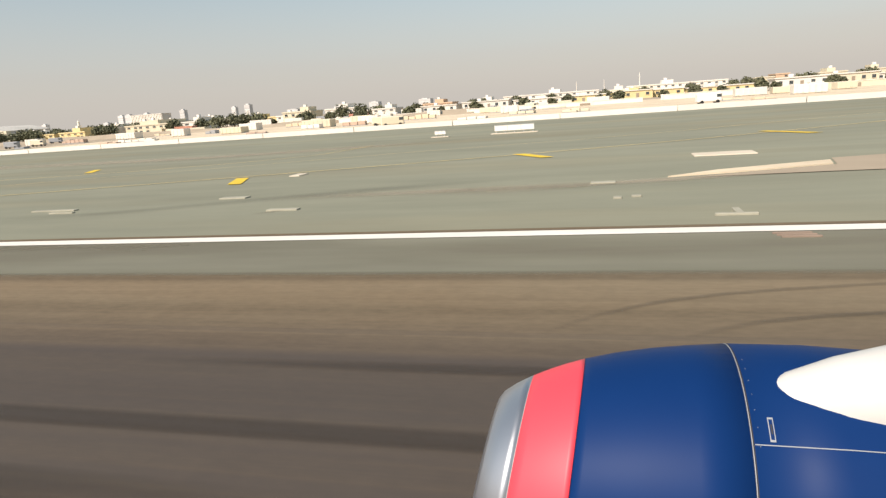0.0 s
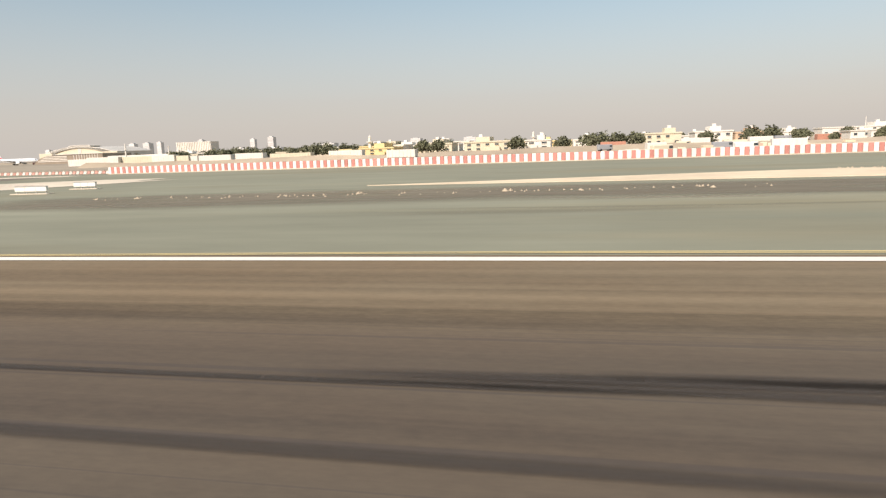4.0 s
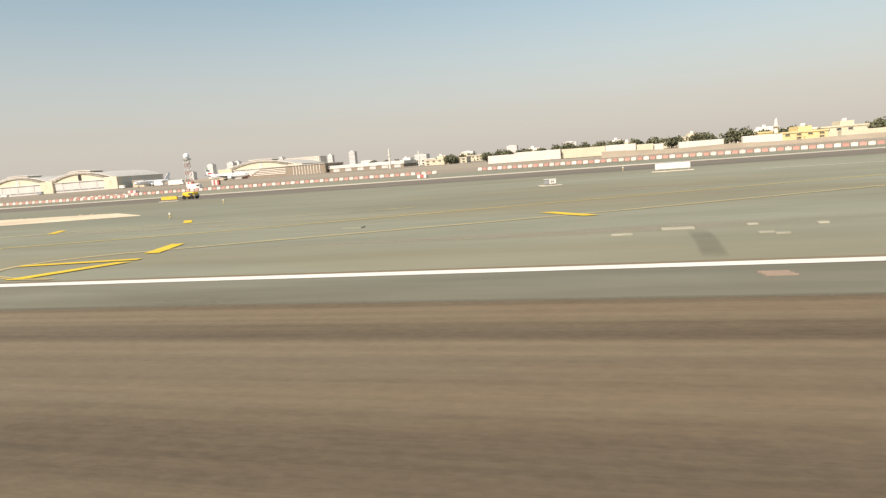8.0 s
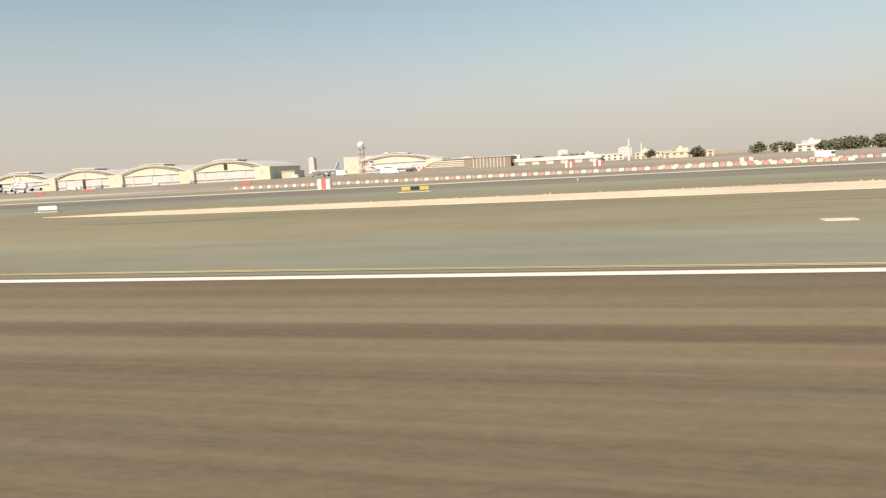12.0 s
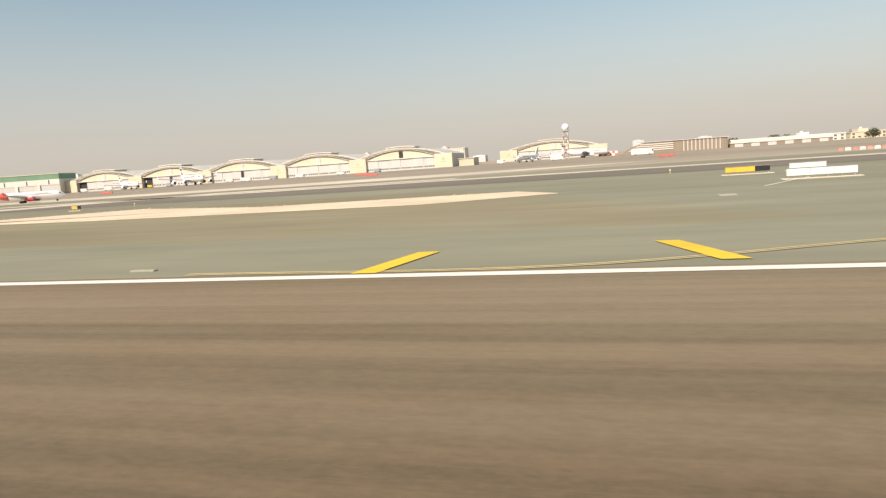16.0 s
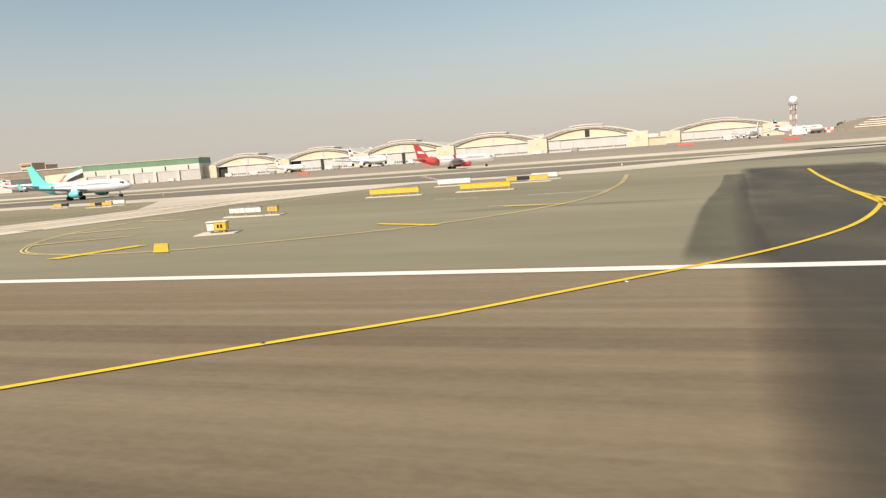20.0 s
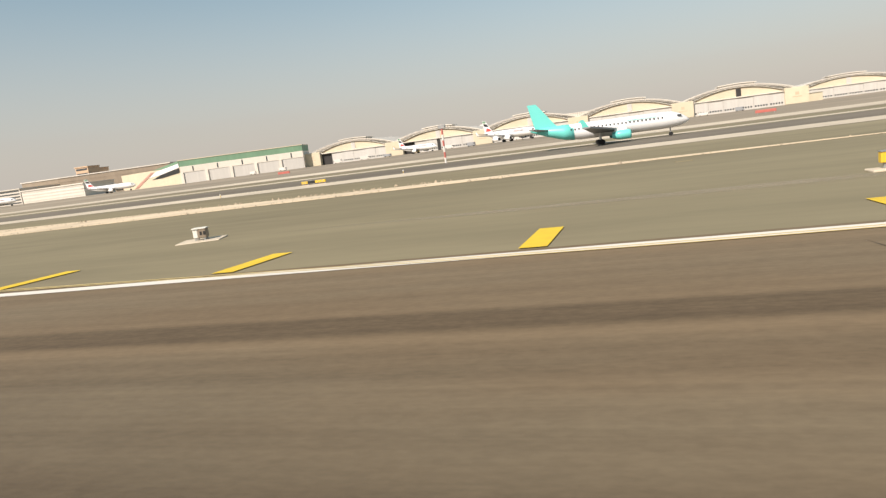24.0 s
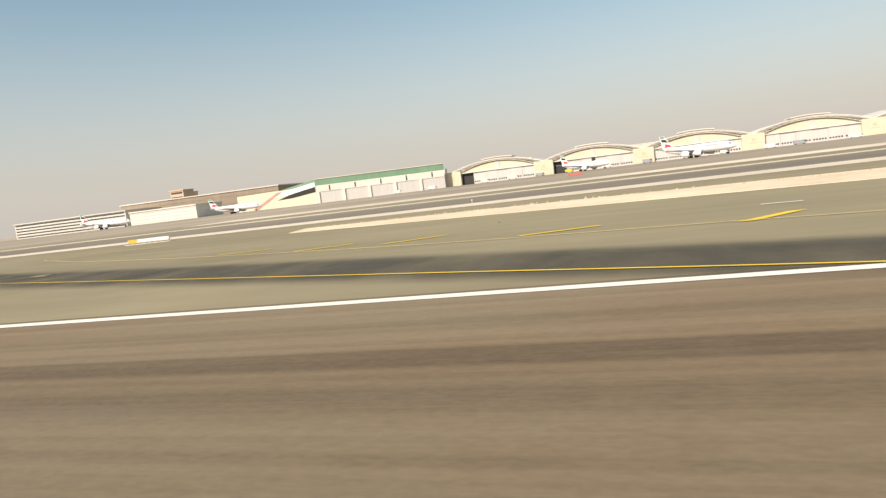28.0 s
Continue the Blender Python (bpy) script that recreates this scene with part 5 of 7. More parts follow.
def hangar(x0, x1, y, label, right_pier=True, open_leaf=-1, slot=""):
    """An arched maintenance hangar: end piers, pale sliding doors, a cream tympanum, an open truss arch before a
    shade-grey gable sheet, a raised roof monitor.
    """
    w = x1 - x0
    t = thing("aircraft_hangar", label, "hangar", pose(x0, y, 0), group="arched hangars")
    pw, dh, depth = w * 0.2, 7.9, 52.0
    n = 20
    roof = part("roof", arch_shell(w, n, 1.4, depth, (9.0, 5.2), 0.4), M_ROOF, t)
    # curved monitor over the crown, on a recessed dark louvre strip
    mw = w * 0.34
    bm = arch_shell(mw, 8, 1.2, 14.0, (15.1, 0.55), 0.5)
    bmesh.ops.translate(bm, verts=bm.verts, vec=(w * 0.33, 0, 0))
    part("monitor_cap", bm, M_WALLW, roof, "white curved monitor roof")
    part("monitor_louvre", a_box(w * 0.35, w * 0.65, 1.8, 13.4, 13.6, 15.0), M_GREY, roof)
    part("side_wall", a_box(0.4, 1.0, 2.0, depth, 0, 9.0), M_GREY, t)
    part("side_wall", a_box(w - 1.0, w - 0.4, 2.0, depth, 0, 9.0), M_GREY, t)
    part("back_wall", a_box(1.0, w - 1.0, depth - 0.6, depth, 0, 9.0), M_GREY, t)
    # sheet coloured as the shade under the roof, seen through the truss
    part("gable_shade", arch_shell(w, n, 1.5, 1.9, (8.6, 5.3), 0.0, dh), M_ROOF_SHADE, t, "grey sheet for the roof's shaded underside behind the truss")
    inner = w - pw
    bm = arch_shell(inner, n, 0.75, 1.1, (dh, 4.75), 0.0, dh - 0.2)
    bmesh.ops.translate(bm, verts=bm.verts, vec=(pw / 2, 0, 0))
    tym = part("tympanum", bm, M_CREAM, t, "cream cladding under the arch")
    if slot == "high":
        part("tail_slot", a_box(w * 0.485, w * 0.53, 0.5, 0.74, dh + 0.1, 12.3), M_SHADE, tym, "dark open tail slot")
    else:
        part("tail_slot", a_box(w * 0.485, w * 0.53, 0.5, 0.74, dh + 0.1, 12.3), M_DOOR, tym)
    bm = arch_shell(inner, n, 0.3, 0.75, (dh + 0.35, 4.75), 0.35)
    bmesh.ops.translate(bm, verts=bm.verts, vec=(pw / 2, 0, 0))
    part("soffit", bm, M_BROWN, tym, "dark curved soffit edge")
    # truss: upper chord from pier to pier, verticals and diagonals
    lo = [(pw * 0.5 + inner * k / 16, 0.0, arch_z(k / 16, dh + 0.5, 4.8)) for k in range(17)]
    hi = [(w * k / 16, 0.0, arch_z(k / 16, 9.2, 5.2)) for k in range(17)]
    truss = part("truss_arch", tube(hi, 0.16), M_WALLW, t, "white steel truss arch over the doors")
    part("lower_chord", tube(lo, 0.12), M_WALLW, truss)
    for k in range(16):
        for a, b, r in ((lo[k], hi[k], 0.06), (hi[k], lo[k + 1], 0.035)):
            bm = bmesh.new()
            rod(bm, a, b, r, n=5)
            part("lacing", bm, M_WALLW, truss)
    part("door_track", a_box(pw * 0.5, w - pw * 0.5, -0.35, 0.5, dh - 0.55, dh, 0.05), M_WALLW, t, "white lintel over the doors")
    leaves = 6
    span_ = inner / leaves
    for k in range(leaves):
        xa = pw * 0.5 + k * span_
        yy = 0.2 + 0.18 * (k % 2)
        if k == open_leaf:
            part("opening", a_box(xa, xa + span_, 1.3, 1.5, 0, dh - 0.55), M_SHADE, t, "dark gap between the door leaves")
            continue
        leaf = part("door_leaf", a_box(xa + 0.04, xa + span_ - 0.04, yy, yy + 0.3, 0.02, dh - 0.55), M_DOOR, t)
        for j in range(5):
            xb = xa + 0.5 + j * (span_ - 0.8) / 5
            part("low_window", a_box(xb, xb + (span_ - 0.8) / 5 - 0.5, yy - 0.05, yy, 1.0, 1.9), M_GLASS, leaf)
    if slot == "low":
        part("wicket_gap", a_box(w * 0.49, w * 0.525, 0.02, 0.16, 0, dh - 0.6), M_SHADE, t, "dark half-open wicket between the leaves")
    for px0, show in ((-pw * 0.5, True), (w - pw * 0.5, right_pier)):
        if not show:
            continue
        p = part("pier", a_box(px0, px0 + pw, -1.4, 3.5, 0, 9.0, 0.15), M_CREAM, t, "cream rendered pier between the doors")
        part("badge_bar", a_box(px0 + pw * 0.3, px0 + pw * 0.7, -1.46, -1.42, 3.6, 4.1), M_BADGE, p)
        part("badge_bar", a_box(px0 + pw * 0.42, px0 + pw * 0.58, -1.46, -1.42, 4.8, 6.4), M_BADGE, p)
    t.scale = (1, 1, 0.9)
    return t


for k in range(5):
    hangar(-872.6 + 53.25 * k, -872.6 + 53.25 * (k + 1), 361.5, "arched maintenance hangar with cream piers and pale sliding doors", k == 4, (0, 0, -1, -1, -1)[k], ("", "low", "low", "", "high")[k])
hangar(-585.0, -522.5, 462.0, "detached arched hangar with cream piers, doors closed", True)
t = thing("annex_building", "low cream annex behind the hangars", "building", pose(-600.5, 373.8, 0))
part("wall", a_box(0, 9, 0, 14, 0, 4.2), M_CREAM, t)
part("roof", a_box(-0.4, 9.4, -0.4, 14.4, 4.2, 4.6), M_ROOF, t)


# long hall with a green roof and a painted end wall
def green_hall():
    t = thing("green_roofed_hall", "long cream hall with a green roof band and painted end wall", "hangar", pose(-945.8, 331.9, 0, 0, 0, 17.5))
    L, D = 86.0, 24.0
    part("wall", a_box(0, L, 0.6, D, 0, 13), M_WALLW, t)
    part("roof_band", a_box(-0.3, L, 0.2, D, 13, 17.5), M_GREEN, t, "green profiled roof band")
    part("roof_edge", a_box(-0.6, L + 0.2, -0.1, D, 17.5, 18.0), M_CREAM, t)
    part("lintel", a_box(0, L, 0.0, 0.6, 8.3, 13), M_WALLW, t)
    for k in range(5):
        x = k * L / 5
        bay = part("bay_door", a_box(x + 2.0, x + L / 5, 0.25, 0.6, 0, 8.3), M_DOOR, t, "grey bay door")
        part("column", a_box(x, x + 1.9, -0.5, 0.6, 0, 8.6), M_WALLW, t)
        part("slot_window", a_box(x + L / 10, x + L / 10 + 0.9, -0.06, 0.0, 8.8, 12.4), M_GLASS, t)
    # end wall, turned to the other side
    e = part("end_wall", a_box(-112, 0, 0, 1.0, 0, 13.5), M_CREAM, t, "cream end wall with a painted tail-fin shape")
    e.matrix_basis = pose(-0.3, 0.3, 0, 0, 0, -45)
    t.scale = (0.86, 0.93, 0.78)
    part("fin_green", sheet([(-46, 13.4), (-0.4, 17.6), (-0.4, 13.4)], -0.06, 0.12), M_GREEN, e)
    part("fin_white", sheet([(-56, 8.0), (-40, 12.2), (-0.4, 15.6), (-0.4, 12.6), (-34, 9.0)], -0.1, 0.1), M_PLANE, e)
    part("fin_black", sheet([(-50, 6.0), (-33, 9.0), (-0.4, 12.2), (-0.4, 8.6), (-30, 6.4)], -0.14, 0.1), M_SIGN_K, e)
    part("fin_red", sheet([(-88, 0.6), (-50, 12.0), (-44, 12.1), (-80, 0.6)], -0.18, 0.1), M_RBLOCK, e)


def sheet(points, y, thick):
    """An upright flat shape in x and z, with a thickness."""
    bm = bmesh.new()
    f = bm.faces.new([bm.verts.new((x, y, z)) for x, z in points])
    r = bmesh.ops.extrude_face_region(bm, geom=[f])
    for v in r["geom"]:
        if isinstance(v, bmesh.types.BMVert):
            v.co.y -= thick
    bmesh.ops.recalc_face_normals(bm, faces=bm.faces)
    return bm


green_hall()


# radar tower
def radar_tower(x, y):
    t = thing("radar_tower", "slim lattice tower with a white radar dome", "tower", pose(x, y, 0))
    for sx in (-1.2, 1.2):
        for sy in (-1.2, 1.2):
            bm = bmesh.new()
            rod(bm, (sx, sy, 0), (sx * 0.9, sy * 0.9, 15.2), 0.2)
            post = part("post", bm, M_WHITE, t)
            for j in range(3):
                u, v = (0.6 + 4.6 * j) / 15.2, (3.0 + 4.6 * j) / 15.2
                bm = bmesh.new()
                rod(bm, (sx * (1 - 0.1 * u), sy * (1 - 0.1 * u), 15.2 * u), (sx * (1 - 0.1 * v), sy * (1 - 0.1 * v), 15.2 * v), 0.21)
                part("red_band", bm, M_RBLOCK, post)
    for k in range(6):
        z = 0.8 + 2.5 * k
        for a, b in (((-1.2, -1.2, z), (1.2, -1.2, z + 2.4)), ((1.2, -1.2, z), (-1.2, -1.2, z + 2.4)), ((-1.2, 1.2, z), (1.2, 1.2, z + 2.4)), ((1.2, -1.2, z), (1.2, 1.2, z + 2.4))):
            bm = bmesh.new()
            rod(bm, a, b, 0.1, n=5)
            part("brace", bm, M_STEEL, t)
    part("platform", a_box(-1.9, 1.9, -1.9, 1.9, 14.4, 15.2, 0.1), M_STEEL, t)
    bm = bmesh.new()
    bmesh.ops.create_uvsphere(bm, u_segments=20, v_segments=12, radius=1.9, matrix=Matrix.Translation((0, 0, 16.6)))
    part("dome", bm, M_PLANE, t, "white radar dome", True)


radar_tower(-535.4, 346.0)


# angled brown building with louvres, and the long white building beyond
def louvre_building():
    t = thing("louvred_building", "low brown building with sloping end and louvre bands", "building", pose(-507.6, 367.8, 0))
    bm = bmesh.new()
    prof = [(0, 0), (5, 3.6), (11, 5.4), (54, 5.8), (54, 0)]
    a = [bm.verts.new((x, 0, z)) for x, z in prof]
    b = [bm.verts.new((x, 28, z)) for x, z in prof]
    bm.faces.new(a)
    bm.faces.new(b[::-1])
    for i in range(5):
        bm.faces.new((a[i], b[i], b[(i + 1) % 5], a[(i + 1) % 5]))
    bmesh.ops.recalc_face_normals(bm, faces=bm.faces)
    part("wall", bm, M_BROWN, t)
    part("roof_edge", a_box(11, 54.4, -0.5, 28, 5.8, 6.1), M_GREY, t)
    for k in range(4):
        part("louvre", a_box(4 + 2.0 * k, 27, -0.25, 0.0, 1.5 + 1.0 * k, 1.95 + 1.0 * k), M_WALLW, t)
    for k in range(10):
        part("rib", a_box(32 + 2 * k, 32.5 + 2 * k, -0.2, 0.0, 0, 5.6), M_GREY, t)


louvre_building()
t = thing("long_white_shed", "long low white shed with a flat roof", "building", pose(-452.8, 371.0, 0))
part("wall", a_box(0, 49, 0, 26, 0, 1.9), M_BROWN, t)
part("roof_edge", a_box(-0.4, 49.4, -0.4, 26.4, 1.9, 3.9, 0.1), M_WALLW, t)
for k in range(6):
    part("door", a_box(3 + 8 * k, 7 + 8 * k, -0.1, 0, 0, 1.7), M_DOOR, t)
t = thing("tall_ribbed_block", "pale block with closely set white ribs", "building", pose(-794.0, 950.0, 0))
part("wall", a_box(0, 62, 0, 24, 0, 22.4), M_GREY, t)
for k in range(20):
    part("rib", a_box(0.4 + 3.05 * k, 2.3 + 3.05 * k, -1.0, 0, 4, 22.6), M_WALLW, t)
part("roof_edge", a_box(-0.5, 62.5, -1.2, 24, 22.6, 23.4), M_WALLW, t)


# terminal far behind the hall
def terminal(x, y, w, h, d, mats, label, bands, glass=None):
    t = thing("terminal_building", label, "building", pose(x, y, 0))
    part("wall", a_box(0, w, 0, d, 0, h), mats[0], t)
    for k in range(bands):
        z = h * (k + 0.35) / bands
        part("window_band", a_box(1, w - 1, -0.15, 0, z, z + h * 0.4 / bands), glass or M_GLASS, t)
    part("roof_edge", a_box(-0.6, w + 0.6, -0.6, d, h, h + 0.8), mats[1], t)


terminal(-1126.5, 382.8, 58, 9.0, 30, (M_WALLW, M_WALLW), "white banded terminal building with window strips", 4, M_GREY)
terminal(-1254.1, 395.6, 112, 11.5, 40, (M_GREY, M_ROOF), "long terminal building with dark window strips", 5)
terminal(-1181.1, 432.9, 150, 16.5, 40, (M_BROWN, M_GREY), "brown terminal hall behind", 3, M_BROWN)
terminal(-1168.4, 479.2, 14, 25, 14, (M_WALLO, M_WALLO), "tall orange-brown tower block", 6)
terminal(-1190.2, 515.7, 12, 24, 14, (M_WALLO, M_WALLO), "tall orange-brown tower block", 6)


# ---- villas ----
vr = random.Random(11)


def villa(x0, x1, y, h, mat, label, floors=2):
    w, h = x1 - x0, h * 0.64
    d = vr.uniform(10, 16)
    t = thing("villa", label, "house", pose(x0, y, 0), group="villas beyond the fence")
    part("wall", a_box(0, w, 0, d, 0, h), mat, t)
    part("parapet", a_box(-0.25, w + 0.25, -0.25, d + 0.25, h, h + 0.5), mat, t)
    if w > 8:
        c = vr.uniform(0.2, 0.6) * w
        r = part("roof_room", a_box(c, c + min(5, w * 0.3), 2, d - 2, h + 0.5, h + 2.0), mat, t)
        part("tank", a_box(c + 1, c + 2.2, 3, 4.2, h + 2.0, h + 2.9), M_WHITE, r)
    p0 = w * vr.uniform(0.1, 0.5)
    part("porch", a_box(p0, p0 + w * 0.3, -1.6, 0, 0, h * 0.48), mat, t)
    n = max(2, int(w / 3.0))
    for f in range(floors):
        for k in range(n):
            xa = w * (k + 0.3) / n
            z = h * (f + 0.32) / floors
            if vr.random() < 0.12:
                continue
            wi = part("window", a_box(xa, xa + w * 0.4 / n, -0.08, 0.0, z, z + h * 0.42 / floors), M_GLASS, t)
            part("sill", a_box(xa - 0.1, xa + w * 0.4 / n + 0.1, -0.2, -0.08, z - 0.12, z), mat, wi)
    return t


VW, VC, VY, VO = "white two-storey villa with flat roof", "cream two-storey villa with flat roof", "yellow rendered villa with flat roof", "salmon rendered villa with flat roof"
villa(-291.2, -259.4, 287.1, 3.0, M_CREAM, VC)
villa(-237.5, -200.7, 279.4, 4.2, M_WALLW, VW)
villa(-171.9, -152.3, 280.2, 4.0, M_WALLY, VY)
villa(-151.5, -135.9, 276.4, 4.0, M_WALLW, VW)
villa(-127.4, -111.6, 298.9, 3.8, M_WALLW, VW)
villa(-108.8, -97.4, 289.0, 4.0, M_WALLW, VW)
villa(-85.0, -71.2, 292.5, 5.0, M_WALLO, VO)
villa(-66.8, -53.5, 309.2, 4.2, M_WALLW, VW)
villa(-48.8, -6.4, 301.9, 5.8, M_WALLW, "long white school building with rows of windows", 3)
villa(-5.8, 6.7, 314.3, 5.0, M_WALLW, VW)
villa(-2.8, 18.3, 304.6, 2.8, M_WALLY, VY, 1)
villa(6.1, 49.0, 317.2, 6.6, M_WALLW, "long white school building with rows of windows", 3)
villa(60.2, 67.6, 316.2, 6.0, M_CREAM, VC)
villa(70.4, 76.0, 326.7, 7.6, M_WALLO, VO, 3)
villa(84.4, 95.1, 314.1, 6.2, M_CREAM, VC)
villa(102.2, 111.7, 314.1, 6.2, M_CREAM, VC)
villa(118.0, 137.0, 316.2, 5.6, M_WALLW, VW)
villa(-189.3, -172.7, 229.1, 4.8, M_CREAM, VC)
villa(-167.6, -158.8, 228.9, 4.6, M_WALLW, VW)
villa(-126.6, -114.5, 236.2, 5.8, M_CREAM, VC)
villa(-109.6, -97.4, 239.2, 5.8, M_WALLW, VW)
villa(-239.8, -232.4, 229.9, 3.2, M_WALLY, VY)
villa(-229.2, -216.0, 229.5, 3.5, M_WALLY, VY)
villa(-234.7, -228.5, 246.3, 4.6, M_WALLY, VY)
villa(-220.7, -215.7, 242.3, 4.8, M_WALLW, VW)
villa(-212.3, -198.0, 249.5, 4.8, M_CREAM, VC)
villa(-328.0, -304.4, 297.9, 4.0, M_WALLW, VW)
villa(-375.1, -353.2, 318.6, 3.9, M_CREAM, VC)
villa(-285.9, -271.0, 319.3, 5.4, M_WALLW, VW)
villa(-257.9, -239.3, 322.7, 5.9, M_CREAM, VC)
villa(-222.7, -202.6, 316.6, 6.2, M_WALLW, VW)
villa(-420.0, -390.7, 395.9, 5.3, M_WALLW, VW)
villa(-383.3, -362.3, 412.7, 5.3, M_CREAM, VC)


def mast(x, y, h, r, label, cat="mast", mat=None, top=False):
    t = thing("minaret" if top else "lattice_mast", label, cat, pose(x, y, 0))
    bm = bmesh.new()
    rod(bm, (0, 0, 0), (0, 0, h), r, r * 0.6, 8)
    part("shaft", bm, mat or M_WALLW, t)
    if top:
        bm = bmesh.new()
        rod(bm, (0, 0, h * 0.72), (0, 0, h * 0.75), r * 1.7, n=10)
        part("balcony", bm, M_WALLW, t)
        bm = bmesh.new()
        rod(bm, (0, 0, h), (0, 0, h * 1.12), r * 0.7, 0.02, 8)
        part("spire", bm, M_WALLW, t)
    else:
        for k in range(3):
            part("antenna", a_box(-r * 2, r * 2, -0.1, 0.1, h * (0.8 + 0.07 * k), h * (0.83 + 0.07 * k)), M_STEEL, t)


mast(12.4, 337.9, 10.8, 0.35, "slim white telecom mast above the houses")
mast(-17.9, 340.2, 8.9, 0.25, "slim red and white mast above the houses")
mast(-4.5, 343.7, 9.0, 0.25, "slim red and white mast above the houses")
mast(-228.5, 240.3, 6.8, 0.8, "white mosque minaret among the trees", "minaret", top=True)
mast(-168.3, 280.1, 6.4, 0.7, "white mosque minaret behind the houses", "minaret", top=True)
mast(-391.1, 310.0, 9.0, 0.55, "white mosque minaret beyond the apron", "minaret", top=True)
mast(-384.0, 337.8, 8.4, 0.45, "slim white mast beyond the apron")

# perimeter wall, sheds and containers beyond the field
t = thing("perimeter_wall", "long pale perimeter wall along the field edge", "wall", pose(-339.7, 139.9, 0))
wall_end = 500
for k in range(40):
    part("wall_panel", a_box(k * 12.5, k * 12.5 + 12.4, 0, 0.4, 0, 0.58), M_WALLW, t)
t.matrix_basis = pose(-105.8, 75.0, -0.35, 0, 0, 0)
t = thing("sand_bank", "long bank of reddish bare earth beyond the barrier", "bank", pose(-284.3, 157.3, 0), kind="stuff")
bm = bmesh.new()
prev = None
for k in range(61):
    x = k * 4.2
    hz = 1.1 + 0.7 * noise.noise(Vector((x * 0.06, 1.7, 0)))
    cur = [bm.verts.new(v) for v in ((x, -5, 0), (x, -1.2, hz), (x, 2, hz * 0.9), (x, 7, 0))]
    if prev:
        for i in range(3):
            bm.faces.new((prev[i], cur[i], cur[i + 1], prev[i + 1]))
    prev = cur
bmesh.ops.recalc_face_normals(bm, faces=bm.faces)
part("earth", bm, M_FIELD, t)


def container(x, y, w, h, mat, label, turn=0):
    t = thing("container", label, "container", pose(x, y, 0, 0, 0, turn), group="containers and sheds")
    part("shell", a_box(0, w, 0, 2.6, 0.1, h, 0.05), mat, t)
    for k in range(int(w / 0.9)):
        part("rib", a_box(0.3 + 0.9 * k, 0.55 + 0.9 * k, -0.06, 0, 0.25, h - 0.15), mat, t)
    part("skid", a_box(0, w, 0.2, 2.4, 0, 0.1), M_STEEL, t)


for x, y, w, h, m, lb in ((-317.1, 186.0, 10, 2.4, M_WALLW, "white site cabin with ribbed sides"), (-308.0, 183.9, 12, 2.8, M_WALLW, "white site cabin with ribbed sides"), (-295.8, 185.4, 12, 2.7, M_CREAM, "cream site cabin with ribbed sides"),
                          (-283.7, 184.2, 8, 2.8, M_WALLW, "white site cabin with ribbed sides"), (-276.3, 184.9, 5.2, 2.4, M_CREAM, "cream site cabin with ribbed sides"), (-271.2, 185.7, 2.8, 2.2, M_WALLW, "white site cabin with ribbed sides"),
                          (-264.9, 180.9, 11, 2.2, M_WALLW, "white site cabin with ribbed sides"), (-250.0, 176.8, 9, 2.4, M_WALLW, "white site cabin with ribbed sides"), (-232.0, 163.5, 12, 2.0, M_CREAM, "cream site cabin with ribbed sides"), (-211.8, 155.9, 9, 2.2, M_WALLW, "white site cabin with ribbed sides"),
                          (-193.5, 146.6, 7, 1.9, M_WALLW, "white site cabin with ribbed sides"), (-102.8, 192.6, 6, 1.8, M_WALLW, "white site cabin with ribbed sides"), (-119.7, 199.7, 8, 2, M_WALLW, "white site cabin with ribbed sides"), (-142.9, 190.7, 7, 1.8, M_ORANGE, "rust-red ribbed steel shipping container"),
                          (-94.6, 198.9, 5, 1.8, M_BELLY, "grey ribbed steel shipping container"), (-83.4, 199.9, 6, 1.8, M_ORANGE, "rust-red ribbed steel shipping container"), (-67.5, 206.1, 7, 2.0, M_WALLW, "white site cabin with ribbed sides")):
    container(x, y, w, h, m, lb)


# ---- trees ----
def tree(seed, h, r):
    q = random.Random(seed)
    t = thing("tree", "dusty dark green shade tree, leaves paled for haze", "tree", pose(0, 0, -60), group="trees beyond the field")
    bm = bmesh.new()
    rod(bm, (0, 0, 0), (0.1, 0, h * 0.45), 0.22, 0.14, 7)
    tips = []
    for k in range(6):
        a = k * pi / 3 + q.uniform(-0.4, 0.4)
        tip = (cos(a) * r * 0.55, sin(a) * r * 0.55, h * q.uniform(0.38, 0.68))
        rod(bm, (0.1, 0, h * q.uniform(0.15, 0.3)), tip, 0.1, 0.03, 5)
        tips.append(Vector(tip))
    part("trunk", bm, M_BARK, t)
    bm = bmesh.new()
    lumps = [(tp, q.uniform(0.38, 0.6) * r) for tp in tips] + [(Vector((q.uniform(-.3, .3) * r, q.uniform(-.3, .3) * r, h * q.uniform(.5, .78))), r * 0.55) for _ in range(4)]
    for k in range(620):
        c, rad = q.choice(lumps)
        v = Vector((q.gauss(0, 1), q.gauss(0, 1), q.gauss(0, 0.8)))
        v.normalize()
        p = c + v * rad * q.uniform(0.55, 1.05)
        if p.z < h * 0.04:
            continue
        s = q.uniform(0.26, 0.56)
        a, b = Vector((q.gauss(0, 1), q.gauss(0, 1), q.gauss(0, 1))), Vector((q.gauss(0, 1), q.gauss(0, 1), q.gauss(0, 1)))
        a.normalize()
        b.normalize()
        bm.faces.new([bm.verts.new(p + d * s) for d in (a, b, -a, -b)])
    part("crown", bm, M_LEAF, t)
    return t


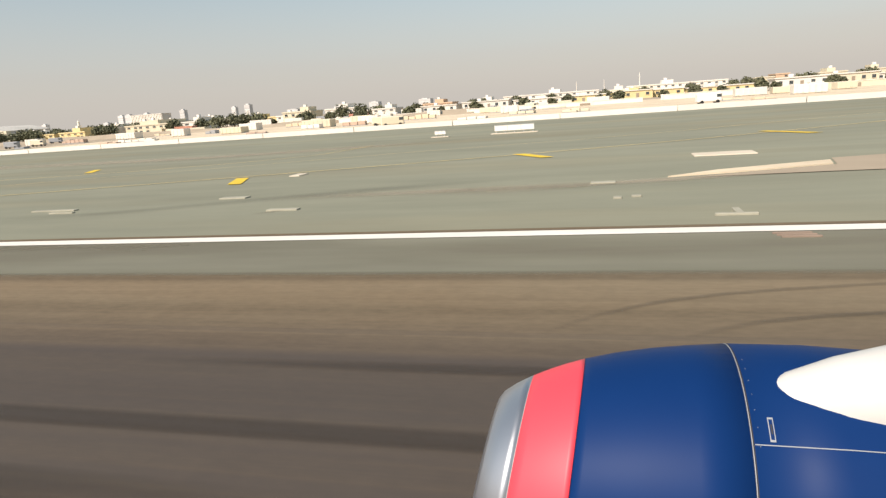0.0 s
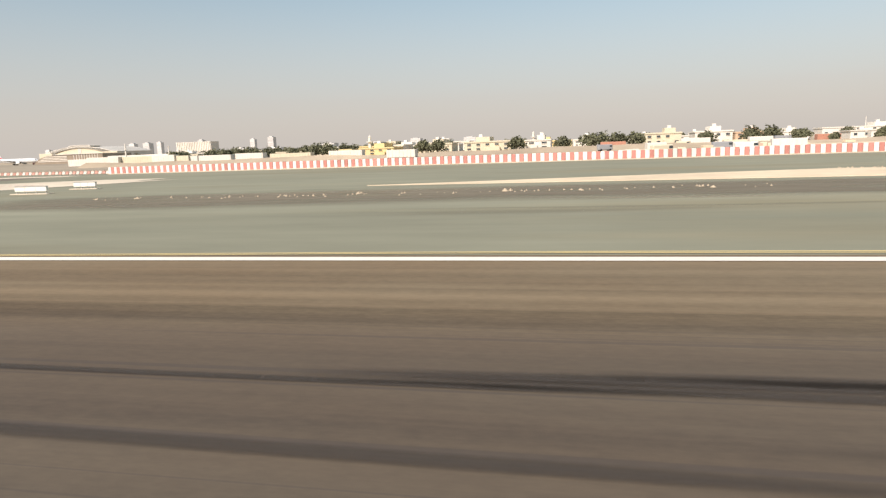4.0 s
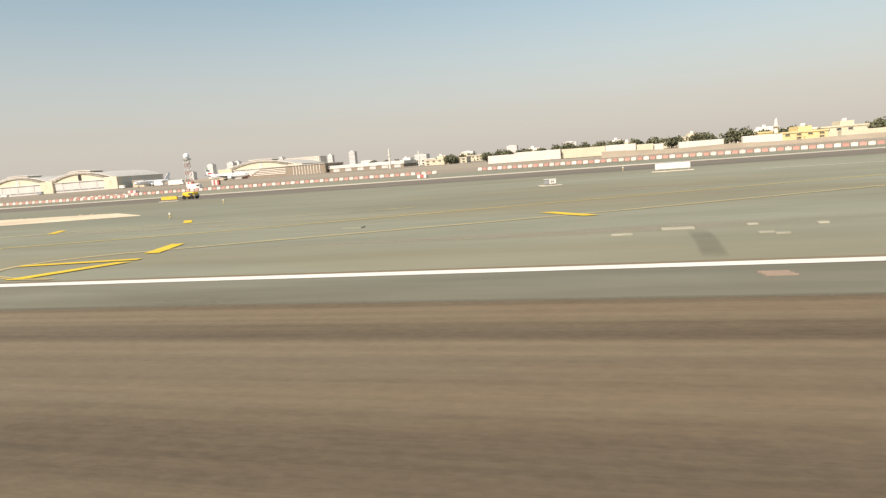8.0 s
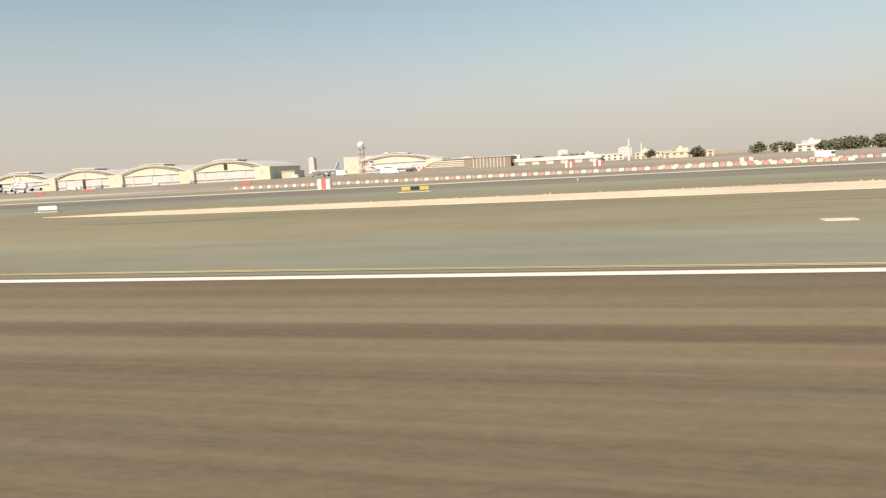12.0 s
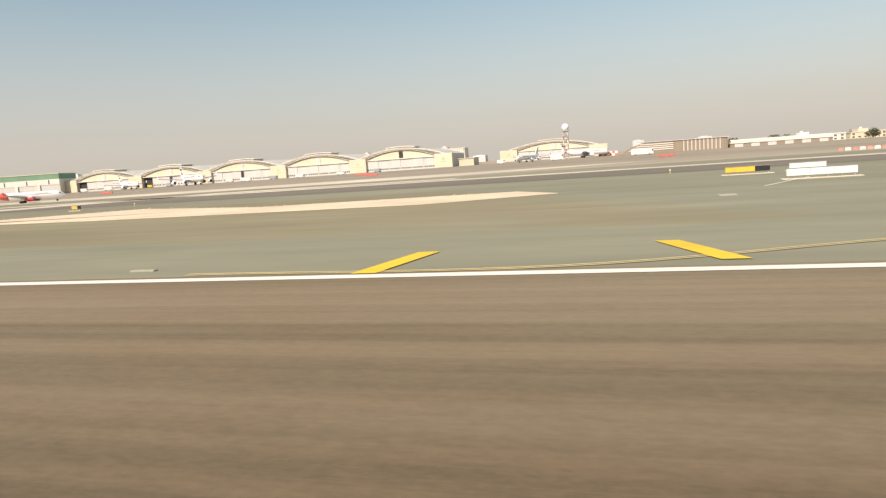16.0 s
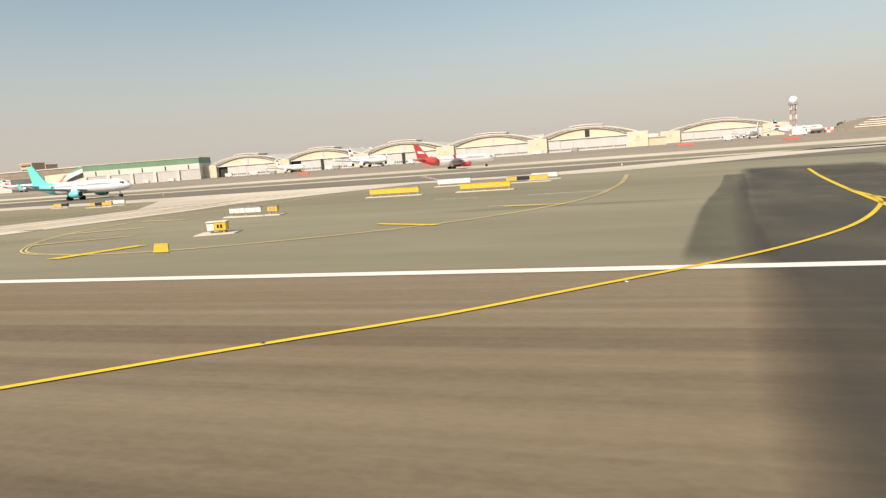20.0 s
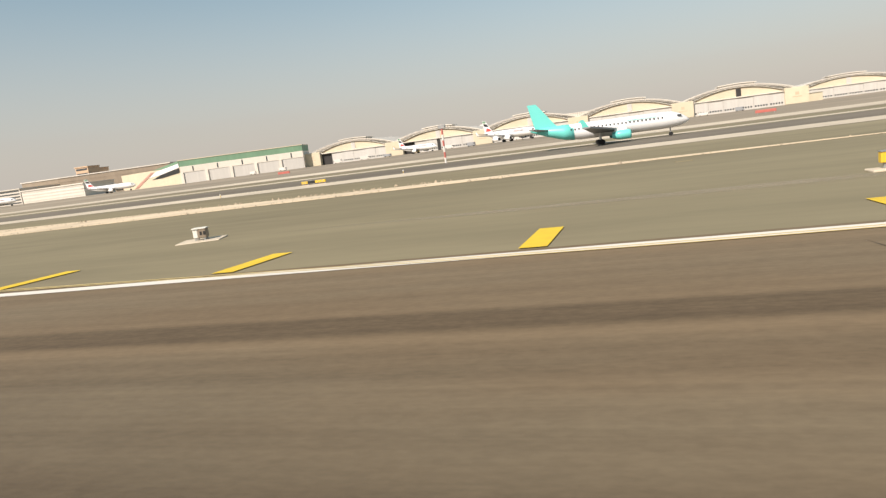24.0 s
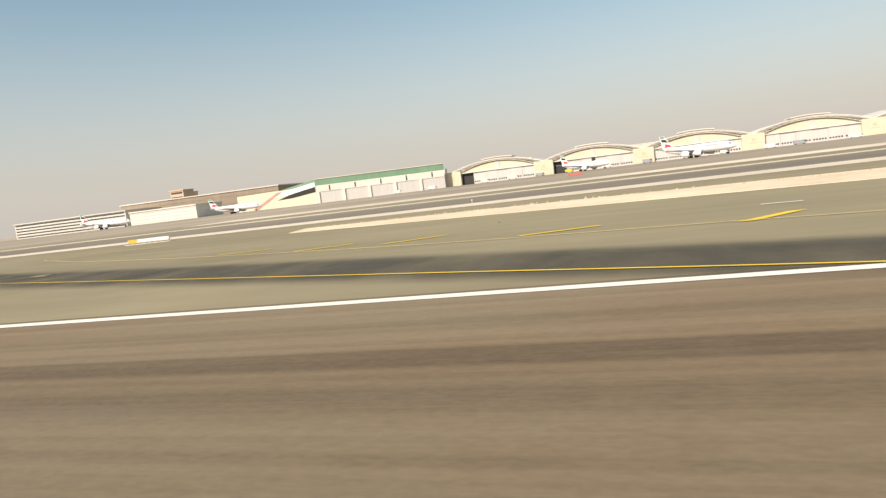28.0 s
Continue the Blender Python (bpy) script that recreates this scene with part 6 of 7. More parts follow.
proto = [tree(3, 3.9, 2.7), tree(4, 4.5, 3.4), tree(8, 3.4, 3.2), tree(9, 5.0, 3.6)]
first = [True] * 4
tr = random.Random(21)


def plant(x, y, k=None, turn=None):
    k = tr.randrange(4) if k is None else k
    m = pose(x, y, ground_z(y), 0, 0, tr.uniform(0, 360))
    if first[k]:
        proto[k].matrix_basis = m
        first[k] = False
    else:
        copy_thing(proto[k], m)


for x, k in ((-306.0, 3), (-300.4, 3), (-293.2, 3), (-181.2, 0), (-173.9, 0), (-168.4, 2), (-120.7, 1), (-110.1, 1), (-106.5, 2), (-90.7, 0), (-85.3, 2), (-61.3, 0), (-57.5, 2), (48.6, 0), (52.8, 1), (57.0, 0), (72.7, 0), (75.9, 1), (94.8, 1), (99.0, 1), (-3.8, 2), (12.9, 2), (31.8, 2), (-26.3, 2), (-42.1, 2)):
    plant(x, 296 + tr.uniform(-4, 4), k)
for x, k in ((-244.9, 3), (-240.3, 3), (-203.5, 1), (-198.0, 1), (-170.6, 1), (-146.0, 1), (-141.7, 3), (-136.4, 1), (-130.2, 1), (-95.1, 3), (-88.7, 3), (-285.6, 0), (-280.0, 0), (-274.4, 0), (-154.5, 2), (-108.7, 2)):
    plant(x, 224 + tr.uniform(-3, 3), k)
for k in range(26):
    plant(tr.uniform(-335, -195), 242 + tr.uniform(4, 60))
for k in range(16):
    plant(tr.uniform(-368, -232), 310 + tr.uniform(-8, 20))
for k in range(14):
    plant(tr.uniform(-500, -372), 395 + tr.uniform(0, 40), 3)
for k in range(10):
    plant(tr.uniform(110, 190), 300 + tr.uniform(-10, 20))

# far skyline
sk = random.Random(2)


def far_tower(x, y, w, h):
    t = thing("far_tower", "pale hazy high-rise on the skyline", "tower block", pose(x, y, 0), group="skyline towers")
    part("shaft", a_box(0, w, 0, w, 0, h), M_HAZE, t)
    part("top", a_box(w * 0.2, w * 0.7, w * 0.2, w * 0.8, h, h * 1.06), M_HAZE, t)
    for k in range(5):
        part("window_band", a_box(0.5, w - 0.5, -0.3, 0, h * (0.2 + 0.15 * k), h * (0.26 + 0.15 * k)), M_HAZE, t)


for k in range(15):
    far_tower(-2300 + 97 * k + sk.uniform(-20, 20), 1500 + sk.uniform(-120, 200), sk.uniform(10, 20), sk.uniform(20, 42))
for k in range(6):
    far_tower(-900 + 105 * k + sk.uniform(-12, 12), 1300 + sk.uniform(-60, 100), sk.uniform(14, 26), sk.uniform(10, 20))


# ---- parked and taxiing aircraft ----
def lathe(bm, prof, axis_pts=24, m=None):
    """Turn (position, radius, drop) stations along x into a closed skin."""
    rings = []
    for x, r, dz in prof:
        rings.append([bm.verts.new((x, r * cos(2 * pi * k / axis_pts), dz + r * sin(2 * pi * k / axis_pts))) for k in range(axis_pts)])
    for a, b in zip(rings, rings[1:]):
        for k in range(axis_pts):
            bm.faces.new((a[k], b[k], b[(k + 1) % axis_pts], a[(k + 1) % axis_pts]))
    bm.faces.new(rings[0])
    bm.faces.new(rings[-1][::-1])
    bmesh.ops.recalc_face_normals(bm, faces=bm.faces)
    return bm


def blade(bm, pts, thick, axis):
    """A thin tapered wing or fin from an outline; axis is the thin direction."""
    f = bm.faces.new([bm.verts.new(p) for p in pts])
    r = bmesh.ops.extrude_face_region(bm, geom=[f])
    for v in r["geom"]:
        if isinstance(v, bmesh.types.BMVert):
            v.co += Vector(axis) * thick
    bmesh.ops.recalc_face_normals(bm, faces=bm.faces)
    return bm


def airliner(m, L, fin, belly, engine, label, fin_marks=(), four=False):
    """A jet airliner with its nose towards +x, standing on its wheels. L is its length."""
    t = thing("airliner", label, "aircraft", m, group="airliners on the airfield")
    s = L / 19.0
    r, zc = 1.03 * s, 1.95 * s
    prof = [(9.5, 0.05, -0.25), (9.2, 0.32, -0.2), (8.5, 0.72, -0.1), (7.5, 0.96, 0), (6.4, 1.03, 0), (-3.5, 1.03, 0), (-5.5, 0.9, 0.12), (-7.5, 0.58, 0.4), (-9.0, 0.26, 0.66), (-9.5, 0.12, 0.75)]
    bm = lathe(bmesh.new(), [(x * s, rr * s, zc + dz * s) for x, rr, dz in prof])
    body = part("fuselage", bm, M_PLANE, t, smooth=True)
    if belly is not M_PLANE:
        bm = lathe(bmesh.new(), [(-4.2 * s, 1.0 * s, zc), (-5.5 * s, 0.93 * s, zc + 0.12 * s), (-7.5 * s, 0.6 * s, zc + 0.4 * s), (-9.1 * s, 0.26 * s, zc + 0.67 * s), (-9.6 * s, 0.1 * s, zc + 0.75 * s)])
        part("tail_cone", bm, belly, t, "painted tail cone", True)
    for sy in (-1, 1):
        for k in range(24):
            x = (6.2 - 0.47 * k) * s
            part("cabin_window", a_box(x, x + 0.16 * s, sy * 0.98 * s, sy * 1.045 * s, zc + 0.22 * s, zc + 0.44 * s), M_GLASS, body)
        part("cockpit_window", a_box(8.05 * s, 8.5 * s, sy * 0.45 * s, sy * 0.84 * s, zc + 0.28 * s, zc + 0.5 * s), M_GLASS, body)
        bm = blade(bmesh.new(), [(2.0 * s, sy * 0.9 * s, zc - 0.55 * s), (-1.9 * s, sy * 0.9 * s, zc - 0.5 * s), (-3.2 * s, sy * 8.4 * s, zc + 0.25 * s), (-2.4 * s, sy * 8.4 * s, zc + 0.25 * s)], 0.2 * s, (0, 0, 1))
        wing = part("wing", bm, M_BELLY, t)
        bm = blade(bmesh.new(), [(-2.5 * s, sy * 8.38 * s, zc + 0.3 * s), (-3.25 * s, sy * 8.38 * s, zc + 0.3 * s), (-3.5 * s, sy * 8.55 * s, zc + 1.25 * s), (-3.1 * s, sy * 8.55 * s, zc + 1.25 * s)], 0.08 * s, (0, 1, 0))
        part("winglet", bm, fin, wing)
        bm = blade(bmesh.new(), [(-7.2 * s, sy * 0.4 * s, zc + 0.55 * s), (-8.9 * s, sy * 0.4 * s, zc + 0.6 * s), (-9.6 * s, sy * 3.0 * s, zc + 0.85 * s), (-9.0 * s, sy * 3.0 * s, zc + 0.85 * s)], 0.12 * s, (0, 0, 1))
        part("tailplane", bm, M_BELLY, t)
        for yy, xx in (((2.9, 1.7),) if not four else ((2.7, 1.9), (5.2, 0.4))):
            bm = lathe(bmesh.new(), [(x * s, rr * s, zc - 1.0 * s) for x, rr in ((xx + 0.7, 0.46), (xx + 0.5, 0.56), (xx - 0.6, 0.56), (xx - 1.5, 0.34))], 16)
            bmesh.ops.translate(bm, verts=bm.verts, vec=(0, sy * yy * s, 0))
            eng = part("engine", bm, engine, t, smooth=True)
            bm = lathe(bmesh.new(), [((xx + 0.72) * s, 0.4 * s, zc - 1.0 * s), ((xx + 0.66) * s, 0.4 * s, zc - 1.0 * s)], 16)
            bmesh.ops.translate(bm, verts=bm.verts, vec=(0, sy * yy * s, 0))
            part("intake", bm, M_SHADE, eng)
            part("pylon", a_box((xx - 1.2) * s, (xx + 0.2) * s, (sy * yy - 0.06) * s, (sy * yy + 0.06) * s, zc - 0.6 * s, zc - 0.2 * s), M_PLANE, eng)
        for dx in (0, -0.6):
            bm = bmesh.new()
            rod(bm, ((-0.9 + dx * 0.75) * s, sy * 1.15 * s, 0.32 * s), ((-0.9 + dx * 0.75) * s, sy * 1.5 * s, 0.32 * s), 0.32 * s, n=14)
            part("wheel", bm, M_TYRE, t)
        bm = bmesh.new()
        rod(bm, (-1.1 * s, sy * 1.3 * s, 0.3 * s), (-1.0 * s, sy * 1.25 * s, zc - 0.5 * s), 0.1 * s)
        part("gear_leg", bm, M_STEEL, t)
    for sy in (-0.18, 0.18):
        bm = bmesh.new()
        rod(bm, (7.3 * s, (sy - 0.06) * s, 0.24 * s), (7.3 * s, (sy + 0.06) * s, 0.24 * s), 0.24 * s, n=12)
        part("wheel", bm, M_TYRE, t)
    bm = bmesh.new()
    rod(bm, (7.3 * s, 0, 0.24 * s), (7.2 * s, 0, zc - 0.7 * s), 0.08 * s)
    part("gear_leg", bm, M_STEEL, t)
    bm = blade(bmesh.new(), [(-5.6 * s, -0.09 * s, zc + 0.75 * s), (-6.4 * s, -0.09 * s, zc + 1.15 * s), (-8.6 * s, -0.09 * s, zc + 4.0 * s), (-9.7 * s, -0.09 * s, zc + 4.0 * s), (-9.0 * s, -0.09 * s, zc + 0.9 * s)], 0.18 * s, (0, 1, 0))
    f = part("fin", bm, fin, t, "painted tail fin")
    for mk, pts in fin_marks:
        for side in (-0.1, 0.09):
            bm = blade(bmesh.new(), [(x * s, side * s, zc + z * s) for x, z in pts], 0.012 * s, (0, 1, 0))
            part("fin_stripe", bm, mk, f)
    for sy in (-1, 1):
        bm = a_box(2.2 * s, 5.6 * s, sy * 1.035 * s, sy * 1.05 * s, zc + 0.52 * s, zc + 0.6 * s)
        part("title_bar", bm, fin if fin is not M_PLANE else M_PRED, body)
    return t


airliner(pose(-692.5, 81.0, 0.03, 0, 0, 4), 18.6, M_TEAL, M_TEAL, M_TEAL, "white airliner with teal fin, tail cone and engines")
airliner(pose(-640.5, 117.0, 0.03, 0, 0, 34), 15.8, M_PRED, M_PRED, M_PRED, "white airliner with red fin and red engines", ((M_PLANE, [(-7.2, 1.9), (-7.7, 2.4), (-8.9, 2.6), (-8.8, 2.0)]),))
FLAG = ((M_PRED, [(-6.5, 1.2), (-7.0, 1.75), (-8.2, 2.1), (-8.6, 1.2)]), (M_SIGN_K, [(-7.4, 2.35), (-8.0, 3.1), (-9.3, 3.3), (-9.15, 2.6)]), (M_GREEN, [(-8.2, 3.4), (-8.6, 3.95), (-9.6, 3.95), (-9.45, 3.4)]))
airliner(pose(-743.0, 316.0, 0.03, 0, 0, -35), 37.0, M_PLANE, M_PLANE, M_PLANE, "large white four-engined airliner with a striped tail fin by the hangars", FLAG, True)
airliner(pose(-794.0, 325.0, 0.03, 0, 0, -28), 27.9, M_PLANE, M_PLANE, M_PLANE, "white airliner with a striped tail fin by the hangars", FLAG)
airliner(pose(-554.4, 336.5, 0.03, 0, 0, 250), 24.2, M_PLANE, M_PLANE, M_PLANE, "white airliner facing out before the detached hangar", (), True)
airliner(pose(-1009.3, 344.3, 0.03, 0, 0, 12), 33.5, M_PLANE, M_PLANE, M_PLANE, "white airliner with a striped tail fin by the terminal", FLAG)
airliner(pose(-1117.3, 350.6, 0.03, 0, 0, 8), 37.2, M_PLANE, M_PLANE, M_PLANE, "large white airliner with a striped tail fin at the terminal", FLAG, True)
airliner(pose(-526.9, 374.7, 0.03, 0, 0, 18), 27.9, M_PLANE, M_PLANE, M_PLANE, "white airliner with a striped tail fin behind the tower", FLAG)


# ---- vehicles and clutter ----
def material_stack(x, y, w, h, mat, label, turn):
    t = thing("material_stack", label, "stack", pose(x, y, 0, 0, 0, turn), group="stacks in the works yard")
    part("pallet", a_box(-w / 2, w / 2, -0.7, 0.7, -0.35, 0.12), M_BELLY, t)
    n = max(1, int(w / 1.2))
    for k in range(n):
        x0 = -w / 2 + k * w / n
        part("block", a_box(x0, x0 + w / n - 0.12, -0.65, 0.65, 0.12, h * yr.uniform(0.6, 1.0), 0.04), mat, t)


def van(x, y, mat, label, turn=0, L=3.0, h=1.4):
    t = thing("service_van", label, "vehicle", pose(x, y, 0.03, 0, 0, turn), group="service vehicles")
    body = part("body", a_box(-L / 2, L / 2, -0.55, 0.55, 0.25, h, 0.12), mat, t)
    part("windscreen", a_box(L / 2 - 0.7, L / 2 - 0.1, -0.57, 0.57, h * 0.6, h * 0.88), M_GLASS, body)
    part("bumper", a_box(L / 2, L / 2 + 0.1, -0.5, 0.5, 0.3, 0.5), M_BELLY, body)
    for sx in (-0.32, 0.32):
        for sy in (-0.5, 0.5):
            bm = bmesh.new()
            rod(bm, (sx * L, sy - 0.1, 0.25), (sx * L, sy + 0.1, 0.25), 0.25, n=12)
            part("wheel", bm, M_TYRE, t)


van(-332.6, 68.2, M_SIGN_Y, "yellow airfield truck on the taxiway", 0, 1.7, 0.85)
van(-367.7, 118.0, M_WHITE, "white airfield van behind the barriers", 0)
van(-566.6, 324.8, M_WHITE, "white service van on the apron", 0, 4, 2)
van(-538.1, 321.5, M_WHITE, "white catering truck on the apron", 0, 6, 3)
van(-499.2, 285.7, M_WHITE, "white fuel truck on the apron", 0, 9, 2.6)
for k in range(16):
    van(-640 - 18 * k + tr.uniform(-5, 5), 330 + tr.uniform(-10, 30), tr.choice((M_WHITE, M_WHITE, M_BELLY, M_SIGN_Y)), tr.choice(("white service van on the apron", "service truck parked by the hangars")), tr.uniform(-20, 20), tr.uniform(3, 6), tr.uniform(1.3, 2.4))
for k in range(26):
    van(-130 + 7.5 * k, 225 + tr.uniform(-6, 16), tr.choice((M_WHITE, M_BELLY, M_WHITE, M_CREAM)), "parked car beyond the perimeter wall", tr.uniform(-20, 20), 2.4, 1.0)


yr = random.Random(53)
for k in range(74):
    x, y = yr.uniform(-150, 60), yr.choice((yr.uniform(84, 110), yr.uniform(110, 165)))
    q = yr.random()
    if q < 0.72:
        m, lb = yr.choice(((M_WALLW, "stack of pale building blocks in the works yard"), (M_CREAM, "stack of cream building blocks in the works yard"), (M_STACK, "stack of reddish blocks in the works yard"), (M_SAND, "heap of sandy rubble blocks in the works yard"), (M_BELLY, "stack of grey pipes and boards in the works yard")))
        material_stack(x, y, yr.uniform(2.0, 7), yr.uniform(0.4, 1.05), m, lb, yr.uniform(-12, 12))
    elif q < 0.86:
        van(x, y, yr.choice((M_WHITE, M_CREAM, M_BELLY)), "pale van parked in the works yard", yr.uniform(-25, 25), 3.2, 1.4)
    else:
        container(x, y + 25, yr.uniform(3, 6), yr.uniform(1.2, 1.6), yr.choice((M_WALLW, M_CREAM)), "pale site cabin in the works yard", yr.uniform(-8, 8))


def red_board(x, y, w):
    t = thing("red_sign_board", "low red mandatory sign board on the apron", "sign", pose(x, y, 0), group="red sign boards")
    w *= 0.62
    part("panel", a_box(-w / 2, w / 2, -0.12, 0.12, 0.3, 0.95, 0.03), M_RED, t)
    for k in range(3):
        part("leg", a_box(-w * 0.4 + k * w * 0.4 - 0.05, -w * 0.4 + k * w * 0.4 + 0.05, -0.05, 0.05, 0, 0.3), M_STEEL, t)
    for k in range(4):
        part("letter_bar", a_box(-w * 0.36 + k * w * 0.2, -w * 0.26 + k * w * 0.2, -0.135, -0.122, 0.5, 0.75), M_RED, t)


for x, y, w in ((-659.4, 161.6, 7), (-701.9, 170.7, 6), (-573.9, 164.2, 6), (-498.0, 157.2, 6), (-784.2, 165.2, 6), (-593.5, 205.1, 8)):
    red_board(x, y, w)
t = thing("checkered_shelter", "red and white checkered equipment shelter", "shelter", pose(-520.0, 380.0, 0))
for i in range(7):
    for j in range(2):
        part("panel", a_box(i * 1.5, i * 1.5 + 1.48, 0, 3, j * 1.3, j * 1.3 + 1.28), M_WHITE if (i + j) % 2 else M_RED, t)
t = thing("parts_stack", "row of white containers on the apron", "containers", pose(-506.0, 378.0, 0))
for i in range(9):
    part("crate", a_box(i * 3.2, i * 3.2 + 2.9, 0, 3, 0, 1.3 + 0.5 * (i % 3), 0.05), M_WHITE, t)
# lighting and camera pole by the taxiway
for x, y, hh in ((-714.0, 83.3, 4.6),):
    t = thing("camera_pole", "red and white striped equipment pole", "pole", pose(x, y, 0), group="equipment poles")
    for k in range(6):
        bm = bmesh.new()
        rod(bm, (0, 0, hh * k / 6), (0, 0, hh * (k + 1) / 6), 0.14)
        part("band", bm, M_RED if k % 2 else M_WHITE, t)
    part("head", a_box(-0.5, 0.5, -0.2, 0.2, hh, hh + 0.5, 0.05), M_STEEL, t)


# ---- jet engine nacelle ----
def nacelle():
    """A short-cowled turbofan nacelle, intake towards -x, with a pylon fairing on top."""
    t = thing("engine_nacelle", "blue jet engine nacelle with coral-red band and bare metal lip", "engine", pose(0, 2.42, 0, 0, 0, 0))
    zc, r = 0.562, 0.558

    def shell(name, prof, mat, label, parent=t):
        bm = lathe(bmesh.new(), [(x, rr, zc) for x, rr in prof], 64)
        for v in bm.verts:
            v.co.x += 0.22 * (v.co.z - zc) * max(0.0, 0.42 - v.co.x) / 0.93
        return part(name, bm, mat, parent, label, True)

    shell("lip", [(-0.42, 0.26), (-0.52, 0.28), (-0.545, 0.31), (-0.53, 0.335), (-0.48, 0.37), (-0.445, 0.388), (-0.412, 0.404)], M_LIP, "bare metal intake lip")
    shell("band", [(-0.410, 0.405), (-0.37, 0.422), (-0.328, 0.438), (-0.27, 0.458), (-0.21, 0.475), (-0.186, 0.481)], M_BAND, "coral-red band round the cowl")
    cowl = shell("fan_cowl", [(-0.184, 0.482), (-0.148, 0.49), (-0.05, 0.51), (0.1, 0.532), (0.25, 0.546), (0.42, r)], M_BLUE, "glossy dark blue fan cowl")
    aft = shell("reverser_cowl", [(0.428, r), (0.7, r), (1.0, 0.54), (1.35, 0.50), (1.7, 0.42)], M_BLUE, "glossy dark blue reverser cowl")
    shell("seam", [(0.4215, r - 0.004), (0.4235, r + 0.0008), (0.4255, r - 0.004)], M_BELLY, "", cowl)
    shell("seam", [(0.4265, r - 0.004), (0.428, r + 0.0006), (0.4295, r - 0.004)], M_SHADE, "", cowl)
    shell("rivet_line", [(-0.414, 0.402), (-0.411, 0.4065), (-0.408, 0.403)], M_BELLY, "", cowl)
    shell("core", [(1.7, 0.30), (2.0, 0.24), (2.3, 0.12)], M_LIP, "bare metal exhaust")
    # pylon fairing
    bm = lathe(bmesh.new(), [(0.55, 0.01, 0), (0.60, 0.055, 0.005), (0.70, 0.105, 0.015), (0.85, 0.15, 0.03), (1.1, 0.19, 0.06), (1.6, 0.20, 0.18), (2.2, 0.16, 0.2)], 28)
    bmesh.ops.transform(bm, matrix=Matrix.Translation((-0.13, -0.16, zc + r - 0.125)) @ Matrix.Diagonal((1, 0.9, 1, 1)), verts=bm.verts)
    fairing = part("pylon_fairing", bm, M_FAIRING, t, "white pylon fairing", True)
    # latch and hinge seam on the near flank
    a = radians(150)
    for name, da, hw, lift, mat in (("latch", 0.075, 0.0085, 0.0012, M_BELLY), ("latch_well", 0.062, 0.0055, 0.0020, M_BLUE), ("latch_handle", 0.03, 0.0025, 0.0030, M_SHADE)):
        bm = bmesh.new()
        rows = []
        for k in range(7):
            b = radians(52) + da * (k / 3 - 1)
            rows.append([bm.verts.new((0.485 + sx * hw, -(r + lift) * cos(b), zc + (r + lift) * sin(b))) for sx in (-1, 1)])
        for p, q in zip(rows, rows[1:]):
            bm.faces.new((p[0], p[1], q[1], q[0]))
        part(name, bm, mat, aft)
    # small flush fasteners round the cowl joint
    for k in range(7):
        b = radians(46 + 6.5 * k)
        for x in (0.445,):
            bm = bmesh.new()
            d = Vector((0, -cos(b), sin(b)))
            c = Vector((x, 0, zc)) + d * r
            rod(bm, c - d * 0.002, c + d * 0.001, 0.0014, n=6)
            part("fastener", bm, M_BELLY, aft)
    part("fairing_vent", a_box(0.86, 0.89, -0.262, -0.25, zc + r - 0.07, zc + r + 0.02), M_BELLY, fairing)

    bm = bmesh.new()
    rows = []
    for x, rr in ((0.43, r), (0.7, r), (0.85, 0.551), (1.0, 0.54), (1.35, 0.50)):
        rows.append([bm.verts.new((x, -(rr + 0.001) * cos(b), zc + (rr + 0.001) * sin(b))) for b in (radians(46.4), radians(46.75))])
    for p, q in zip(rows, rows[1:]):
        bm.faces.new((p[0], p[1], q[1], q[0]))
    part("hinge_seam", bm, M_BELLY, aft)


nacelle()


# ---- thin white pavement lines by the crossings, holding marks, stones along the sand ----
def white_line(points, w=0.16):
    setting("white_line", ribbon(points, w, 0.034, step=0.8), M_WHITE_PAINT, "thin white painted line across the shoulder", "marking")


white_line([(-239.9, 31.1), (-233.0, 33.2), (-228.2, 34.8), (-222.3, 38.2)])
white_line([(-271.3, 49.9), (-262.0, 49.0), (-251.7, 48.3)], 0.2)
white_line([(-456.4, 41.5), (-452.3, 38.5), (-450.5, 37.4)])
white_line([(-474.7, 51.0), (-470.0, 48.8), (-466.0, 46.5)])
white_line([(-584.0, 41.3), (-580.3, 38.7)])
white_line([(-500.9, 36.6), (-498.5, 40.9), (-497.0, 43.5)])
white_line([(-614.5, 26.3), (-611.3, 25.7)], 0.12)
white_line([(-619.4, 34.2), (-616.7, 33.7)], 0.12)
white_line([(-613.9, 33.6), (-609.6, 33.5)], 0.12)
white_line([(-449.1, 23.7), (-448.0, 23.6)], 0.2)
white_line([(-764.2, 25.6), (-762.8, 25.4)], 0.3)


def holding_marks(a, b, n, mats=(0, 1), w=0.5):
    """A row of short red and white dashes across a taxiway mouth."""
    a, b = Vector((*a, 0)), Vector((*b, 0))
    d = b - a
    side = Vector((-d.y, d.x, 0)).normalized() * w / 2
    for k in range(n):
        p, q = a + d * (k / n), a + d * ((k + 0.6) / n)
        bm = flat([((p - side).x, (p - side).y), ((q - side).x, (q - side).y), ((q + side).x, (q + side).y), ((p + side).x, (p + side).y)], 0.037)
        setting("holding_mark", bm, M_WHITE_PAINT if k % 2 else M_RED, "short painted holding-position dash", "marking")


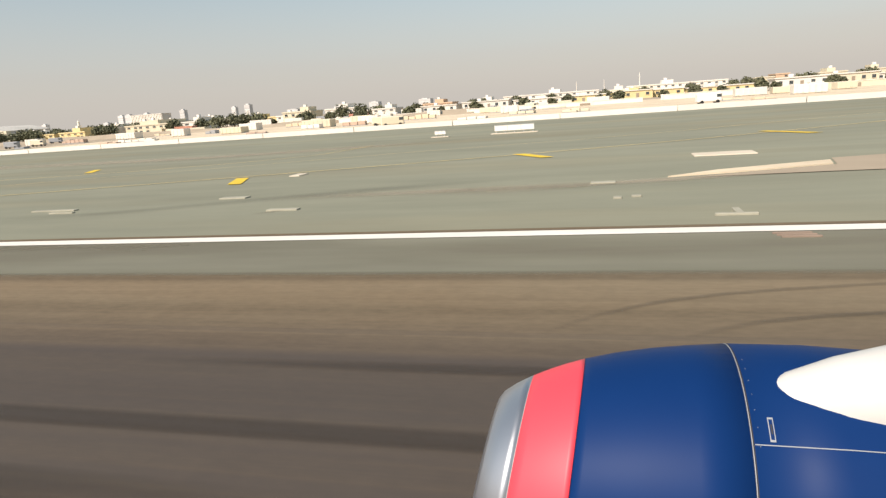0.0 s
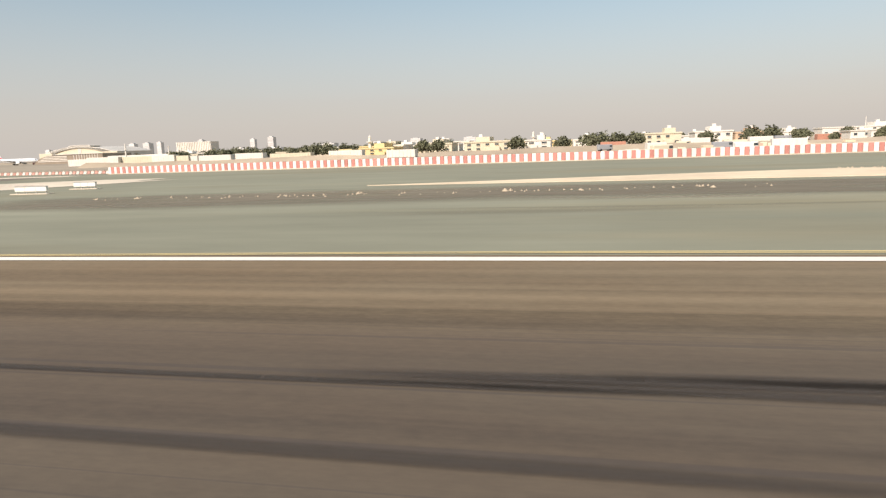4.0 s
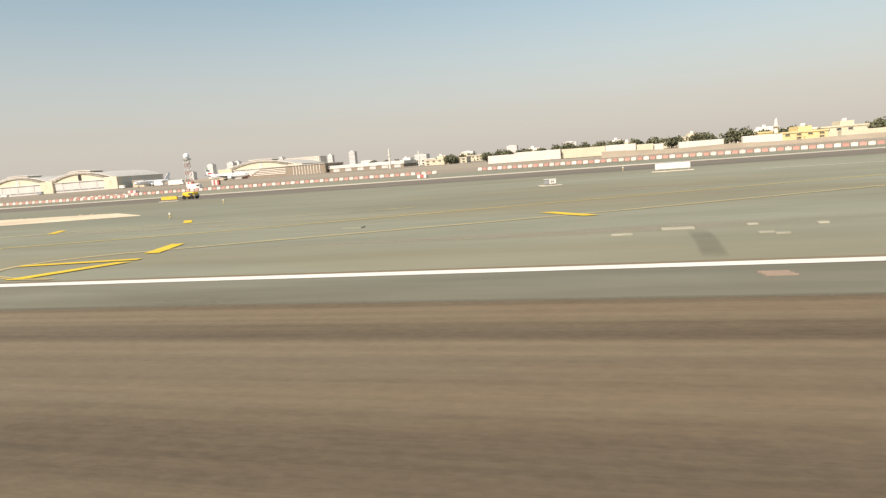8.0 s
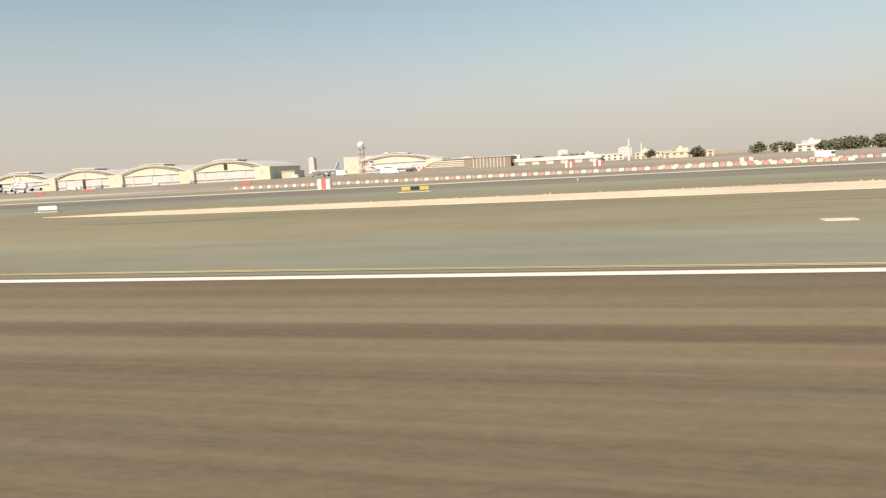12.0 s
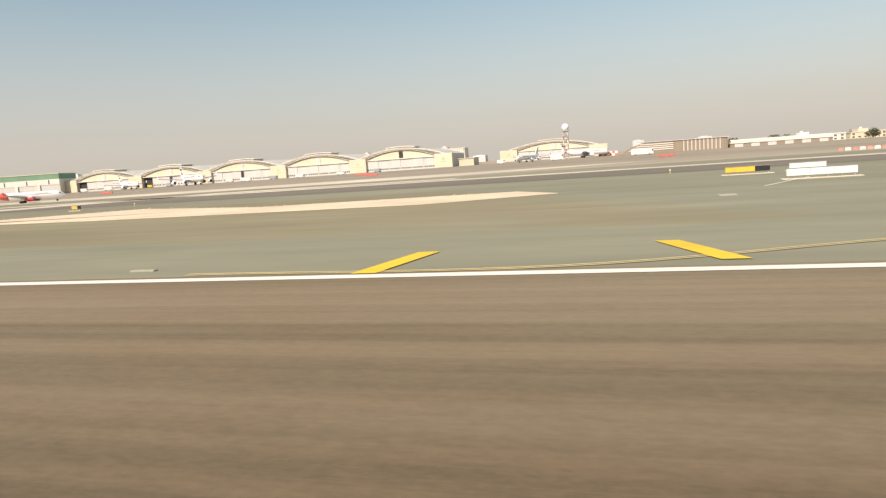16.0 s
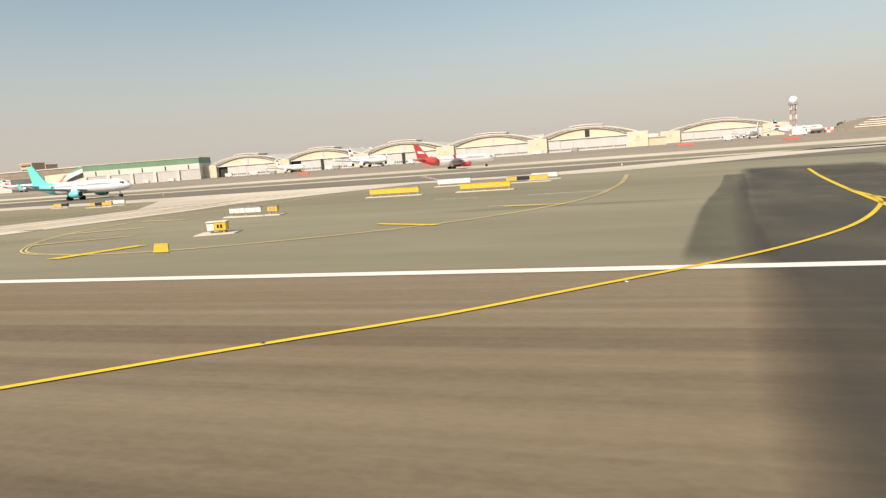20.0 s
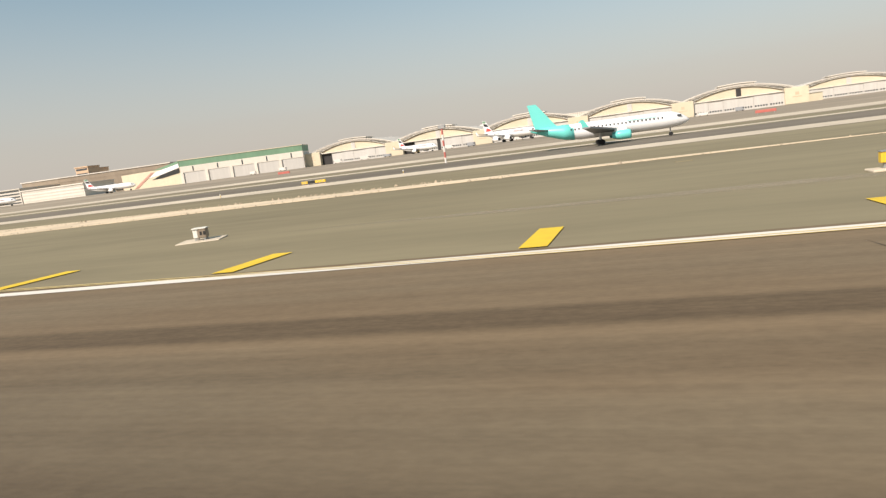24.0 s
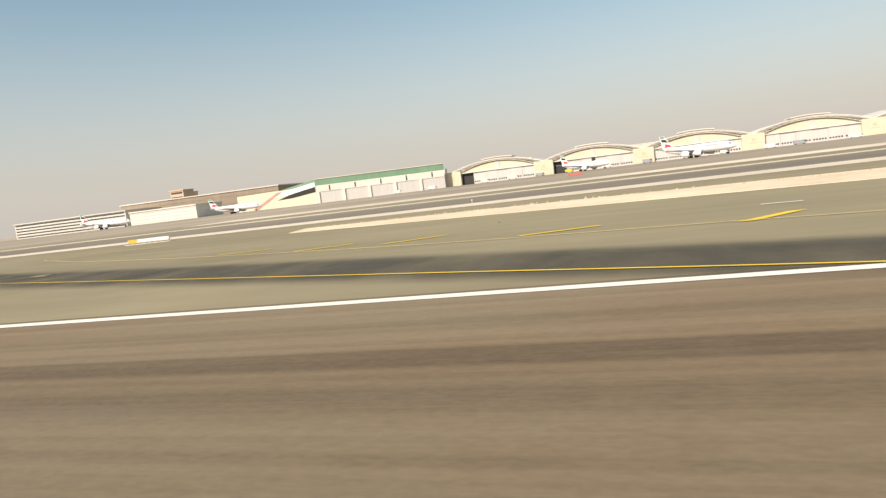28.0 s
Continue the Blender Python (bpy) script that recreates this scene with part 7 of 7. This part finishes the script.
holding_marks((-645.0, 51.6), (-637.0, 51.0), 16, w=0.7)
holding_marks((-647.5, 43.2), (-636.5, 43.0), 22, w=0.5)
holding_marks((-635.9, 82.0), (-628.8, 66.0), 12, w=0.7)
holding_marks((-481.4, 45.4), (-477.0, 49.2), 8, w=0.6)
holding_marks((-475.7, 51.5), (-467.6, 41.9), 14, w=0.6)
holding_marks((-477.2, 61.5), (-470.4, 54.6), 10, w=0.6)
holding_marks((-209.7, 52.5), (-200.8, 53.7), 22, w=0.6)
holding_marks((-210.6, 44.9), (-203.2, 46.3), 18, w=0.4)
holding_marks((-253.1, 48.9), (-250.8, 56.0), 8, w=0.6)
holding_marks((-245.1, 41.2), (-243.1, 42.3), 4, w=0.5)


def stones(points, n, spread, seed):
    """Loose stones scattered along an edge."""
    q = random.Random(seed)
    c = smooth_line(points, 0.5)
    bm = bmesh.new()
    for k in range(n):
        p = q.choice(c)
        x, y = p.x + q.gauss(0, 0.5), p.y + q.gauss(0, spread)
        r = q.uniform(0.03, 0.10) * (1.8 if q.random() < 0.08 else 1)
        z = ground_z(y) + 0.045
        ring = [bm.verts.new((x + cos(i * pi / 2.5 + k) * r * q.uniform(0.7, 1.2), y + sin(i * pi / 2.5 + k) * r * q.uniform(0.7, 1.2), z - 0.02)) for i in range(5)]
        top = bm.verts.new((x + q.uniform(-r, r) * 0.3, y, z + r * q.uniform(0.5, 1.0)))
        for i in range(5):
            bm.faces.new((ring[i], ring[(i + 1) % 5], top))
    bmesh.ops.recalc_face_normals(bm, faces=bm.faces)
    ob = link("stones", bm, M_STONE)
    tagged(ob, "loose pale stones along the sand strip", "stones", kind="stuff")


M_STONE = material("pale_stone", (0.50, 0.41, 0.29), (0.36, 0.29, 0.21), 0.9, scale=4.0, big=0.2)
stones([(-702.0, 40.6), (-722.9, 42.5), (-751.5, 42.5), (-772.5, 47.5), (-796.0, 48.7)], 700, 0.5, 1)
stones([(-675.2, 38.9), (-702.3, 37.9), (-721.9, 37.4), (-756.4, 35.7)], 160, 0.3, 2)
stones([(-322.7, 44.8), (-339.1, 46.0), (-369.3, 44.1), (-398.9, 43.8), (-440.0, 44.5)], 420, 0.5, 3)
stones([(-515.6, 45.0), (-535.9, 43.5), (-553.0, 51.0), (-572.0, 41.0)], 120, 0.5, 4)
stones([(-67.5, 38.1), (-90.5, 37.1), (-132.0, 45.6)], 420, 0.5, 5)
stones([(-176.0, 31.0), (-160.0, 30.0), (-140.0, 30.5)], 90, 0.5, 7)


# ---- pale yard, compound walls, low houses and shrubs between the perimeter wall and the villas ----
setting("pavement", flat([(-108, 75.6), (420, 75.6), (420, 176), (-108, 176)], 0.024), M_SAND, "pale dusty yard behind the perimeter wall", "earth")


def compound_wall(x, y, w, h, mat, label):
    t = thing("compound_wall", label, "wall", pose(x, y, 0), group="compound walls")
    part("wall", a_box(0, w, 0, 0.3, -0.4, h), mat, t)
    part("coping", a_box(-0.1, w + 0.1, -0.08, 0.38, h, h + 0.12), M_WALLW, t)
    for k in range(int(w / 6) + 1):
        part("pilaster", a_box(min(k * 6, w - 0.5), min(k * 6, w - 0.5) + 0.5, -0.12, 0.0, -0.4, h), mat, t)
    gx = w * 0.42
    part("gate", a_box(gx, gx + 2.4, -0.1, -0.04, -0.3, h - 0.3), M_BROWN, t)


def low_house(x, y, w, h, mat, label):
    t = thing("low_house", label, "house", pose(x, y, 0), group="low houses beyond the fence")
    part("wall", a_box(0, w, 0, 9, -0.4, h), mat, t)
    part("roof_edge", a_box(-0.3, w + 0.3, -0.3, 9.3, h, h + 0.3), M_WALLW, t)
    part("roof_tank", a_box(w * 0.3, w * 0.3 + 1.2, 3, 4.2, h + 0.3, h + 1.1, 0.1), M_WHITE, t)
    n = max(2, int(w / 2.6))
    for k in range(n):
        xa = w * (k + 0.3) / n
        if k == n // 2:
            part("door", a_box(xa, xa + 0.9, -0.08, 0, -0.3, h * 0.7), M_BROWN, t)
            continue
        wi = part("window", a_box(xa, xa + 1.0, -0.08, 0, h * 0.4, h * 0.75), M_GLASS, t)
        part("sill", a_box(xa - 0.1, xa + 1.1, -0.16, -0.08, h * 0.36, h * 0.4), mat, wi)


fr = random.Random(91)
x = -72.0
while x < 150:
    w = fr.uniform(12, 26)
    compound_wall(x, 150 + fr.uniform(-6, 10), w, fr.uniform(0.8, 1.25), fr.choice((M_WALLW, M_WALLW, M_CREAM)), "pale rendered compound wall with a brown gate")
    x += w + fr.uniform(0.5, 5)
x = -66.0
while x < 150:
    w = fr.uniform(9, 22)
    low_house(x, 214 + fr.uniform(-12, 16), w, fr.uniform(1.9, 2.9), fr.choice((M_WALLW, M_WALLW, M_WALLW, M_CREAM, M_WALLY)), "pale single-storey house with a flat roof")
    x += w + fr.uniform(0, 3)
shrubs = [tree(12, 1.9, 1.3), tree(15, 2.5, 1.7)]
for k in range(34):
    m = pose(-110 + 7.6 * k + fr.uniform(-3, 3), 196 + fr.uniform(-14, 6), ground_z(200), 0, 0, fr.uniform(0, 360))
    if k < 2:
        shrubs[k].matrix_basis = m
    else:
        copy_thing(shrubs[k % 2], m)
